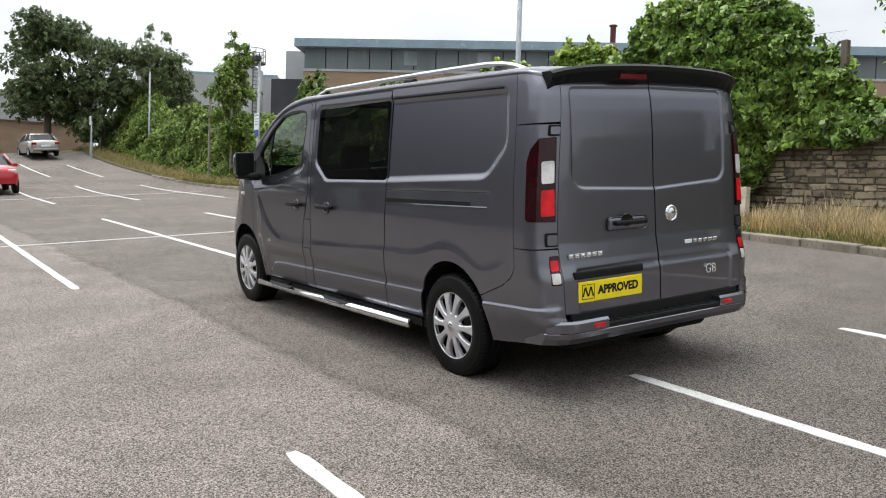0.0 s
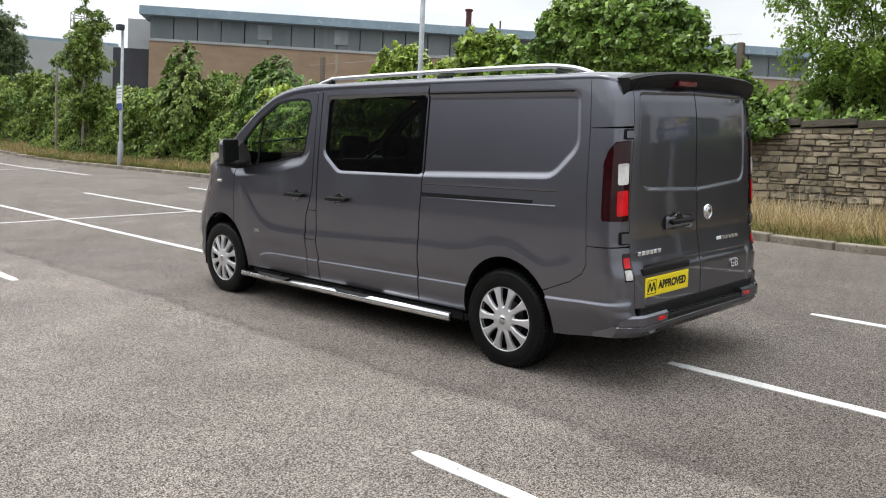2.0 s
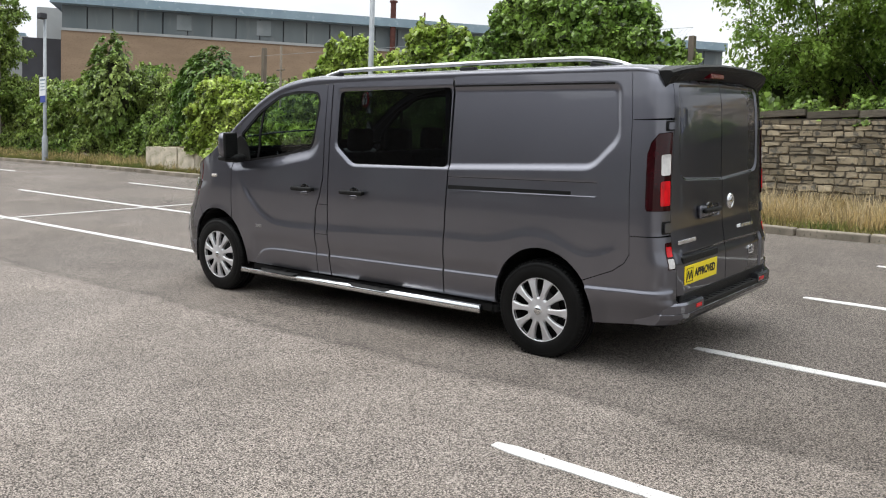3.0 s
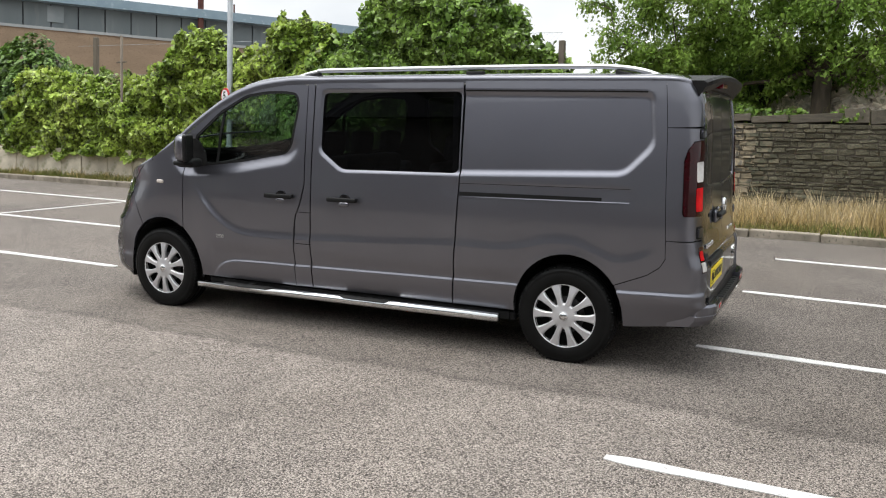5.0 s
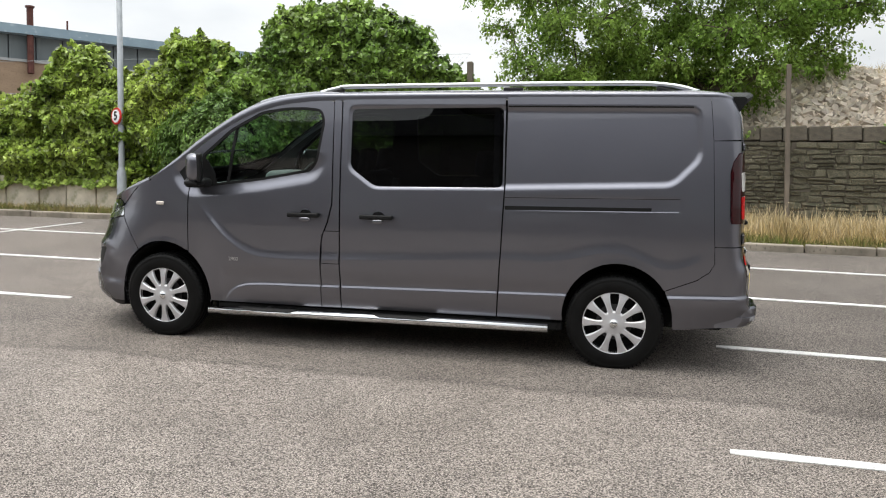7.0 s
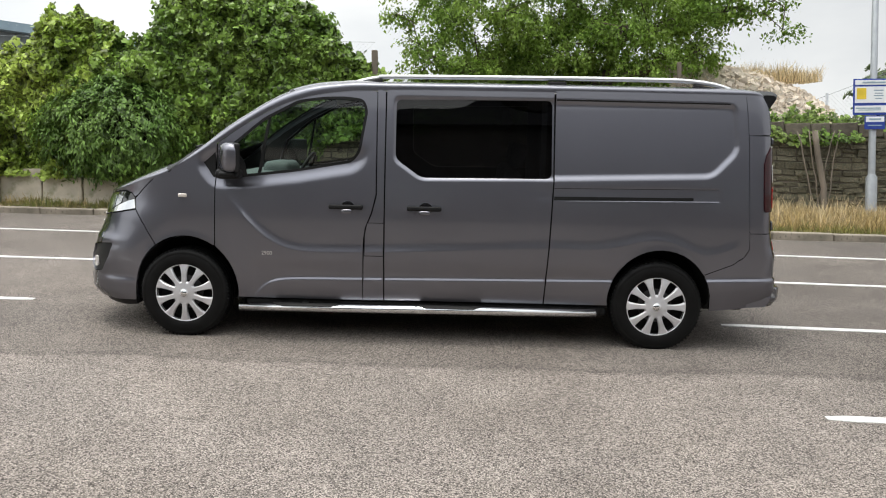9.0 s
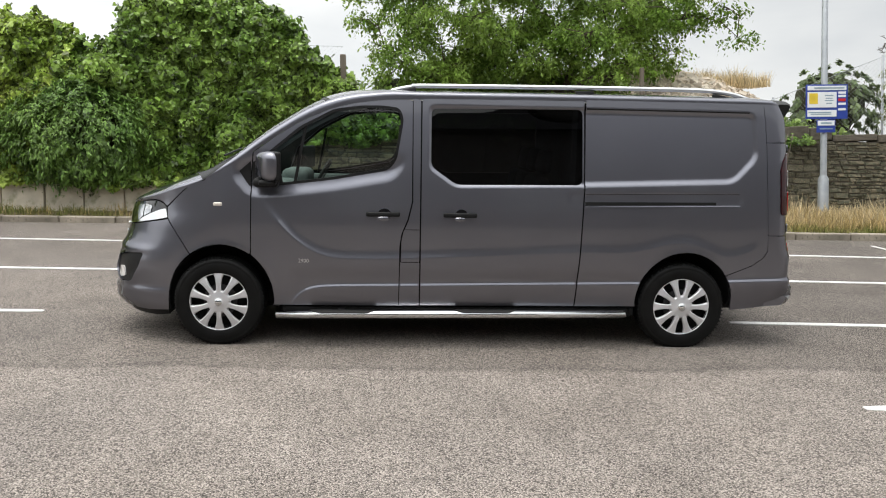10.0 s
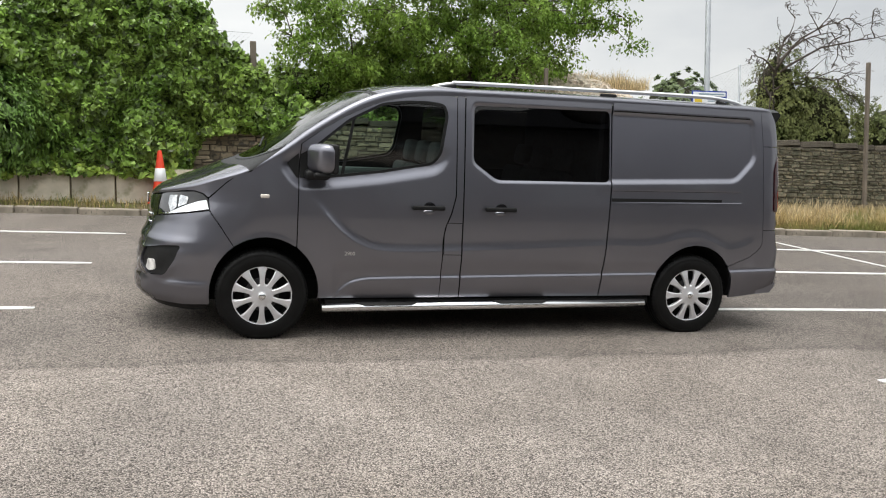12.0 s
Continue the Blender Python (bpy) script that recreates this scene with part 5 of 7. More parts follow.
def car(x, y, turn, paint, label, size=1.0, blunt=False):
    """A saloon, nose towards local +x, wheels on the ground."""
    ob = thing("car", flat_on(x, y, 0.0, turn) @ Matrix.Diagonal((size, size, size, 1)), label, "car", "parked cars")
    low = [(-2.15, 0.35, 0.80, 0.78), (-2.05, 0.25, 0.95, 0.84), (-1.3, 0.22, 1.0, 0.87), (0.0, 0.22, 0.97, 0.88), (0.9, 0.22, 0.95, 0.87), (1.7, 0.24, 0.82, 0.83), (2.05, 0.28, 0.68, 0.76), (2.15, 0.36, 0.58, 0.66)]
    if blunt:
        low = low[:-3] + [(1.6, 0.24, 1.0, 0.85), (2.02, 0.28, 0.90, 0.80), (2.13, 0.36, 0.76, 0.72)]
    secs = []
    for sx_, z0, z1, w in low:
        m = (z0 + z1) / 2
        secs.append([(sx_, -w * 0.92, z0), (sx_, -w, m - 0.05), (sx_, -w, m + 0.1), (sx_, -w * 0.93, z1 - 0.03), (sx_, -w * 0.6, z1 + 0.02), (sx_, 0, z1 + 0.035), (sx_, w * 0.6, z1 + 0.02), (sx_, w * 0.93, z1 - 0.03), (sx_, w, m + 0.1), (sx_, w, m - 0.05), (sx_, w * 0.92, z0)])
    part("body", loft(bmesh.new(), secs), paint, ob, smooth=True)
    cab = [(-1.75, 0.95, 0.72), (-1.15, 1.36, 0.60), (-0.5, 1.43, 0.60), (0.25, 1.40, 0.59), (1.05, 0.97, 0.70)]
    secs = []
    for sx_, z1, w in cab:
        secs.append([(sx_, -0.80, 0.93), (sx_, -w - 0.02, z1 - 0.05), (sx_, -w * 0.8, z1), (sx_, w * 0.8, z1), (sx_, w + 0.02, z1 - 0.05), (sx_, 0.80, 0.93)])
    part("cabin", loft(bmesh.new(), secs), M_CARGLASS, ob)
    secs = [[(sx_, -w - 0.03, z1 - 0.055), (sx_, -w * 0.8, z1 + 0.012), (sx_, w * 0.8, z1 + 0.012), (sx_, w + 0.03, z1 - 0.055)] for sx_, z1, w in cab[1:4]]
    part("roof", loft(bmesh.new(), secs), paint, ob, smooth=True)
    for s in (-1, 1):
        for (xa, za), (xb, zb) in (((-1.72, 0.97), (-1.1, 1.36)), ((0.98, 1.0), (0.28, 1.40)), ((-0.35, 0.96), (-0.35, 1.40))):
            part("pillar", tube(bmesh.new(), [Vector((xa, s * 0.775, za)), Vector((xb, s * 0.635, zb))], 0.035, 6), paint, ob, smooth=True)
        for wx in (-1.3, 1.3):
            bm = bmesh.new()
            m = pose(wx, s * 0.80, 0.31, -90 * s, 0, 0)
            lathe(bm, [(0.0, 0.02), (0.19, 0.03), (0.21, 0.06), (0.29, 0.07), (0.315, 0.03), (0.315, -0.12), (0.0, -0.12)], 24, m)
            wh = part("wheel", bm, M_CARTYRE, ob, smooth=True)
            bm = bmesh.new()
            lathe(bm, [(0.0, 0.05), (0.05, 0.05), (0.19, 0.045), (0.2, 0.065)], 20, m)
            part("rim", bm, M_GALV, wh, smooth=True)
        bm = bmesh.new()
        lz = 0.12 if blunt else 0.0
        box(bm, 1.86, s * 0.62 - 0.14, 0.60 + lz, 2.10, s * 0.62 + 0.14, 0.74 + lz, 0.03, 2)
        part("headlamp", bm, M_CARLAMP, ob)
        bm = bmesh.new()
        box(bm, -2.16, s * 0.66 - 0.14, 0.70, -2.06, s * 0.66 + 0.14, 0.86, 0.02, 2)
        part("tail_lamp", bm, M_CARRED, ob)
        bm = bmesh.new()
        box(bm, 0.72, s * 0.92 - 0.1, 0.95, 0.86, s * 0.92 + 0.06, 1.07, 0.03, 2)
        part("door_mirror", bm, paint, ob)
    bm = bmesh.new()
    box(bm, -2.18, -0.26, 0.58, -2.14, 0.26, 0.69, 0.005)
    part("licence_plate", bm, M_WHITE, ob)
    bm = bmesh.new()
    box(bm, -2.20, -0.74, 0.36, -2.0, 0.74, 0.5, 0.04, 2)
    part("bumper", bm, paint, ob)


car(-46.4, 4.5, 184, M_SILVERCAR, "silver saloon car parked at the far end", 0.92)
car(-29.0, -0.12, 0, M_REDCAR, "bright red car parked at the edge of the bays", 1.05, True)


# ---------------------------------------------------------------- the van
# Van coordinates are site coordinates: x runs from the front axle (0) to the rear axle (3.498), the nose points to -x.
M_PAINT = material("grey_metallic_paint", (0.180, 0.181, 0.209), 0.33, 0.96, colour_b=(0.170, 0.171, 0.198), scale=2.0, coat=1.0, spec=0.5)
M_PAINT.node_tree.nodes["Principled BSDF"].inputs["Specular Tint"].default_value = (0.0, 0.0, 0.0, 1)  # flake paint darkens at a slant
M_BLACKTRIM = material("black_textured_plastic", (0.008, 0.008, 0.0085), 0.5, colour_b=(0.012, 0.012, 0.012), spec=0.18, scale=20, bump=0.0006, bump_scale=400)
M_GLOSSBLACK = material("gloss_black", (0.008, 0.008, 0.009), 0.08, scale=3, coat=1.0)
M_SHELL = material("black_inner_shell", (0.006, 0.006, 0.006), 0.9, scale=3)
M_CHROME = material("chrome", (0.80, 0.81, 0.82), 0.10, 1.0, colour_b=(0.76, 0.77, 0.78), scale=8)
M_SILVERRAIL = material("satin_aluminium", (0.72, 0.73, 0.74), 0.28, 1.0, colour_b=(0.66, 0.67, 0.68), scale=8)
M_LAMPCHROME = material("lamp_reflector", (0.74, 0.76, 0.78), 0.16, 0.9, colour_b=(0.30, 0.31, 0.32), scale=16, coat=1.0)
M_WHEEL = material("silver_wheel_paint", (0.66, 0.655, 0.675), 0.34, 0.5, colour_b=(0.57, 0.565, 0.58), scale=12, coat=0.4)
M_TYRE = material("tyre_rubber", (0.004, 0.004, 0.004), 0.5, colour_b=(0.007, 0.007, 0.007), spec=0.15, scale=9, bump=0.0012, bump_scale=120)
M_BRAKE = material("dull_brake_iron", (0.10, 0.10, 0.105), 0.6, 0.6, colour_b=(0.06, 0.055, 0.05), scale=14)
M_REDLENS = material("dark_red_lens", (0.032, 0.002, 0.004), 0.09, colour_b=(0.020, 0.002, 0.003), scale=20, coat=0.25)
M_REDGLASS = material("red_lens", (0.16, 0.004, 0.010), 0.1, colour_b=(0.12, 0.003, 0.008), scale=20, coat=0.3)
M_REDBRIGHT = material("bright_red_reflector", (0.80, 0.010, 0.018), 0.12, colour_b=(0.42, 0.006, 0.010), scale=14, coat=0.3)
M_CLEARLENS = material("clear_lens", (0.85, 0.83, 0.81), 0.10, colour_b=(0.42, 0.41, 0.40), scale=12, coat=1.0)
M_PLATE = material("yellow_plate", (0.90, 0.72, 0.02), 0.35, colour_b=(0.86, 0.67, 0.02), scale=6)
M_CABIN = material("dark_cabin_cloth", (0.055, 0.056, 0.060), 0.9, colour_b=(0.08, 0.08, 0.085), scale=30, bump=0.001, bump_scale=300)
M_DASH = material("grey_dash_plastic", (0.13, 0.145, 0.145), 0.6, scale=20)
M_LINING = material("pale_cabin_lining", (0.40, 0.39, 0.37), 0.9, scale=10)
M_AMBER = material("side_lamp_lens", (0.75, 0.68, 0.62), 0.15, scale=30, coat=1.0)
G_FRONT = glass_material("cabin_glass", (0.62, 0.72, 0.68))
G_DARK = glass_material("privacy_glass", (0.085, 0.09, 0.098))
G_SCREEN = glass_material("windscreen_glass", (0.74, 0.84, 0.79))

van = thing("van", SITE.copy(), "dark grey metallic panel van with side window and roof rails", "van")

W_FIT = np.polyfit([0.22, 0.30, 0.40, 0.55, 0.75, 0.95, 1.1, 1.22, 1.4, 1.6, 1.8, 1.9], [0.905, 0.925, 0.944, 0.96, 0.97, 0.969, 0.961, 0.948, 0.928, 0.906, 0.880, 0.865], 5)
U0, U1, N_FRONT, N_REAR = 0.05, 4.06, 2.8, 6.3
X_FRONT = [(0.2, -0.86), (0.25, -0.91), (0.30, -0.938), (0.36, -0.938), (0.45, -0.937), (0.55, -0.937), (0.63, -0.92), (0.70, -0.895), (0.76, -0.870), (0.82, -0.853), (0.9, -0.85), (1.0, -0.83), (1.06, -0.80), (1.4, -0.80)]
X_REAR = [(0.25, 4.33), (0.33, 4.40), (0.46, 4.425), (0.475, 4.40), (0.7, 4.395), (0.78, 4.365), (0.9, 4.345), (1.1, 4.335), (1.5, 4.322), (1.65, 4.312), (1.74, 4.30), (1.80, 4.282), (1.87, 4.235)]


def half_width(z):
    return np.polyval(W_FIT, z)


def table(z, pairs):
    return np.interp(z, [p[0] for p in pairs], [p[1] for p in pairs])


def arc_table(length, width, n):
    """Arc length against angle along a rounded corner in plan."""
    t = np.concatenate([np.geomspace(1e-9, 0.4, 500), np.linspace(0.4, math.pi / 2 - 0.4, 300)[1:], math.pi / 2 - np.geomspace(0.4, 1e-9, 500)[1:]])
    t = np.concatenate([[0], t, [math.pi / 2]])
    px, py = length * np.sin(t) ** (2 / n), width * np.clip(np.cos(t), 0, 1) ** (2 / n)
    s = np.concatenate([[0], np.cumsum(np.hypot(np.diff(px), np.diff(py)))])
    return t, s, px, py


FT, FS, FX, FY = arc_table(0.95, 0.965, N_FRONT)
RT, RS, RX, RY = arc_table(0.28, 0.965, N_REAR)
U_FRONT, U_REAR = U0 - FS[-1], U1 + RS[-1]


def nose_power(z):
    """The corner in plan is fuller at the bumper than at the bonnet."""
    return np.interp(z, [0.62, 1.0], [N_FRONT, 2.15])


def x_to_u(x, z=None):
    """The belt coordinate of a point of the left side at x (at height z, where the tail leans)."""
    if x >= U1:
        k = 1.0 if z is None else 0.28 / (table(z, X_REAR) - U1)
        return U1 + float(np.interp((x - U1) * k, RX, RS))
    if x >= U0:
        return x
    h = 0.5 if z is None else z
    r = min(1.0, (U0 - x) / (U0 - float(table(h, X_FRONT))))
    return U0 - float(np.interp(math.asin(r ** (nose_power(h) / 2)), FT, FS))


def y_to_u(y):
    """The belt coordinate of a point of the tail at y (y <= 0)."""
    return U1 + float(np.interp(-abs(y) / 0.965 * 0.965, -RY, RS))


def smooth(a, b, v):
    t = np.clip((v - a) / (b - a), 0, 1)
    return t * t * (3 - 2 * t)


def plan(u, z):
    """Base surface of the van's belt on its left side."""
    w = half_width(z) * (1 - 0.018 * smooth(3.4, 4.4, u))
    x, y = u.copy(), -w
    a = u < U0
    t = np.interp(U0 - u, FS, FT)
    lf = U0 - table(z, X_FRONT)
    n = nose_power(z)
    x = np.where(a, U0 - lf * np.sin(t) ** (2 / n), x)
    y = np.where(a, -w * np.clip(np.cos(t), 0, 1) ** (2 / n), y)
    b = u > U1
    t = np.interp(u - U1, RS, RT)
    lr = table(z, X_REAR) - U1
    x = np.where(b, U1 + lr * np.sin(t) ** (2 / N_REAR), x)
    y = np.where(b, -w * np.clip(np.cos(t), 0, 1) ** (2 / N_REAR), y)
    return x, y


def poly_distance(p, poly, closed=True):
    """Signed distance to a polygon, positive inside (or plain distance to an open line)."""
    q = np.asarray(poly, float)
    a, b = q, np.roll(q, -1, 0)
    if not closed:
        a, b = q[:-1], q[1:]
    best = np.full(len(p), 1e9)
    inside = np.zeros(len(p), bool)
    for (ax, ay), (bx, by) in zip(a, b):
        dx, dy = bx - ax, by - ay
        t = np.clip(((p[:, 0] - ax) * dx + (p[:, 1] - ay) * dy) / (dx * dx + dy * dy + 1e-12), 0, 1)
        best = np.minimum(best, np.hypot(p[:, 0] - ax - t * dx, p[:, 1] - ay - t * dy))
        if closed:
            cross = (ay > p[:, 1]) != (by > p[:, 1])
            inside ^= cross & (p[:, 0] < (bx - ax) * (p[:, 1] - ay) / (by - ay + 1e-12) + ax)
    return np.where(inside, best, -best) if closed else best


def fillet(pts, radius, steps=5):
    """Rounds the corners of a closed polygon."""
    out, n = [], len(pts)
    for i in range(n):
        p, a, b = Vector(pts[i]), Vector(pts[i - 1]), Vector(pts[(i + 1) % n])
        ra = min(radius, (a - p).length * 0.45)
        rb = min(radius, (b - p).length * 0.45)
        s, e = p + (a - p).normalized() * ra, p + (b - p).normalized() * rb
        for k in range(steps + 1):
            t = k / steps
            out.append(tuple(s * (1 - t) ** 2 + p * 2 * t * (1 - t) + e * t * t))
    return out


def inset(poly, d):
    """Moves each corner of a closed polygon inwards by d."""
    area = sum(a[0] * b[1] - b[0] * a[1] for a, b in zip(poly, poly[1:] + poly[:1]))
    s = 1 if area > 0 else -1
    out, n = [], len(poly)
    for i in range(n):
        p, a, b = Vector(poly[i]), Vector(poly[i - 1]), Vector(poly[(i + 1) % n])
        e1, e2 = (p - a), (b - p)
        if e1.length < 1e-7 or e2.length < 1e-7:
            out.append(tuple(p))
            continue
        e1.normalize(), e2.normalize()
        n1, n2 = Vector((-e1.y, e1.x)) * s, Vector((-e2.y, e2.x)) * s
        m = n1 + n2
        m = m / max(m.length_squared, 0.6) * 2 if m.length > 1e-6 else n1
        out.append(tuple(p + m * d))
    return out


def bow(pts, steps=6):
    """A smooth open curve through pts (Catmull-Rom)."""
    p = [Vector(q) for q in pts]
    p = [p[0] * 2 - p[1]] + p + [p[-1] * 2 - p[-2]]
    out = []
    for i in range(1, len(p) - 2):
        for k in range(steps):
            t = k / steps
            out.append(tuple(0.5 * (2 * p[i] + (p[i + 1] - p[i - 1]) * t + (2 * p[i - 1] - 5 * p[i] + 4 * p[i + 1] - p[i + 2]) * t * t + (3 * p[i] - p[i - 1] - 3 * p[i + 1] + p[i + 2]) * t ** 3)))
    out.append(tuple(p[-2]))
    return out


def arch(cx, rx, rz, cz, z_end, back=False):
    """A wheel arch from front foot over the top to rear foot."""
    a0 = math.asin(max(-1, min(1, (z_end - cz) / rz)))
    out = []
    for k in range(25):
        a = math.pi - a0 - (math.pi - 2 * a0) * k / 24
        out.append((cx + rx * math.cos(a), cz + rz * math.sin(a)))
    return out[::-1] if back else out


ARCH_F = arch(0.016, 0.388, 0.415, 0.345, 0.28)
ARCH_R = arch(3.512, 0.372, 0.392, 0.345, 0.30)
# side relief: ledge lines and recesses, all in (x, z)
LEDGE = bow([(0.30, 1.10), (0.42, 0.965), (0.58, 0.80), (0.74, 0.705), (0.92, 0.67), (1.33, 0.672), (2.0, 0.70), (2.7, 0.735), (3.02, 0.735), (3.22, 0.765), (3.38, 0.805), (3.55, 0.805), (3.70, 0.755), (3.82, 0.715), (3.95, 0.735), (4.10, 0.80)], 5)
SKIRT = bow([(0.50, 0.27), (0.545, 0.34), (0.61, 0.405), (0.70, 0.443), (0.87, 0.459), (1.4, 0.468), (2.2, 0.482), (3.16, 0.499)], 5)
BELT_QUARTER = fillet([(2.60, 1.218), (3.86, 1.262), (4.045, 1.455), (4.012, 1.800), (2.60, 1.806)], 0.07)
BELT_SLIDER = fillet([(1.548, 1.806), (1.548, 1.345), (1.745, 1.205), (2.85, 1.226), (2.85, 1.806)], 0.05)
DLO = fillet([(0.175, 1.29), (0.262, 1.188), (0.49, 1.203), (0.84, 1.247), (1.25, 1.322), (1.312, 1.40), (1.362, 1.70), (1.33, 1.782), (1.20, 1.797), (1.04, 1.793), (0.85, 1.766), (0.60, 1.635), (0.40, 1.468)], 0.04)
DOOR_CUP = fillet([(1.13, 0.985), (1.15, 0.955), (1.29, 0.955), (1.31, 0.985), (1.29, 1.03), (1.15, 1.03)], 0.02)


TAIL_FIELDS = (fillet([(-0.742, 1.785), (-0.705, 1.26), (-0.645, 1.205), (0.2, 1.165), (0.2, 1.80)], 0.05), fillet([(-0.70, 0.755), (-0.70, 0.40), (0.3, 0.40), (0.3, 0.765)], 0.03))


def line_z(x, line):
    return np.interp(x, [p[0] for p in line], [p[1] for p in line])


def relief(u, z):
    """How far the pressed sheet stands out from the base surface."""
    p = np.stack([u, z], 1)
    side = smooth(0.22, 0.34, u) * (1 - smooth(4.06, 4.16, u))
    f = 0.0120 * np.clip((0.075 - (z - line_z(u, LEDGE))) / 0.075, 0, 1) ** 2 * side * smooth(0.30, 0.50, u) * (1 - 0.40 * smooth(1.4, 2.2, u)) * (1 - smooth(3.98, 4.10, u))
    body = smooth(0.50, 0.56, u) * (1 - smooth(3.3, 3.4, u))
    f = f - 0.012 * smooth(-0.006, 0.014, z - line_z(u, SKIRT)) * body * smooth(0.62, 0.50, z) + 0.0
    mid = (u > 1.35) & (u < 4.3) & (z > 1.0)
    if mid.any():
        tail_side = u[mid] > 2.712
        press = np.where(tail_side, 0.0185 * smooth(-0.004, 0.040, poly_distance(p[mid], BELT_QUARTER)), 0.0135 * smooth(-0.003, 0.022, poly_distance(p[mid], BELT_SLIDER)))
        f[mid] = f[mid] - press
        # pressed strip above the slide rail
        strip = poly_distance(p[mid], fillet([(2.6, 1.083), (3.925, 1.098), (3.925, 1.186), (2.6, 1.171)], 0.03))
        f[mid] = f[mid] - 0.002 * smooth(-0.003, 0.004, strip)
    lip = (u > -0.4) & (u < 4.0) & (z < 0.9)
    if lip.any():
        d = np.minimum(poly_distance(p[lip], ARCH_F, False), poly_distance(p[lip], ARCH_R, False))
        f[lip] = f[lip] + 0.003 * smooth(0.04, 0.01, d)
    win = (u > 0.1) & (u < 1.5) & (z > 1.0)
    if win.any():
        d = poly_distance(p[win], DLO)
        f[win] = f[win] - 0.024 * smooth(-0.085, -0.004, d) * smooth(1.46, 1.30, z[win])
    f = f + 0.014 * smooth(0.536, 0.514, z - 0.03 * (u - 3.85)) * smooth(3.80, 3.83, u) * (1 - smooth(4.36, 4.44, u))
    f = f - (0.018 + 0.037 * smooth(4.0, 4.25, u)) * smooth(0.51, 0.28, z) * smooth(3.80, 3.90, u)
    front = smooth(-0.30, -0.42, u)
    f = f + front * (0.016 * smooth(0.43, 0.39, z) - 0.012 * smooth(0.30, 0.24, z) + 0.010 * np.exp(-((z - 0.700) / 0.022) ** 2) * smooth(-0.45, -0.65, u))
    ring = (u < -0.4) & (z > 0.36) & (z < 0.72)
    if ring.any():
        f[ring] = f[ring] + 0.011 * smooth(0.045, 0.012, np.abs(poly_distance(p[ring], FOG))) * smooth(0.60, 0.50, z[ring])
    # tail doors
    tail = u > y_to_u(-0.79)
    if tail.any():
        y = -np.interp(u[tail] - U1, RS, RY)
        q = np.stack([y, z[tail]], 1)
        g = -0.010 * smooth(-0.003, 0.014, poly_distance(q, TAIL_FIELDS[0]))
        g = g - 0.012 * smooth(-0.004, 0.018, poly_distance(q, TAIL_FIELDS[1]))
        f[tail] = f[tail] + g
    return f


def belt(p, off=0.0, raw=False):
    """Belt coordinates (u, z) to van coordinates, off outwards along the plan normal."""
    p = np.asarray(p, float)
    u, z = p[:, 0], p[:, 1]
    x, y = plan(u, z)
    x2, y2 = plan(u + 0.004, z)
    x1, y1 = plan(u - 0.004, z)
    tx, ty = x2 - x1, y2 - y1
    ln = np.hypot(tx, ty) + 1e-9
    nx, ny = ty / ln, -tx / ln
    f = (0 if raw else relief(u, z)) + off
    return np.stack([x + nx * f, y + ny * f, z], 1)


def belt_flat(p, off=0.0):
    """The belt without its pressings."""
    return belt(p, off, True)


ROOF_LINE = [(-0.815, 1.0), (-0.78, 1.02), (-0.70, 1.043), (-0.60, 1.068), (-0.48, 1.100), (-0.34, 1.150), (-0.12, 1.223), (0.0, 1.29), (0.14, 1.375), (0.38, 1.548), (0.63, 1.700), (0.88, 1.800), (1.15, 1.850), (1.5, 1.866), (2.7, 1.872), (3.95, 1.868), (4.08, 1.868), (4.15, 1.864), (4.225, 1.845)]
ROOF_X = bow(ROOF_LINE, 8)
CAP_H = [(-0.815, 0.012), (-0.74, 0.035), (-0.6, 0.06), (-0.5, 0.072), (-0.3, 0.088), (-0.1, 0.10), (0.3, 0.13), (0.75, 0.12), (1.1, 0.085), (1.5, 0.062), (4.0, 0.060), (4.225, 0.04)]


def belt_top(x):
    return np.interp(x, [p[0] for p in ROOF_X], [p[1] for p in ROOF_X])


def cap(p, off=0.0):
    """(x, a) to van coordinates: a goes from -1 at the left belt over the roof to 1 at the right."""
    p = np.asarray(p, float)
    x, a = p[:, 0], p[:, 1]
    zb = belt_top(x)
    us = np.array([x_to_u(v, h) for v, h in zip(x, zb)])
    _, w = plan(us, zb)
    w = -w
    # at the tail the roof keeps its full width
    t = np.abs(a) * math.pi / 2
    n = np.interp(x, [-0.3, 0.1, 0.5, 1.3], [2.1, 2.5, 2.5, 3.6])
    y = np.sign(a) * w * np.sin(t) ** (2 / n)
    h = np.interp(x, [q[0] for q in CAP_H], [q[1] for q in CAP_H])
    z = zb + h * np.clip(np.cos(t), 0, 1) ** (2 / n)
    return np.stack([x, y, z + off], 1)


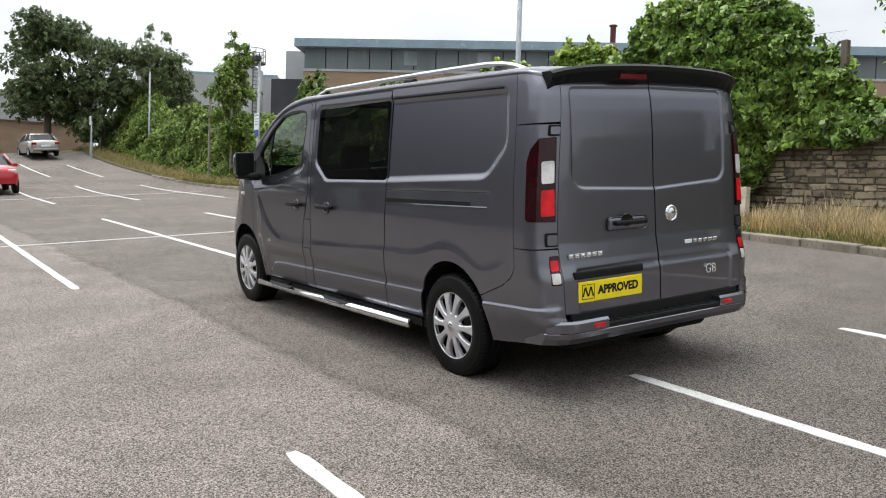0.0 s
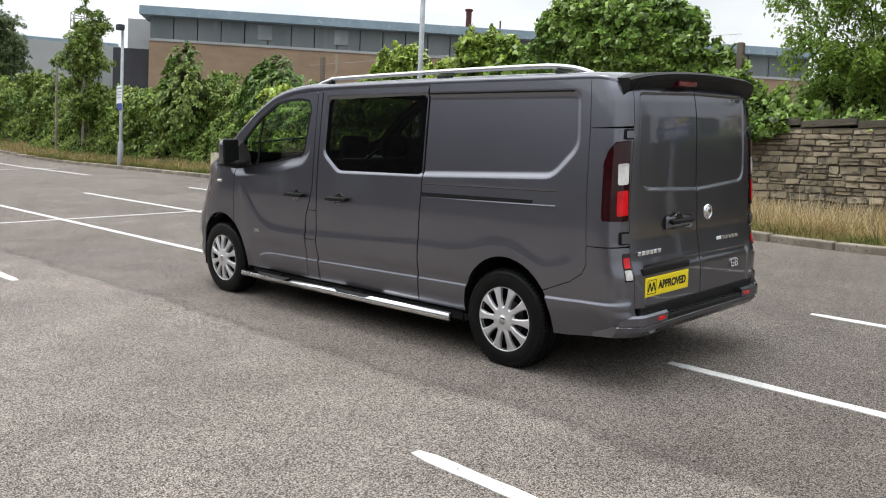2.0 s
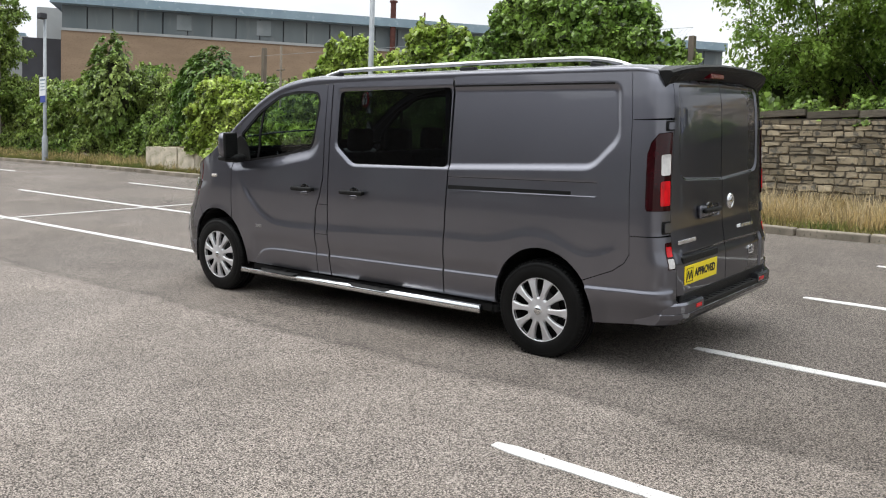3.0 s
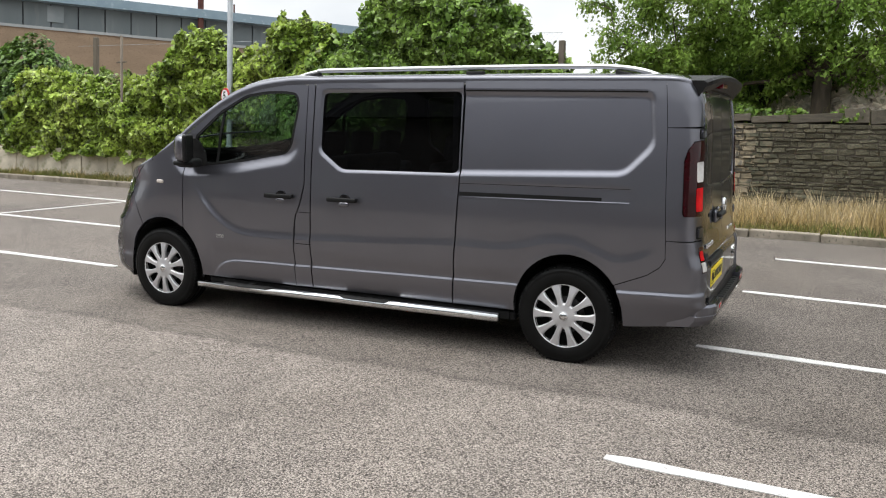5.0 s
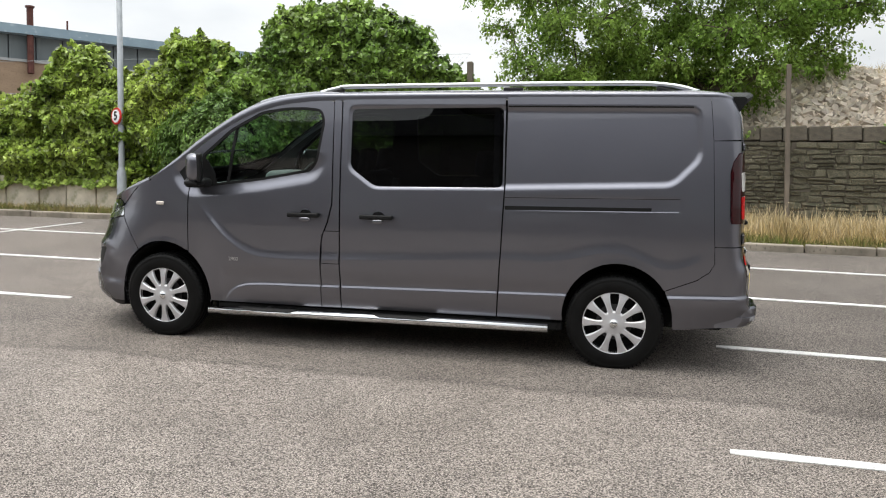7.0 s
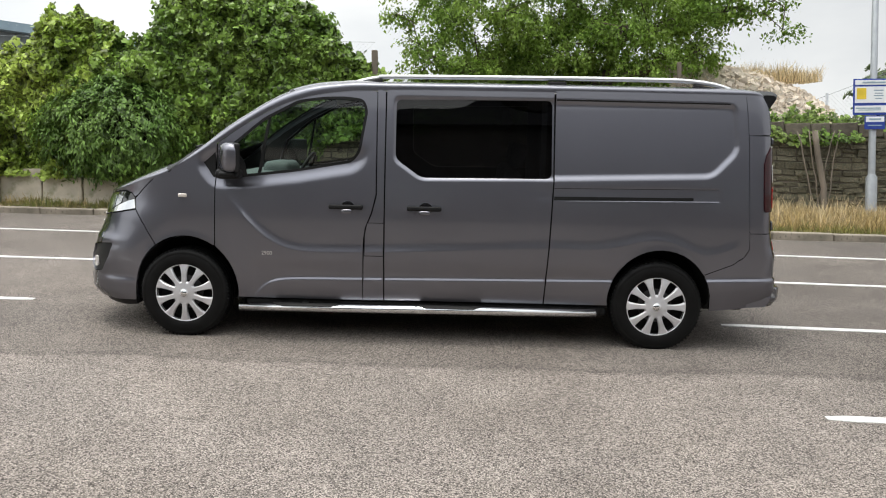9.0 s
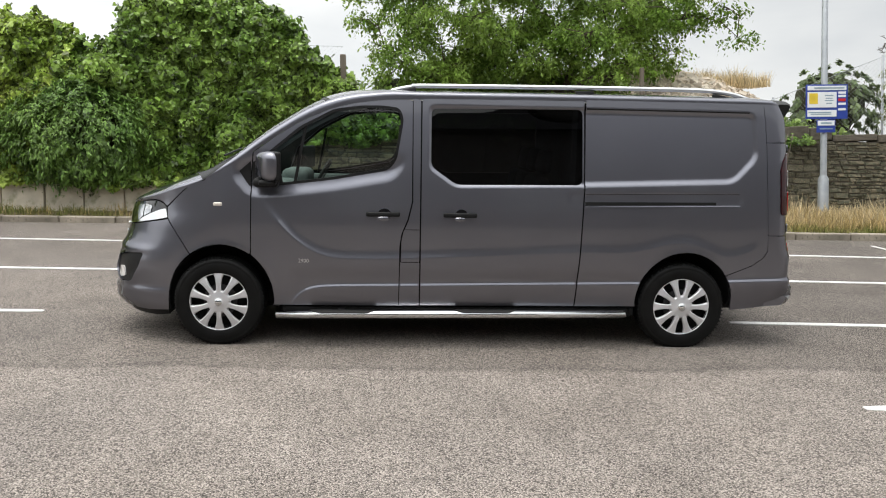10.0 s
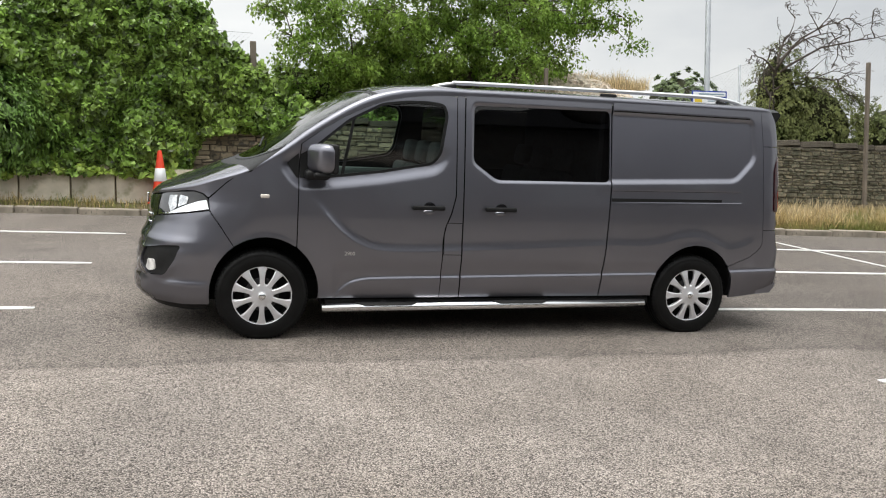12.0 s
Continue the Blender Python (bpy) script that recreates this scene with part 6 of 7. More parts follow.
def features():
    """Extra points along the pressed lines, so that the mesh bends where the metal does."""
    out = []
    for line, offs in (([p for p in LEDGE if p[0] > 0.42], (-0.007, 0.0, 0.007)), (SKIRT, (-0.008, 0.0, 0.008, 0.016)), ([(3.83, 0.525), (4.40, 0.541)], (-0.013, -0.004, 0.004, 0.013)),
                       ([(2.72, 1.173), (3.90, 1.181)], (-0.005, 0.0, 0.005))):
        for a, b in zip(line, line[1:]):
            k = max(1, int(math.hypot(b[0] - a[0], b[1] - a[1]) / 0.014))
            for i in range(k):
                t = i / k
                for o in offs:
                    out.append((a[0] + (b[0] - a[0]) * t, a[1] + (b[1] - a[1]) * t + o))
    for poly, offs, ahead in ((BELT_QUARTER, (-0.013, -0.004, 0.005, 0.014, 0.023, 0.032, 0.041, 0.052), False), (BELT_SLIDER, (-0.012, -0.004, 0.004, 0.011, 0.018, 0.026), True)):
        for d in offs:
            out += [q for q in inset(dense(poly, 0.014), d) if (q[0] < 2.712) == ahead]
    for poly in TAIL_FIELDS:
        for d in (-0.004, 0.0, 0.006, 0.012, 0.018):
            out += [(y_to_u(y), z) for y, z in inset(dense(poly, 0.016), d) if y < -0.01]
    return np.array(out)


def dense(poly, step):
    out, n = [], len(poly)
    for i in range(n):
        a, b = Vector(poly[i]), Vector(poly[(i + 1) % n])
        k = max(1, int(math.ceil((b - a).length / step)))
        out += [tuple(a.lerp(b, j / k)) for j in range(k)]
    return out


from mathutils.geometry import delaunay_2d_cdt

FEATURES = features()


def sheet(name, poly, mat, parent, to3d=belt, holes=(), step=0.02, flange=0.018, off=0.0, mirror=False, label="", both=False):
    """A panel cut from a curved surface: fine triangles, turned-in edges, holes. both: the panel and its mirror image in one mesh."""
    loops = [dense(poly, step)] + [dense(h, step) for h in holes]
    pts, edges = [], []
    for lp in loops:
        o = len(pts)
        pts += lp
        edges += [(o + i, o + (i + 1) % len(lp)) for i in range(len(lp))]
    arr = np.array(loops[0])
    lo, hi = arr.min(0), arr.max(0)
    gx, gy = np.meshgrid(np.arange(lo[0] + step / 2, hi[0], step), np.arange(lo[1] + step / 2, hi[1], step))
    g = np.stack([gx.ravel(), gy.ravel()], 1)
    keep = poly_distance(g, loops[0]) > 0.45 * step
    for lp in loops[1:]:
        keep &= poly_distance(g, lp) < -0.45 * step
    g = g[keep]
    if to3d is belt and step < 0.022:
        fp = FEATURES
        ok = poly_distance(fp, loops[0]) > 0.004
        for lp in loops[1:]:
            ok &= poly_distance(fp, lp) < -0.004
        fp = fp[ok]
        if len(fp):
            near = np.array([np.min(np.hypot(fp[:, 0] - a, fp[:, 1] - b)) for a, b in g]) if len(g) else np.array([])
            g = np.concatenate([g[near > 0.012], fp]) if len(g) else fp
    pts += [tuple(q) for q in g]
    v2, e2, f2, _, _, _ = delaunay_2d_cdt([Vector(q) for q in pts], edges, [], 1, 1e-6)
    p2 = np.array([tuple(v) for v in v2])
    tri = np.array([tuple(f) for f in f2 if len(f) == 3])
    c = p2[tri].mean(1)
    ok = poly_distance(c, loops[0]) > 0
    for lp in loops[1:]:
        ok &= poly_distance(c, lp) < 0
    tri = tri[ok]
    v3 = to3d(p2, off)
    count = {}
    for t in tri:
        for a, b in ((t[0], t[1]), (t[1], t[2]), (t[2], t[0])):
            count[(a, b)] = count.get((a, b), 0) + 1
    rim = [(a, b) for (a, b) in count if (b, a) not in count]
    verts = [tuple(v) for v in v3]
    faces = [tuple(t) for t in tri]
    if flange:
        idx = sorted({i for e in rim for i in e})
        inner = to3d(p2[idx], off - flange)
        m0 = {i: len(verts) + k for k, i in enumerate(idx)}
        verts += [tuple(v3[i]) for i in idx]
        m1 = {i: len(verts) + k for k, i in enumerate(idx)}
        verts += [tuple(v) for v in inner]
        faces += [(m0[b], m0[a], m1[a], m1[b]) for a, b in rim]
    # belt sheets face outwards when u runs towards the tail; turn those that don't
    a, b, d = (Vector(v3[i]) for i in tri[len(tri) // 2])
    mid, nrm = (a + b + d) / 3, (b - a).cross(d - a)
    out = Vector((mid.x - 1.8, mid.y * 3, (mid.z - 1.0))) if to3d in (belt, belt_flat) else Vector((0, 0, 1))
    if nrm.dot(out) < 0:
        faces = [f[::-1] for f in faces]
    if mirror:
        verts = [(x, -y, z) for x, y, z in verts]
        faces = [f[::-1] for f in faces]
    if both:
        o = len(verts)
        verts = verts + [(x, -y, z) for x, y, z in verts]
        faces = faces + [tuple(o + i for i in f[::-1]) for f in faces]
    ob = link_mesh(name, verts, faces, mat, parent, smooth=True)
    if label:
        tagged(ob, label)
    return ob


def sx(pts):
    """Polygon corners given by x on the side, as belt coordinates."""
    return [(x_to_u(x, z if x < U0 else None), z) for x, z in pts]


GAP = 0.005
FOG = fillet(sx([(-0.85, 0.622), (-0.71, 0.662), (-0.568, 0.676), (-0.62, 0.56), (-0.685, 0.448), (-0.79, 0.435), (-0.868, 0.50)]), 0.035)
DOOR_R = [(1.43, 1.835), (1.432, 1.093), (1.40, 0.96), (1.356, 0.85), (1.343, 0.76), (1.338, 0.30)]
SLIDE_R = [(2.708, 1.865), (2.717, 1.223), (2.70, 0.775), (2.672, 0.31)]
SEAM = [(4.080, 1.862), (4.105, 1.575), (4.135, 0.875), (4.134, 0.76), (4.10, 0.70), (4.036, 0.648), (3.826, 0.563)]
XD = 0.248


def roof_edge(x0, x1, drop=0.004, step=0.05):
    k = max(2, int(abs(x1 - x0) / step))
    return [(x0 + (x1 - x0) * i / k, float(belt_top(x0 + (x1 - x0) * i / k)) - drop) for i in range(k + 1)]


def arch_piece(line, x0, x1):
    return [p for p in line if x0 <= p[0] <= x1]


# outline of the front door, counter-clockwise from its lower front corner
front_door = [(0.402, 0.302)] + [(1.338, 0.302)] + DOOR_R[::-1][1:] + [(1.40, 1.846)] + [(x, z) for x, z in roof_edge(1.36, 0.42, 0.016)] + [(0.262, 1.445), (XD, 1.285), (XD - 0.008, 0.71), (XD - 0.008, 0.687)] + arch_piece(ARCH_F, XD, 0.41)
pillar = [(1.338, 0.302), (1.493, 0.305), (1.492, 1.842)] + roof_edge(1.49, 1.425, 0.010)[1:] + DOOR_R[1:]
slider = [(1.493, 0.305), (2.672, 0.31), (2.70, 0.775), (2.717, 1.223), (2.708, 1.855)] + roof_edge(2.70, 1.492, 0.010)
quarter = SLIDE_R[::-1][:1] + arch_piece(ARCH_R, 3.1, 3.9)[:0] + [(3.147, 0.312)] + [p for p in ARCH_R if p[1] > 0.312 and (p[0] < 3.5 or p[1] > 0.562)] + [(x + 0.0032, z) for x, z in SEAM[::-1]] + roof_edge(4.078, 2.712, 0.0) + SLIDE_R[1:-1]
fender = [(-0.205, 0.686)] + [p for p in ARCH_F if -0.19 < p[0] < XD - 0.02] + [(XD - 0.008, 0.695), (XD, 1.285), (0.262, 1.445)] + roof_edge(0.24, -0.08, 0.006) + [(-0.14, 1.214), (-0.20, 1.19), (-0.264, 1.138), (-0.33, 1.075), (-0.385, 1.020), (-0.376, 0.94)]

DLO_DOOR = [p for p in inset(DLO, 0.0) if p[0] > XD + 0.03]
DLO_GLASS = inset(DLO_DOOR, 0.020)
SLIDER_GLASS = fillet([(1.566, 1.782), (1.566, 1.358), (1.755, 1.225), (2.700, 1.236), (2.692, 1.795)], 0.045)
FLAP = [(1.352, 0.648), (1.487, 0.648), (1.487, 0.885), (1.37, 0.885), (1.352, 0.80)]

for mirror in (False, True):
    step = 0.026 if mirror else 0.017
    who = dict(mirror=mirror, step=step)
    sheet("front_wing", inset(sx(fender), 0.003), M_PAINT, van, **who)
    door = sheet("front_door", inset(sx(front_door), GAP), M_PAINT, van, holes=[DLO_DOOR], **who)
    ring = sheet("window_seal", DLO_DOOR, M_BLACKTRIM, door, holes=[DLO_GLASS], off=-0.001, flange=0.02, mirror=mirror, step=0.03)
    pane = sheet("window_pane", DLO_GLASS, G_FRONT, door, off=-0.016, flange=0, mirror=mirror, step=0.06, label="clear green-tinted side window")
    pane.visible_shadow = False
    sheet("window_divider", [(0.655, 1.655), (0.632, 1.640), (0.548, 1.205), (0.572, 1.208)], M_BLACKTRIM, door, off=-0.010, flange=0.012, mirror=mirror, step=0.04)
    sheet("corner_sail", [(0.255, 1.195), (0.48, 1.207), (0.46, 1.30), (0.40, 1.40), (0.345, 1.418), (0.255, 1.365)], M_BLACKTRIM, door, off=0.004, flange=0.008, mirror=mirror, step=0.04)
    sheet("mirror_sail", [(0.160, 1.300), (0.232, 1.195), (0.245, 1.195), (0.245, 1.375)], M_BLACKTRIM, van, off=0.007, flange=0.01, mirror=mirror, step=0.03)
    sheet("door_pillar", inset(pillar, GAP), M_PAINT, van, holes=[inset(FLAP, -GAP)] if not mirror else [], **who)
    if not mirror:
        sheet("fuel_flap", FLAP, M_PAINT, van, **who)
    door = sheet("sliding_door", inset(slider, GAP), M_PAINT, van, holes=[SLIDER_GLASS], **who)
    pane = sheet("window_pane", inset(SLIDER_GLASS, 0.002), G_DARK, door, off=0.003, flange=0.004, mirror=mirror, step=0.06, label="dark privacy glass with bevelled corner")
    pane.visible_shadow = False
    sheet("rear_quarter_panel", inset(sx(quarter), GAP), M_PAINT, van, **who)
    # bonnet edge on the flank
    skirt = [(-0.14, 1.214)] + roof_edge(-0.16, -0.74, 0.004) + [(-0.735, 1.018), (-0.70, 1.032), (-0.60, 1.053), (-0.485, 1.068), (-0.425, 1.054), (-0.388, 1.026), (-0.33, 1.075), (-0.264, 1.138), (-0.20, 1.19)]
    sheet("bonnet_edge", inset(sx(skirt), 0.0045), M_PAINT, van, **who)
    # rear corner: upper piece, strip beside the lamp
    e = y_to_u(-0.80)
    su = sx(SEAM)
    upper = [su[1], (e, 1.585), (e, 1.835)] + [(x_to_u(x, z), z) for x, z in roof_edge(4.222, 4.09, 0.002)] + [su[0]]
    sheet("corner_upper", inset(upper, 0.002), M_PAINT, van, **who)
    lamp = [(4.290, 1.492), (e - 0.03, 1.50), (e - 0.02, 1.030), (4.240, 1.034), (4.232, 1.05), (4.226, 1.37), (4.246, 1.44)]
    side_strip = [su[2], (e, 0.878), (e, 1.575), su[1]]
    hole = [inset(lamp, -0.003)]
    sheet("corner_panel", inset(side_strip, 0.002), M_PAINT, van, holes=[[(min(p[0], e - 0.004), p[1]) for p in hole[0]]], **who)
    tl = sheet("tail_lamp", [(min(p[0], e - 0.006), p[1]) for p in lamp], M_REDLENS, van, off=0.010, flange=0.03, mirror=mirror, step=0.02, label="tall dark red tail lamp")
    sheet("reversing_lens", fillet([(e - 0.118, 1.368), (e - 0.040, 1.372), (e - 0.036, 1.246), (e - 0.112, 1.243)], 0.015), M_CLEARLENS, tl, off=0.0135, flange=0.004, mirror=mirror, step=0.02)
    sheet("brake_lens", fillet([(e - 0.114, 1.207), (e - 0.034, 1.212), (e - 0.028, 1.063), (e - 0.110, 1.060)], 0.012), M_REDBRIGHT, tl, off=0.0135, flange=0.004, mirror=mirror, step=0.02)
    for z0, z1 in ((1.508, 1.570), (0.888, 0.966)):
        sheet("hinge_cover", fillet([(e - 0.085, z0), (e - 0.004, z0), (e - 0.004, z1), (e - 0.085, z1)], 0.01), M_BLACKTRIM, van, off=0.004, flange=0.02, mirror=mirror, step=0.03)
        sheet("hinge_cap", fillet([(e - 0.074, z0 + 0.010), (e - 0.010, z0 + 0.010), (e - 0.010, z1 - 0.010), (e - 0.074, z1 - 0.010)], 0.01), M_PAINT, van, off=0.014, flange=0.012, mirror=mirror, step=0.03)
    low = sheet("lower_lamp", fillet([(e - 0.078, 0.672), (e - 0.012, 0.672), (e - 0.004, 0.838), (e - 0.066, 0.836)], 0.01), M_REDLENS, van, off=0.002, flange=0.02, mirror=mirror, step=0.03)
    sheet("fog_lens", fillet([(e - 0.066, 0.752), (e - 0.016, 0.752), (e - 0.012, 0.812), (e - 0.062, 0.812)], 0.008), M_REDBRIGHT, low, off=0.0045, flange=0.004, mirror=mirror, step=0.03)
    sheet("lower_lens", fillet([(e - 0.072, 0.68), (e - 0.018, 0.68), (e - 0.015, 0.740), (e - 0.069, 0.740)], 0.008), M_CLEARLENS, low, off=0.0045, flange=0.004, mirror=mirror, step=0.03)
    # tail door with its recessed upper field
    c = U_REAR
    tail_door = [(e, 0.50), (c - 0.003, 0.485), (c - 0.003, 1.87), (e, 1.835)]
    td = sheet("rear_door", inset(tail_door, 0.002), M_PAINT, van, mirror=mirror, step=0.017)

# bumpers, each one piece across
c, e = U_REAR, y_to_u(-0.80)
su = sx(SEAM)
bumper = [(x_to_u(3.888), 0.29), (x_to_u(4.2), 0.318), (c, 0.335), (c, 0.415), (e, 0.422), (e, 0.872)] + su[2:]
bumper = bumper + [p for p in ARCH_R if p[0] > 3.6 and 0.31 < p[1] < 0.55]
sheet("rear_bumper", [p if p[0] > c - 1e-6 else q for p, q in zip(bumper, inset(bumper, 0.002))], M_PAINT, van, both=True, step=0.02)
nose = [(U_FRONT, 0.26)] + sx([(-0.55, 0.238), (-0.372, 0.25)] + [(x, z) for x, z in ARCH_F if x < -0.215] + [(-0.205, 0.686), (-0.376, 0.935), (-0.52, 0.908), (-0.66, 0.880), (-0.76, 0.856), (-0.82, 0.835)]) + [(U_FRONT, 0.775)]
sheet("front_bumper", [p if p[0] < U_FRONT + 1e-6 else q for p, q in zip(nose, inset(nose, 0.002))], M_PAINT, van, both=True, holes=[FOG], step=0.02)
for mirror in (False, True):
    fog = sheet("fog_lamp", inset(FOG, 0.002), M_BLACKTRIM, van, off=-0.016, flange=0.0, mirror=mirror, step=0.03, label="black fog lamp pocket")
    sheet("lens", fillet(sx([(-0.828, 0.545), (-0.775, 0.552), (-0.765, 0.475), (-0.805, 0.46), (-0.83, 0.48)]), 0.025), M_CLEARLENS, fog, off=-0.006, flange=0.01, mirror=mirror, step=0.015)
    head = sx([(-0.374, 0.940), (-0.392, 1.022), (-0.425, 1.050), (-0.485, 1.064), (-0.60, 1.049), (-0.70, 1.028), (-0.725, 1.015), (-0.755, 0.862), (-0.66, 0.885), (-0.52, 0.913)])
    hl = sheet("headlamp", inset(head, 0.002), M_GLOSSBLACK, van, off=-0.004, flange=0.02, mirror=mirror, step=0.02, label="slanted headlamp with dark bezel")
    # bright wedge along the foot, a white reflector block at the front, a grey facet between them
    sheet("lamp_strip", fillet(sx([(-0.381, 0.947), (-0.397, 1.010), (-0.45, 0.998), (-0.54, 0.962), (-0.66, 0.898), (-0.74, 0.876), (-0.75, 0.868), (-0.66, 0.889), (-0.52, 0.917)]), 0.005), M_CHROME, hl, off=0.001, flange=0.004, mirror=mirror, step=0.02)
    sheet("reflector_block", fillet(sx([(-0.652, 0.903), (-0.610, 0.940), (-0.605, 1.025), (-0.660, 1.018), (-0.672, 0.96)]), 0.010), M_LAMPCHROME, hl, off=0.001, flange=0.004, mirror=mirror, step=0.02)
    sheet("reflector_facet", fillet(sx([(-0.600, 0.942), (-0.535, 0.972), (-0.525, 1.020), (-0.585, 1.030)]), 0.008), M_LAMPCHROME, hl, off=0.001, flange=0.004, mirror=mirror, step=0.02)
sheet("chin", [(U_FRONT, 0.205)] + sx([(-0.50, 0.195), (-0.40, 0.21), (-0.40, 0.262)]) + [(U_FRONT, 0.29)], M_BLACKTRIM, van, both=True, off=-0.022, flange=0.02, step=0.04)
sheet("grille", [(U_FRONT, 0.770)] + sx([(-0.82, 0.830), (-0.762, 0.852), (-0.732, 1.012), (-0.80, 0.992)]) + [(U_FRONT, 0.99)], M_GLOSSBLACK, van, both=True, off=-0.004, flange=0.01, step=0.03)
bm = bmesh.new()
box(bm, -0.868, -0.05, 0.905, -0.848, 0.05, 0.985, 0.008, 2)
part("front_badge", bm, M_CHROME, van)
for z in (0.80, 0.855):
    bm = bmesh.new()
    tube(bm, [tuple(belt([(x_to_u(x, z), z)], 0.002)[0]) for x in (-0.80, -0.825, -0.845)] + [(-0.858 + 0.012 * (z > 0.82), 0.0, z)] + [tuple(belt([(x_to_u(x, z), z)], 0.002)[0] * np.array((1, -1, 1))) for x in (-0.845, -0.825, -0.80)], 0.006, 8)
    part("grille_bar", bm, M_LAMPCHROME, van, smooth=True)

# roof, screen and bonnet
SCREEN = bow([(0.16, -0.80), (0.02, -0.62), (-0.13, -0.30), (-0.17, 0.0), (-0.13, 0.30), (0.02, 0.62), (0.16, 0.80)], 4) + bow([(0.80, 0.78), (0.74, 0.4), (0.72, 0.0), (0.74, -0.4), (0.80, -0.78)], 4)
BONNET_BACK = bow([(-0.10, -1.0), (-0.16, -0.62), (-0.27, -0.30), (-0.30, 0.0), (-0.27, 0.30), (-0.16, 0.62), (-0.10, 1.0)], 4)
SCUTTLE = BONNET_BACK + bow([(0.16, 0.80), (0.02, 0.62), (-0.13, 0.30), (-0.17, 0.0), (-0.13, -0.30), (0.02, -0.62), (0.16, -0.80)], 4)
sheet("roof", [(4.225, -1), (4.225, 1), (-0.09, 1)] + [(0.16, 0.83)] + bow([(0.82, 0.80), (0.755, 0.4), (0.735, 0.0), (0.755, -0.4), (0.82, -0.80)], 4) + [(0.16, -0.83), (-0.09, -1)], M_PAINT, van, to3d=cap, step=0.03, flange=0.02)
sheet("bonnet", BONNET_BACK + [(-0.813, 1), (-0.813, -1)], M_PAINT, van, to3d=cap, step=0.03, flange=0.015)
sheet("scuttle", [q for q in SCUTTLE], M_BLACKTRIM, van, to3d=cap, step=0.04, flange=0.01, off=-0.008)
ws = sheet("windscreen", SCREEN, G_SCREEN, van, to3d=cap, step=0.05, flange=0.004, off=-0.006)
ws.visible_shadow = False
sheet("screen_seal", inset(SCREEN, -0.02), M_BLACKTRIM, van, to3d=cap, holes=[inset(SCREEN, 0.012)], step=0.05, flange=0.01, off=-0.004)


# black shell behind the panels, so that the shut lines are dark and the cabin is closed
def shell(mirror):
    outline = sx([(3.86, 0.30), (4.30, 0.36)]) + [(U_REAR, 0.36), (U_REAR, 1.78)] + [(x_to_u(x, z if x < U0 else None), z - 0.01) for x, z in roof_edge(4.19, -0.74, 0.01)] + sx([(-0.78, 0.70), (-0.70, 0.30), (-0.378, 0.29)]) + [(x, z + 0.02) for x, z in ARCH_F if z > 0.30] + [(0.42, 0.29), (3.13, 0.30)] + [(x, z + 0.02) for x, z in ARCH_R if z > 0.31]
    sheet("inner_shell", outline, M_SHELL, van, holes=[inset(DLO_DOOR, -0.004), inset(SLIDER_GLASS, -0.004)], off=-0.045, flange=0, mirror=mirror, step=0.07)


shell(False)
shell(True)
sheet("headlining", [(0.85, -0.97), (4.10, -0.97), (4.10, 0.97), (0.85, 0.97)], M_LINING, van, to3d=cap, step=0.12, off=-0.04, flange=0)


def make_underbody():
    bm = bmesh.new()
    box(bm, -0.62, -0.62, 0.24, 4.25, 0.62, 0.42, 0.03)
    box(bm, 0.44, -0.90, 0.255, 3.10, 0.90, 0.36, 0.02)
    part("underbody", bm, M_SHELL, van)
    for cx, r in ((0.035, 0.41), (3.50, 0.40)):
        for s in (-1, 1):
            bm = bmesh.new()
            verts = []
            ring = [(cx + r, 0.225 if cx < 1 else 0.31)] + [(cx + r * math.cos(math.pi * k / 16), 0.345 + r * math.sin(math.pi * k / 16)) for k in range(17)] + [(cx - r, 0.225)]
            for x, z in ring:
                for y in (0.925, 0.58):
                    verts.append(bm.verts.new((x, s * y, z)))
            for k in range(18):
                bm.faces.new((verts[2 * k], verts[2 * k + 1], verts[2 * k + 3], verts[2 * k + 2]))
            bm.faces.new([verts[2 * k + 1] for k in range(19)])
            part("wheel_housing", bm, M_SHELL, van)
    for s in (-1, 1):
        bm = bmesh.new()
        box(bm, 0.455, s * 0.8875 - 0.0275, 0.235, 3.14, s * 0.8875 + 0.0275, 0.30, 0.012)
        part("sill", bm, M_BLACKTRIM, van)


make_underbody()


# ---- wheels
def make_wheel(cx, side):
    wheel = new("wheel")
    wheel.parent = van
    wheel.matrix_basis = pose(cx, side * 0.945, 0.327 - 0.008 * (cx > 1)) @ (pose(0, 0, 0, 90, 0, 0) if side < 0 else pose(0, 0, 0, -90, 0, 0))
    return wheel


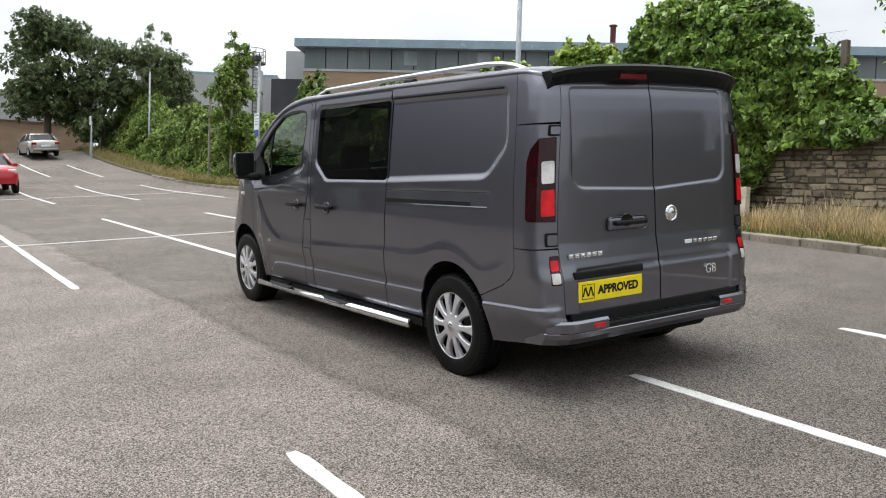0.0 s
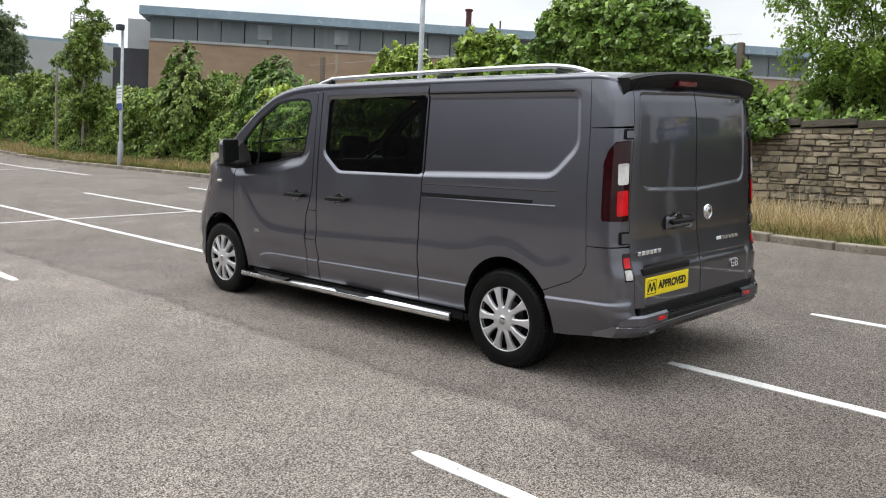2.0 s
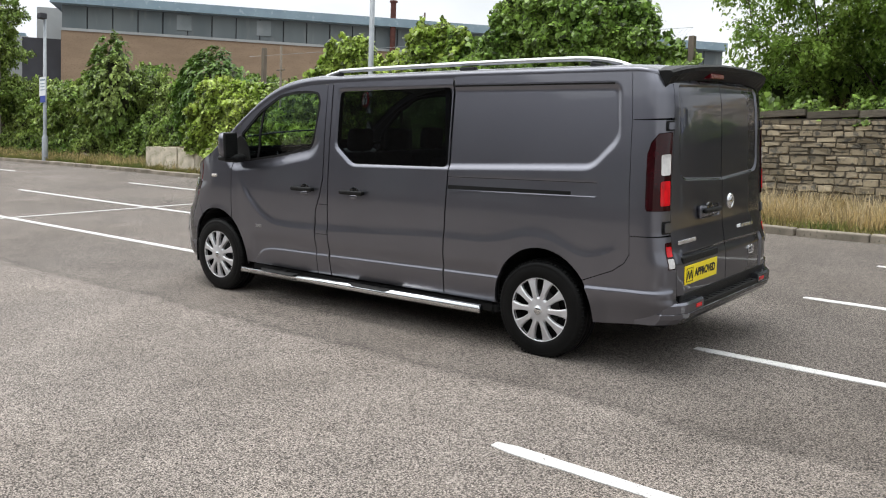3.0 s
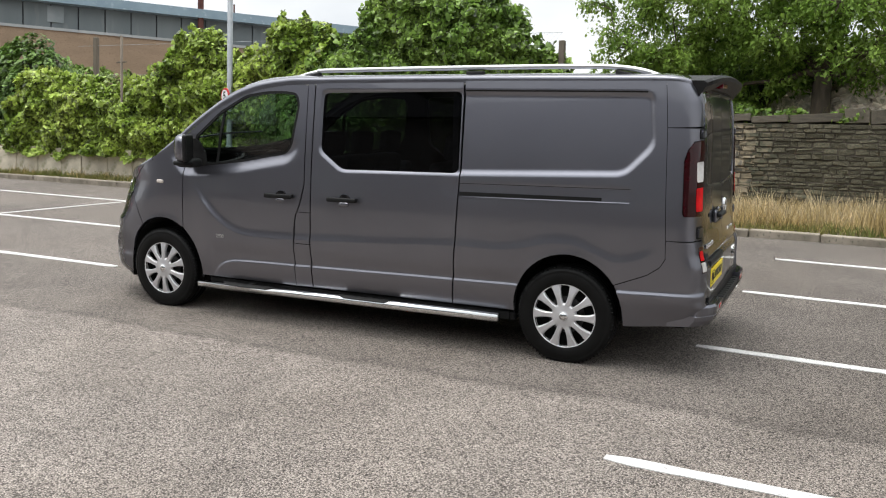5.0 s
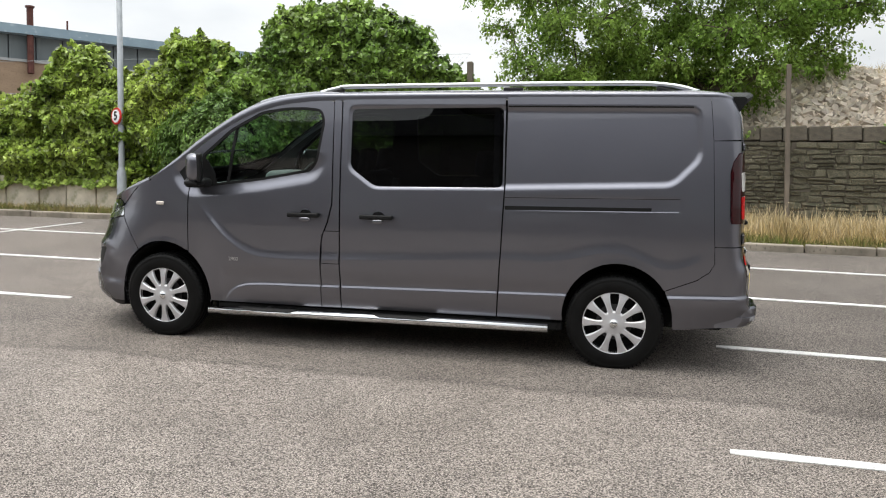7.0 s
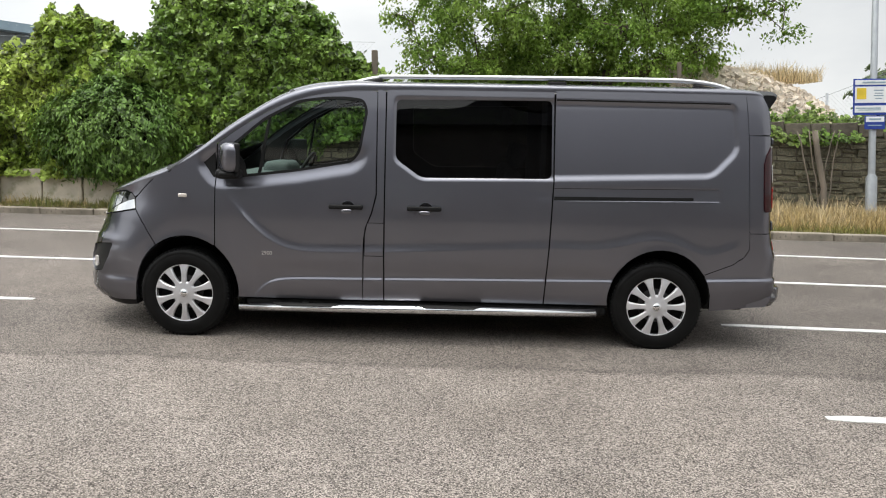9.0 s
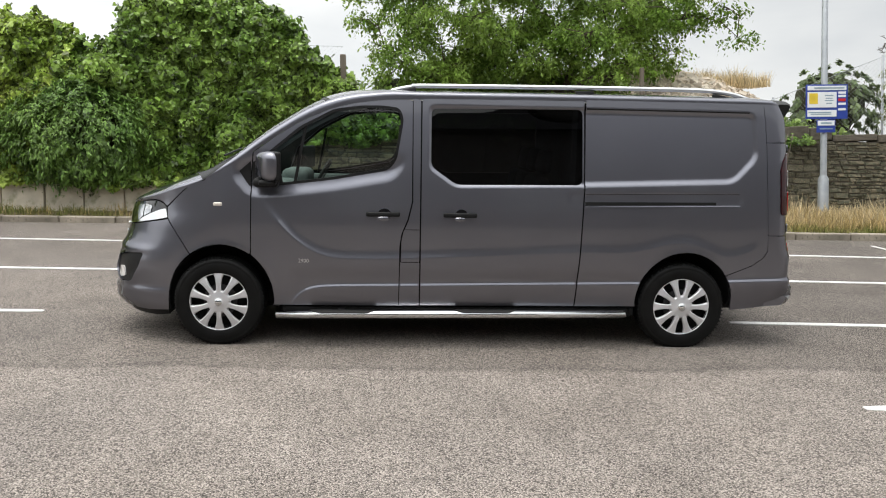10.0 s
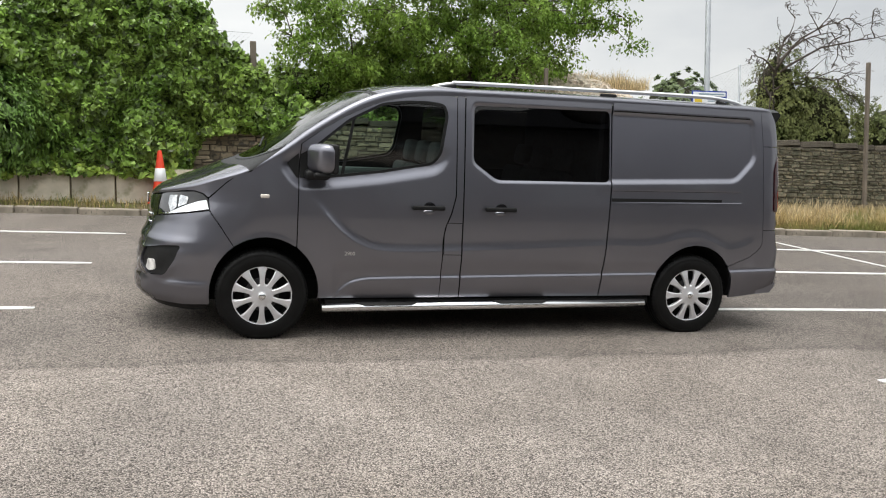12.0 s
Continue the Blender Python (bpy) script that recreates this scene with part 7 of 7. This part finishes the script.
def wheel_parts(wheel):
    """Built with its outer face towards +z."""
    bm = bmesh.new()
    lathe(bm, [(0.205, -0.005), (0.215, 0.006), (0.232, 0.012), (0.262, 0.016), (0.290, 0.012), (0.296, 0.010), (0.300, 0.012), (0.318, 0.002), (0.330, -0.016), (0.3345, -0.03), (0.3355, -0.06), (0.331, -0.062), (0.331, -0.070), (0.3355, -0.072),
               (0.336, -0.105), (0.331, -0.107), (0.331, -0.115), (0.336, -0.117), (0.3355, -0.15), (0.331, -0.152), (0.331, -0.16), (0.3345, -0.162), (0.330, -0.19), (0.30, -0.215), (0.21, -0.21)], 64)
    for k in range(72):
        a = 2 * math.pi * k / 72
        box(bm, 0.318, -0.0035, -0.035, 0.3345, 0.0035, -0.004, m=pose(0, 0, 0, 0, 0, math.degrees(a)) @ pose(0, 0, 0, 0, 0, 0))
    part("tyre", bm, M_TYRE, wheel, smooth=True)
    # black disc in place of the shade behind the spokes
    bm = bmesh.new()
    lathe(bm, [(0.0, -0.07), (0.20, -0.07), (0.208, -0.02)], 40)
    part("brake_shadow", bm, M_SHELL, wheel)
    bm = bmesh.new()
    lathe(bm, [(0.055, -0.050), (0.125, -0.050), (0.125, -0.056)], 40)
    part("brake_disc", bm, M_BRAKE, wheel)
    cover = part("wheel_trim", lathe(bmesh.new(), [(0.207, -0.020), (0.209, 0.002), (0.213, 0.007), (0.218, 0.006), (0.222, 0.001), (0.223, -0.01)], 64), M_WHEEL, wheel, "silver ten-spoke wheel trim", smooth=True)
    bm = bmesh.new()
    lathe(bm, [(0.0, 0.024), (0.028, 0.023), (0.031, 0.018), (0.040, 0.019), (0.046, 0.017), (0.072, 0.017), (0.086, 0.013), (0.088, -0.008)], 40)
    part("hub", bm, M_WHEEL, cover, smooth=True)
    bm = bmesh.new()
    lathe(bm, [(0.0, 0.028), (0.022, 0.027), (0.026, 0.023)], 24)
    part("badge", bm, M_CHROME, cover, smooth=True)
    bm = bmesh.new()
    # one spoke: narrow at the hub, wide at the rim, crowned across
    rows = ((0.074, 0.0205, 0.0165), (0.095, 0.0180, 0.017), (0.125, 0.0180, 0.017), (0.150, 0.0205, 0.015), (0.180, 0.0260, 0.011), (0.200, 0.0330, 0.007), (0.213, 0.0420, 0.004))
    grid = []
    for r, hw, h in rows:
        grid.append([bm.verts.new((r, hw * s, h - (0.006 if abs(s) > 0.9 else 0.0))) for s in (-1, -0.7, 0, 0.7, 1)] )
    low = [[bm.verts.new((r, hw * s, h - 0.026)) for s in (-1, 1)] for r, hw, h in rows]
    for i in range(len(rows) - 1):
        for j in range(4):
            bm.faces.new((grid[i][j], grid[i + 1][j], grid[i + 1][j + 1], grid[i][j + 1]))
        bm.faces.new((low[i][0], low[i + 1][0], grid[i + 1][0], grid[i][0]))
        bm.faces.new((grid[i][4], grid[i + 1][4], low[i + 1][1], low[i][1]))
    first = part("spoke", bm, M_WHEEL, cover)
    for k in range(1, 10):
        ob = new("spoke", first.data)
        ob.parent = cover
        ob.matrix_basis = pose(0, 0, 0, 0, 0, 36 * k)


WHEELS = []
for cx, side, spin in ((0.0, -1, 18), (3.498, -1, 0), (0.0, 1, 9), (3.498, 1, 27)):
    w = make_wheel(cx, side)
    w.matrix_basis = w.matrix_basis @ pose(0, 0, 0, 0, 0, spin)
    if WHEELS:
        made = {WHEELS[0]: w}
        for o in WHEELS[0].children_recursive:
            k = o.copy()
            scene.collection.objects.link(k)
            k.parent = made[o.parent]
            k.matrix_parent_inverse = o.matrix_parent_inverse
            made[o] = k
    else:
        wheel_parts(w)
    WHEELS.append(w)


# ---- outside fittings
def door_handle(x, z, parent_name):
    bm = bmesh.new()
    for k in range(1):
        lathe(bm, [(0.0, 0.002), (0.048, 0.0), (0.05, -0.01)], 24, pose(x + 0.02, -0.972, z + 0.0, 90, 0, 0) @ Matrix.Diagonal((1, 0.85, 1, 1)))
    cup = part("handle_cup", bm, M_GLOSSBLACK, van)
    bm = bmesh.new()
    box(bm, x - 0.115, -1.012, z - 0.018, x + 0.135, -0.988, z + 0.016, 0.010, 3)
    box(bm, x - 0.11, -0.995, z - 0.012, x - 0.075, -0.955, z + 0.012, 0.006, 2)
    box(bm, x + 0.085, -0.995, z - 0.014, x + 0.13, -0.955, z + 0.014, 0.006, 2)
    part("door_handle", bm, M_BLACKTRIM, van, "black pull handle", smooth=True)
    bm = bmesh.new()
    lathe(bm, [(0.0, 0.0), (0.04, -0.002), (0.044, -0.008)], 20, pose(x + 0.012, -0.978, z - 0.034, 78, 0, 0) @ Matrix.Diagonal((1, 0.45, 1, 1)))
    part("handle_lip", bm, M_PAINT, van, smooth=True)


door_handle(1.205, 1.004, "front_door")
door_handle(1.775, 1.004, "sliding_door")

bm = bmesh.new()
box(bm, -0.024, -0.978, 1.044, 0.040, -0.958, 1.072, 0.008, 3)
part("side_repeater", bm, M_AMBER, van, "small pale side indicator", smooth=True)

for s in (-1, 1):
    # door mirror
    bm = bmesh.new()
    box(bm, 0.275, -1.208, 1.240, 0.400, -0.995, 1.452, 0.058, 6)
    for v in bm.verts:
        v.co.x += 0.5 * (-v.co.y - 1.0)
        if s > 0:
            v.co.y = -v.co.y
    if s > 0:
        bmesh.ops.reverse_faces(bm, faces=bm.faces)
    dm = part("door_mirror", bm, M_PAINT, van, "grey and black door mirror", smooth=True)
    bm = bmesh.new()
    y0, y1 = sorted((s * 0.945, s * 1.08))
    box(bm, 0.28, y0, 1.19, 0.46, y1, 1.262, 0.03, 3)
    y0, y1 = sorted((s * 1.0, s * 1.17))
    box(bm, 0.335, y0, 1.21, 0.455, y1, 1.250, 0.018, 3)
    part("mirror_arm", bm, M_BLACKTRIM, dm, smooth=True)
    bm = bmesh.new()
    y0, y1 = sorted((s * 1.0, s * 1.198))
    box(bm, 0.365, y0 - 0.008, 1.242, 0.405, y1 + 0.008, 1.452, 0.018, 3)
    for v in bm.verts:
        v.co.x += 0.5 * (abs(v.co.y) - 1.0)
    part("mirror_back", bm, M_BLACKTRIM, dm)
    # roof rail
    bm = bmesh.new()
    y = s * 0.735
    tube(bm, bow([(1.20, y, 1.885), (1.30, y, 1.918), (1.42, y, 1.942), (1.55, y, 1.952), (2.7, y, 1.962), (3.5, y, 1.963), (3.72, y, 1.956), (3.88, y, 1.935), (4.0, y, 1.900)], 4), 0.017, 10)
    rail = part("roof_rail", bm, M_SILVERRAIL, van, "silver roof rail on black feet", smooth=True)
    for x0, x1 in ((1.23, 1.45), (2.66, 2.80), (3.72, 3.95)):
        bm = bmesh.new()
        box(bm, x0, y - 0.022, 1.865, x1, y + 0.022, 1.940, 0.012, 2)
        for v in bm.verts:
            if v.co.z > 1.905:
                f = (v.co.x - x0) / (x1 - x0)
                v.co.z -= 0.045 * (max(0, 1 - 2.0 * f) if x0 < 2 else max(0, 2.0 * f - 1) if x0 > 3 else 0)
        part("rail_foot", bm, M_BLACKTRIM, rail, smooth=True)
    # side step
    bm = bmesh.new()
    y = s * 1.0
    tube(bm, [(0.43, y, 0.245), (1.7, y, 0.258), (3.05, y, 0.268)], 0.031, 20)
    stp = part("side_step", bm, M_CHROME, van, "polished tubular side step with black treads", smooth=True)
    for x0, x1 in ((0.68, 1.16), (1.76, 2.22)):
        bm = bmesh.new()
        n = 16
        zc = 0.247 + 0.0088 * ((x0 + x1) / 2 - 0.43)
        rows = []
        for i in range(n + 1):
            x = x0 + (x1 - x0) * i / n
            e_ = min(1.0, min(i, n - i) / 2.0)
            rows.append([bm.verts.new((x, y + 0.036 * math.sin(math.radians(a)) * s * -1 * -1, zc + 0.0355 * math.cos(math.radians(a)) * 1.0)) for a in np.linspace(-100, 20 + 45 * e_, 14)])
        m_ = min(len(r) for r in rows)
        for r0, r1 in zip(rows, rows[1:]):
            for a, b in zip(range(m_ - 1), range(1, m_)):
                bm.faces.new((r0[a], r1[a], r1[b], r0[b]))
        part("tread_pad", bm, M_BLACKTRIM, stp, smooth=True)
        bm = bmesh.new()
        y0, y1 = sorted((s * 0.90, s * 0.99))
        box(bm, x0 + 0.2, y0, 0.255, x0 + 0.25, y1, 0.28, 0.004)
        part("bracket", bm, M_BLACKTRIM, stp)

# rail slot: black track in the channel
sheet("slide_track", [(2.722, 1.085), (3.72, 1.101), (3.72, 1.123), (2.722, 1.112)], M_SHELL, van, off=0.003, flange=0.004, step=0.03)
sheet("track_lip", [(2.722, 1.078), (3.90, 1.096), (3.90, 1.102), (2.722, 1.084)], M_PAINT, van, off=0.010, flange=0.010, step=0.03)
sheet("strip_seam", [(2.722, 1.168), (3.90, 1.183), (3.90, 1.1865), (2.722, 1.1715)], M_SHELL, van, off=0.0015, flange=0.003, step=0.03)
# black strip drawn as the shade under the recess's top edge
for mirror in (False, True):
    sheet("gutter_seal", [(2.722, 1.796), (3.965, 1.791), (3.965, 1.800), (2.722, 1.806)], M_SHELL, van, off=0.0015, flange=0.004, step=0.03, mirror=mirror)

# ---- tail fittings
bm = bmesh.new()
pts = []
for k in range(25):
    y = -0.80 + 1.60 * k / 24
    f = 1 - (abs(y) / 0.802) ** 8
    z = 1.884 + 0.038 * (1 - (y / 0.80) ** 2) - 0.020 * (1 - f)
    pts.append([(4.06, y, z + 0.004), (4.285 + 0.06 * f, y, z + 0.002), (4.305 + 0.06 * f, y, z - 0.012), (4.300 + 0.06 * f, y, z - 0.036), (4.26, y, z - 0.100), (4.0, y, z - 0.08)])
rows = [[bm.verts.new(p) for p in r] for r in pts]
for r0, r1 in zip(rows, rows[1:]):
    for j in range(6):
        bm.faces.new((r0[j], r1[j], r1[(j + 1) % 6], r0[(j + 1) % 6]))
bm.faces.new(rows[0][::-1])
bm.faces.new(rows[-1])
sp = part("roof_spoiler", bm, M_BLACKTRIM, van, "black rear roof spoiler")
bm = bmesh.new()
box(bm, 4.28, -0.30, 1.832, 4.338, -0.075, 1.868, 0.008, 2)
part("high_brake_lamp", bm, M_REDGLASS, van)

bm = bmesh.new()
box(bm, 4.345, -0.415, 0.945, 4.362, -0.10, 1.03, 0.02, 3)
part("handle_plate", bm, M_PAINT, van, smooth=True)
bm = bmesh.new()
box(bm, 4.36, -0.385, 0.978, 4.392, -0.115, 1.008, 0.012, 3)
part("tail_door_handle", bm, M_BLACKTRIM, van, "black rear door handle", smooth=True)
bm = bmesh.new()
lathe(bm, [(0, 0.0), (0.05, -0.003), (0.055, -0.012)], 24, pose(4.366, -0.27, 1.005, 0, 90, 0) @ Matrix.Diagonal((0.75, 1, 1, 1)))
part("handle_cup", bm, M_GLOSSBLACK, van)

bm = bmesh.new()
lathe(bm, [(0.0, 0.012), (0.030, 0.012), (0.034, 0.007), (0.038, 0.007), (0.041, 0.013), (0.048, 0.013), (0.053, 0.0)], 32, pose(4.337, 0.145, 1.02, 0, 90, 0))
emblem = part("round_badge", bm, M_CHROME, van, "round chrome badge", smooth=True)

# number plate: yellow dealer plate
bm = bmesh.new()
box(bm, 4.384, -0.69, 0.557, 4.392, -0.17, 0.677, 0.004, 2)
np_ = part("licence_plate", bm, M_PLATE, van, "yellow dealer plate")
bm = bmesh.new()
box(bm, 4.366, -0.72, 0.692, 4.390, -0.155, 0.738, 0.009, 2)
part("plate_lamp_housing", bm, M_BLACKTRIM, van)
bm = bmesh.new()
for y0, y1, z0, z1 in ((-0.665, -0.568, 0.574, 0.577), (-0.665, -0.568, 0.657, 0.660), (-0.665, -0.662, 0.574, 0.660), (-0.571, -0.568, 0.574, 0.660)):
    box(bm, 4.391, y0, z0, 4.394, y1, z1)
for yc in (-0.638, -0.596):
    for sgn in (-1, 1):
        box(bm, 4.391, -0.005, -0.028, 4.394, 0.005, 0.028, m=Matrix.Translation((0, yc + sgn * 0.010, 0.617)) @ pose(0, 0, 0, sgn * 19, 0, 0))
part("emblem_box", bm, M_BLACK, np_)
t = lettering("lettering", "APPROVED", 0.068, pose(4.3925, -0.372, 0.617, 90, 0, 90) @ Matrix.Diagonal((0.98, 1, 1, 1)), M_BLACK, np_, 0.001, 0.003)

bm = bmesh.new()
box(bm, 4.372, -0.60, 0.545, 4.384, -0.24, 0.585, 0.004, 2, pose(0, 0, 0, -1.6, 0, 0) @ pose(0, 0, -0.012))
part("lower_plate", bm, M_PLATE, np_)

# chrome marks for the badges, no letters
bm = bmesh.new()
for k in range(6):
    y = -0.735 + 0.046 * k
    box(bm, 4.352, y, 0.812, 4.362, y + 0.036, 0.840, 0.004, 2)
    box(bm, 4.354, y + 0.008, 0.819, 4.3635, y + 0.028, 0.833, 0.003)
part("name_badge", bm, M_CHROME, van)
bm = bmesh.new()
for k in range(5):
    y = 0.34 + 0.048 * k
    box(bm, 4.351, y, 0.818, 4.36, y + 0.034, 0.842, 0.002)
part("trim_badge", bm, M_CHROME, van)
bm = bmesh.new()
box(bm, 4.351, 0.255, 0.808, 4.358, 0.325, 0.845, 0.003)
part("sticker", bm, M_WHITE, van)
lettering("country_badge", "GB", 0.085, pose(4.388, 0.47, 0.645, 90, 0, 90), M_CHROME, van, 0.004, 0.001)
lettering("side_badge", "2900", 0.040, pose(0.63, -0.980, 0.648, 90, 0, 0), M_SILVERRAIL, van, 0.003, 0.0)

# bumper step, corner caps and reflectors
bm = bmesh.new()
box(bm, 4.28, -0.60, 0.39, 4.440, 0.60, 0.432, 0.01, 2)
for k in range(15):
    box(bm, 4.385, -0.55 + 0.075 * k, 0.431, 4.432, -0.505 + 0.075 * k, 0.4355)
part("bumper_step", bm, M_BLACKTRIM, van)
bm = bmesh.new()
box(bm, 4.26, -0.74, 0.42, 4.392, 0.74, 0.505, 0.01, 2)
part("step_riser", bm, M_BLACKTRIM, van)
bm = bmesh.new()
rows = []
for k in range(31):
    y = -0.90 + 0.06 * k
    back = 0.075 * max(0.0, (abs(y) - 0.72) / 0.15) ** 2
    rows.append([bm.verts.new((x - back, y, z)) for x, z in ((4.27, 0.402), (4.436, 0.402), (4.445, 0.395), (4.438, 0.366), (4.408, 0.330), (4.27, 0.318))])
for r0, r1 in zip(rows, rows[1:]):
    for j in range(6):
        bm.faces.new((r0[j], r0[(j + 1) % 6], r1[(j + 1) % 6], r1[j]))
bm.faces.new(rows[0][::-1])
bm.faces.new(rows[-1])
bmesh.ops.recalc_face_normals(bm, faces=bm.faces)
part("bumper_bar", bm, M_PAINT, van)
for s in (-1, 1):
    bm = bmesh.new()
    y0, y1 = sorted((s * 0.50, s * 0.89))
    rows = []
    for k in range(14):
        y = y0 + (y1 - y0) * k / 13
        back = 0.075 * max(0.0, (abs(y) - 0.72) / 0.15) ** 2
        rows.append([bm.verts.new((x - back, y, z)) for x, z in ((4.27, 0.402), (4.444, 0.402), (4.445, 0.452), (4.432, 0.466), (4.27, 0.470))])
    for r0, r1 in zip(rows, rows[1:]):
        for j in range(5):
            bm.faces.new((r0[j], r0[(j + 1) % 5], r1[(j + 1) % 5], r1[j]))
    bm.faces.new(rows[0][::-1])
    bm.faces.new(rows[-1])
    bmesh.ops.recalc_face_normals(bm, faces=bm.faces)
    part("bumper_corner", bm, M_PAINT, van)
    bm = bmesh.new()
    y0, y1 = sorted((s * 0.505, s * 0.62))
    box(bm, 4.428, y0 + 0.02 * (s > 0), 0.412, 4.4468, y1 - 0.02 * (s < 0), 0.440, 0.005, 2)
    part("reflector", bm, M_REDBRIGHT, van)


# ---- cabin
def seat(x, y, w=0.46):
    s = new("seat")
    s.parent = van
    s.matrix_basis = pose(x, y, 0.62)
    bm = bmesh.new()
    box(bm, -0.26, -w / 2, 0.0, 0.26, w / 2, 0.16, 0.05, 3)
    part("cushion", bm, M_CABIN, s, smooth=True)
    bm = bmesh.new()
    box(bm, 0.19, -w / 2, 0.12, 0.33, w / 2, 0.72, 0.05, 3, pose(0.0, 0, 0.0, 0, 10, 0))
    part("backrest", bm, M_CABIN, s, smooth=True)
    bm = bmesh.new()
    box(bm, 0.24, -0.13, 0.74, 0.34, 0.13, 0.93, 0.04, 3, pose(0, 0, 0, 0, 10, 0))
    part("headrest", bm, M_CABIN, s, smooth=True)


for x, y in ((0.95, 0.47), (0.95, -0.47), (0.95, -0.02), (2.05, -0.5), (2.05, 0.0), (2.05, 0.5)):
    seat(x, y)
bm = bmesh.new()
box(bm, 0.08, -0.86, 0.75, 0.46, 0.86, 1.19, 0.07, 4)
box(bm, 0.30, 0.22, 1.10, 0.55, 0.66, 1.27, 0.06, 3)
part("dashboard", bm, M_DASH, van, smooth=True)
bm = bmesh.new()
ring = [pose(0.62, 0.45, 1.17, 0, -62, 0) @ Vector((0.19 * math.cos(t), 0.19 * math.sin(t), 0)) for t in [k * math.pi / 14 for k in range(29)]]
tube(bm, ring, 0.016, 8, cap=False)
for t in (0.3, math.pi - 0.3, -math.pi / 2):
    tube(bm, [pose(0.62, 0.45, 1.17, 0, -62, 0) @ Vector((r * math.cos(t), r * math.sin(t), -0.01)) for r in (0.03, 0.185)], 0.014, 6)
lathe(bm, [(0.0, 0.01), (0.06, 0.005), (0.07, -0.02)], 16, pose(0.62, 0.45, 1.17, 0, -62, 0))
part("steering_wheel", bm, M_BLACKTRIM, van, smooth=True)
bm = bmesh.new()
box(bm, -0.05, -0.57, 0.42, 4.2, 0.57, 0.50)
box(bm, 0.47, -0.85, 0.424, 3.06, 0.85, 0.496)
part("cabin_floor", bm, M_CABIN, van)
bm = bmesh.new()
box(bm, 2.62, -0.86, 0.45, 2.66, 0.86, 1.86)
part("bulkhead", bm, M_CABIN, van)
for s in (-1, 1):
    bm = bmesh.new()
    y0, y1 = sorted((s * 0.80, s * 0.88))
    box(bm, 0.47, y0, 0.5, 1.40, y1, 1.20, 0.03, 2)
    part("door_card", bm, M_DASH, van)
bm = bmesh.new()
tube(bm, bow([(-0.02, -0.55, 1.40), (0.02, -0.1, 1.44), (0.05, 0.35, 1.45)], 4), 0.008, 6)
part("wiper", bm, M_BLACKTRIM, van)
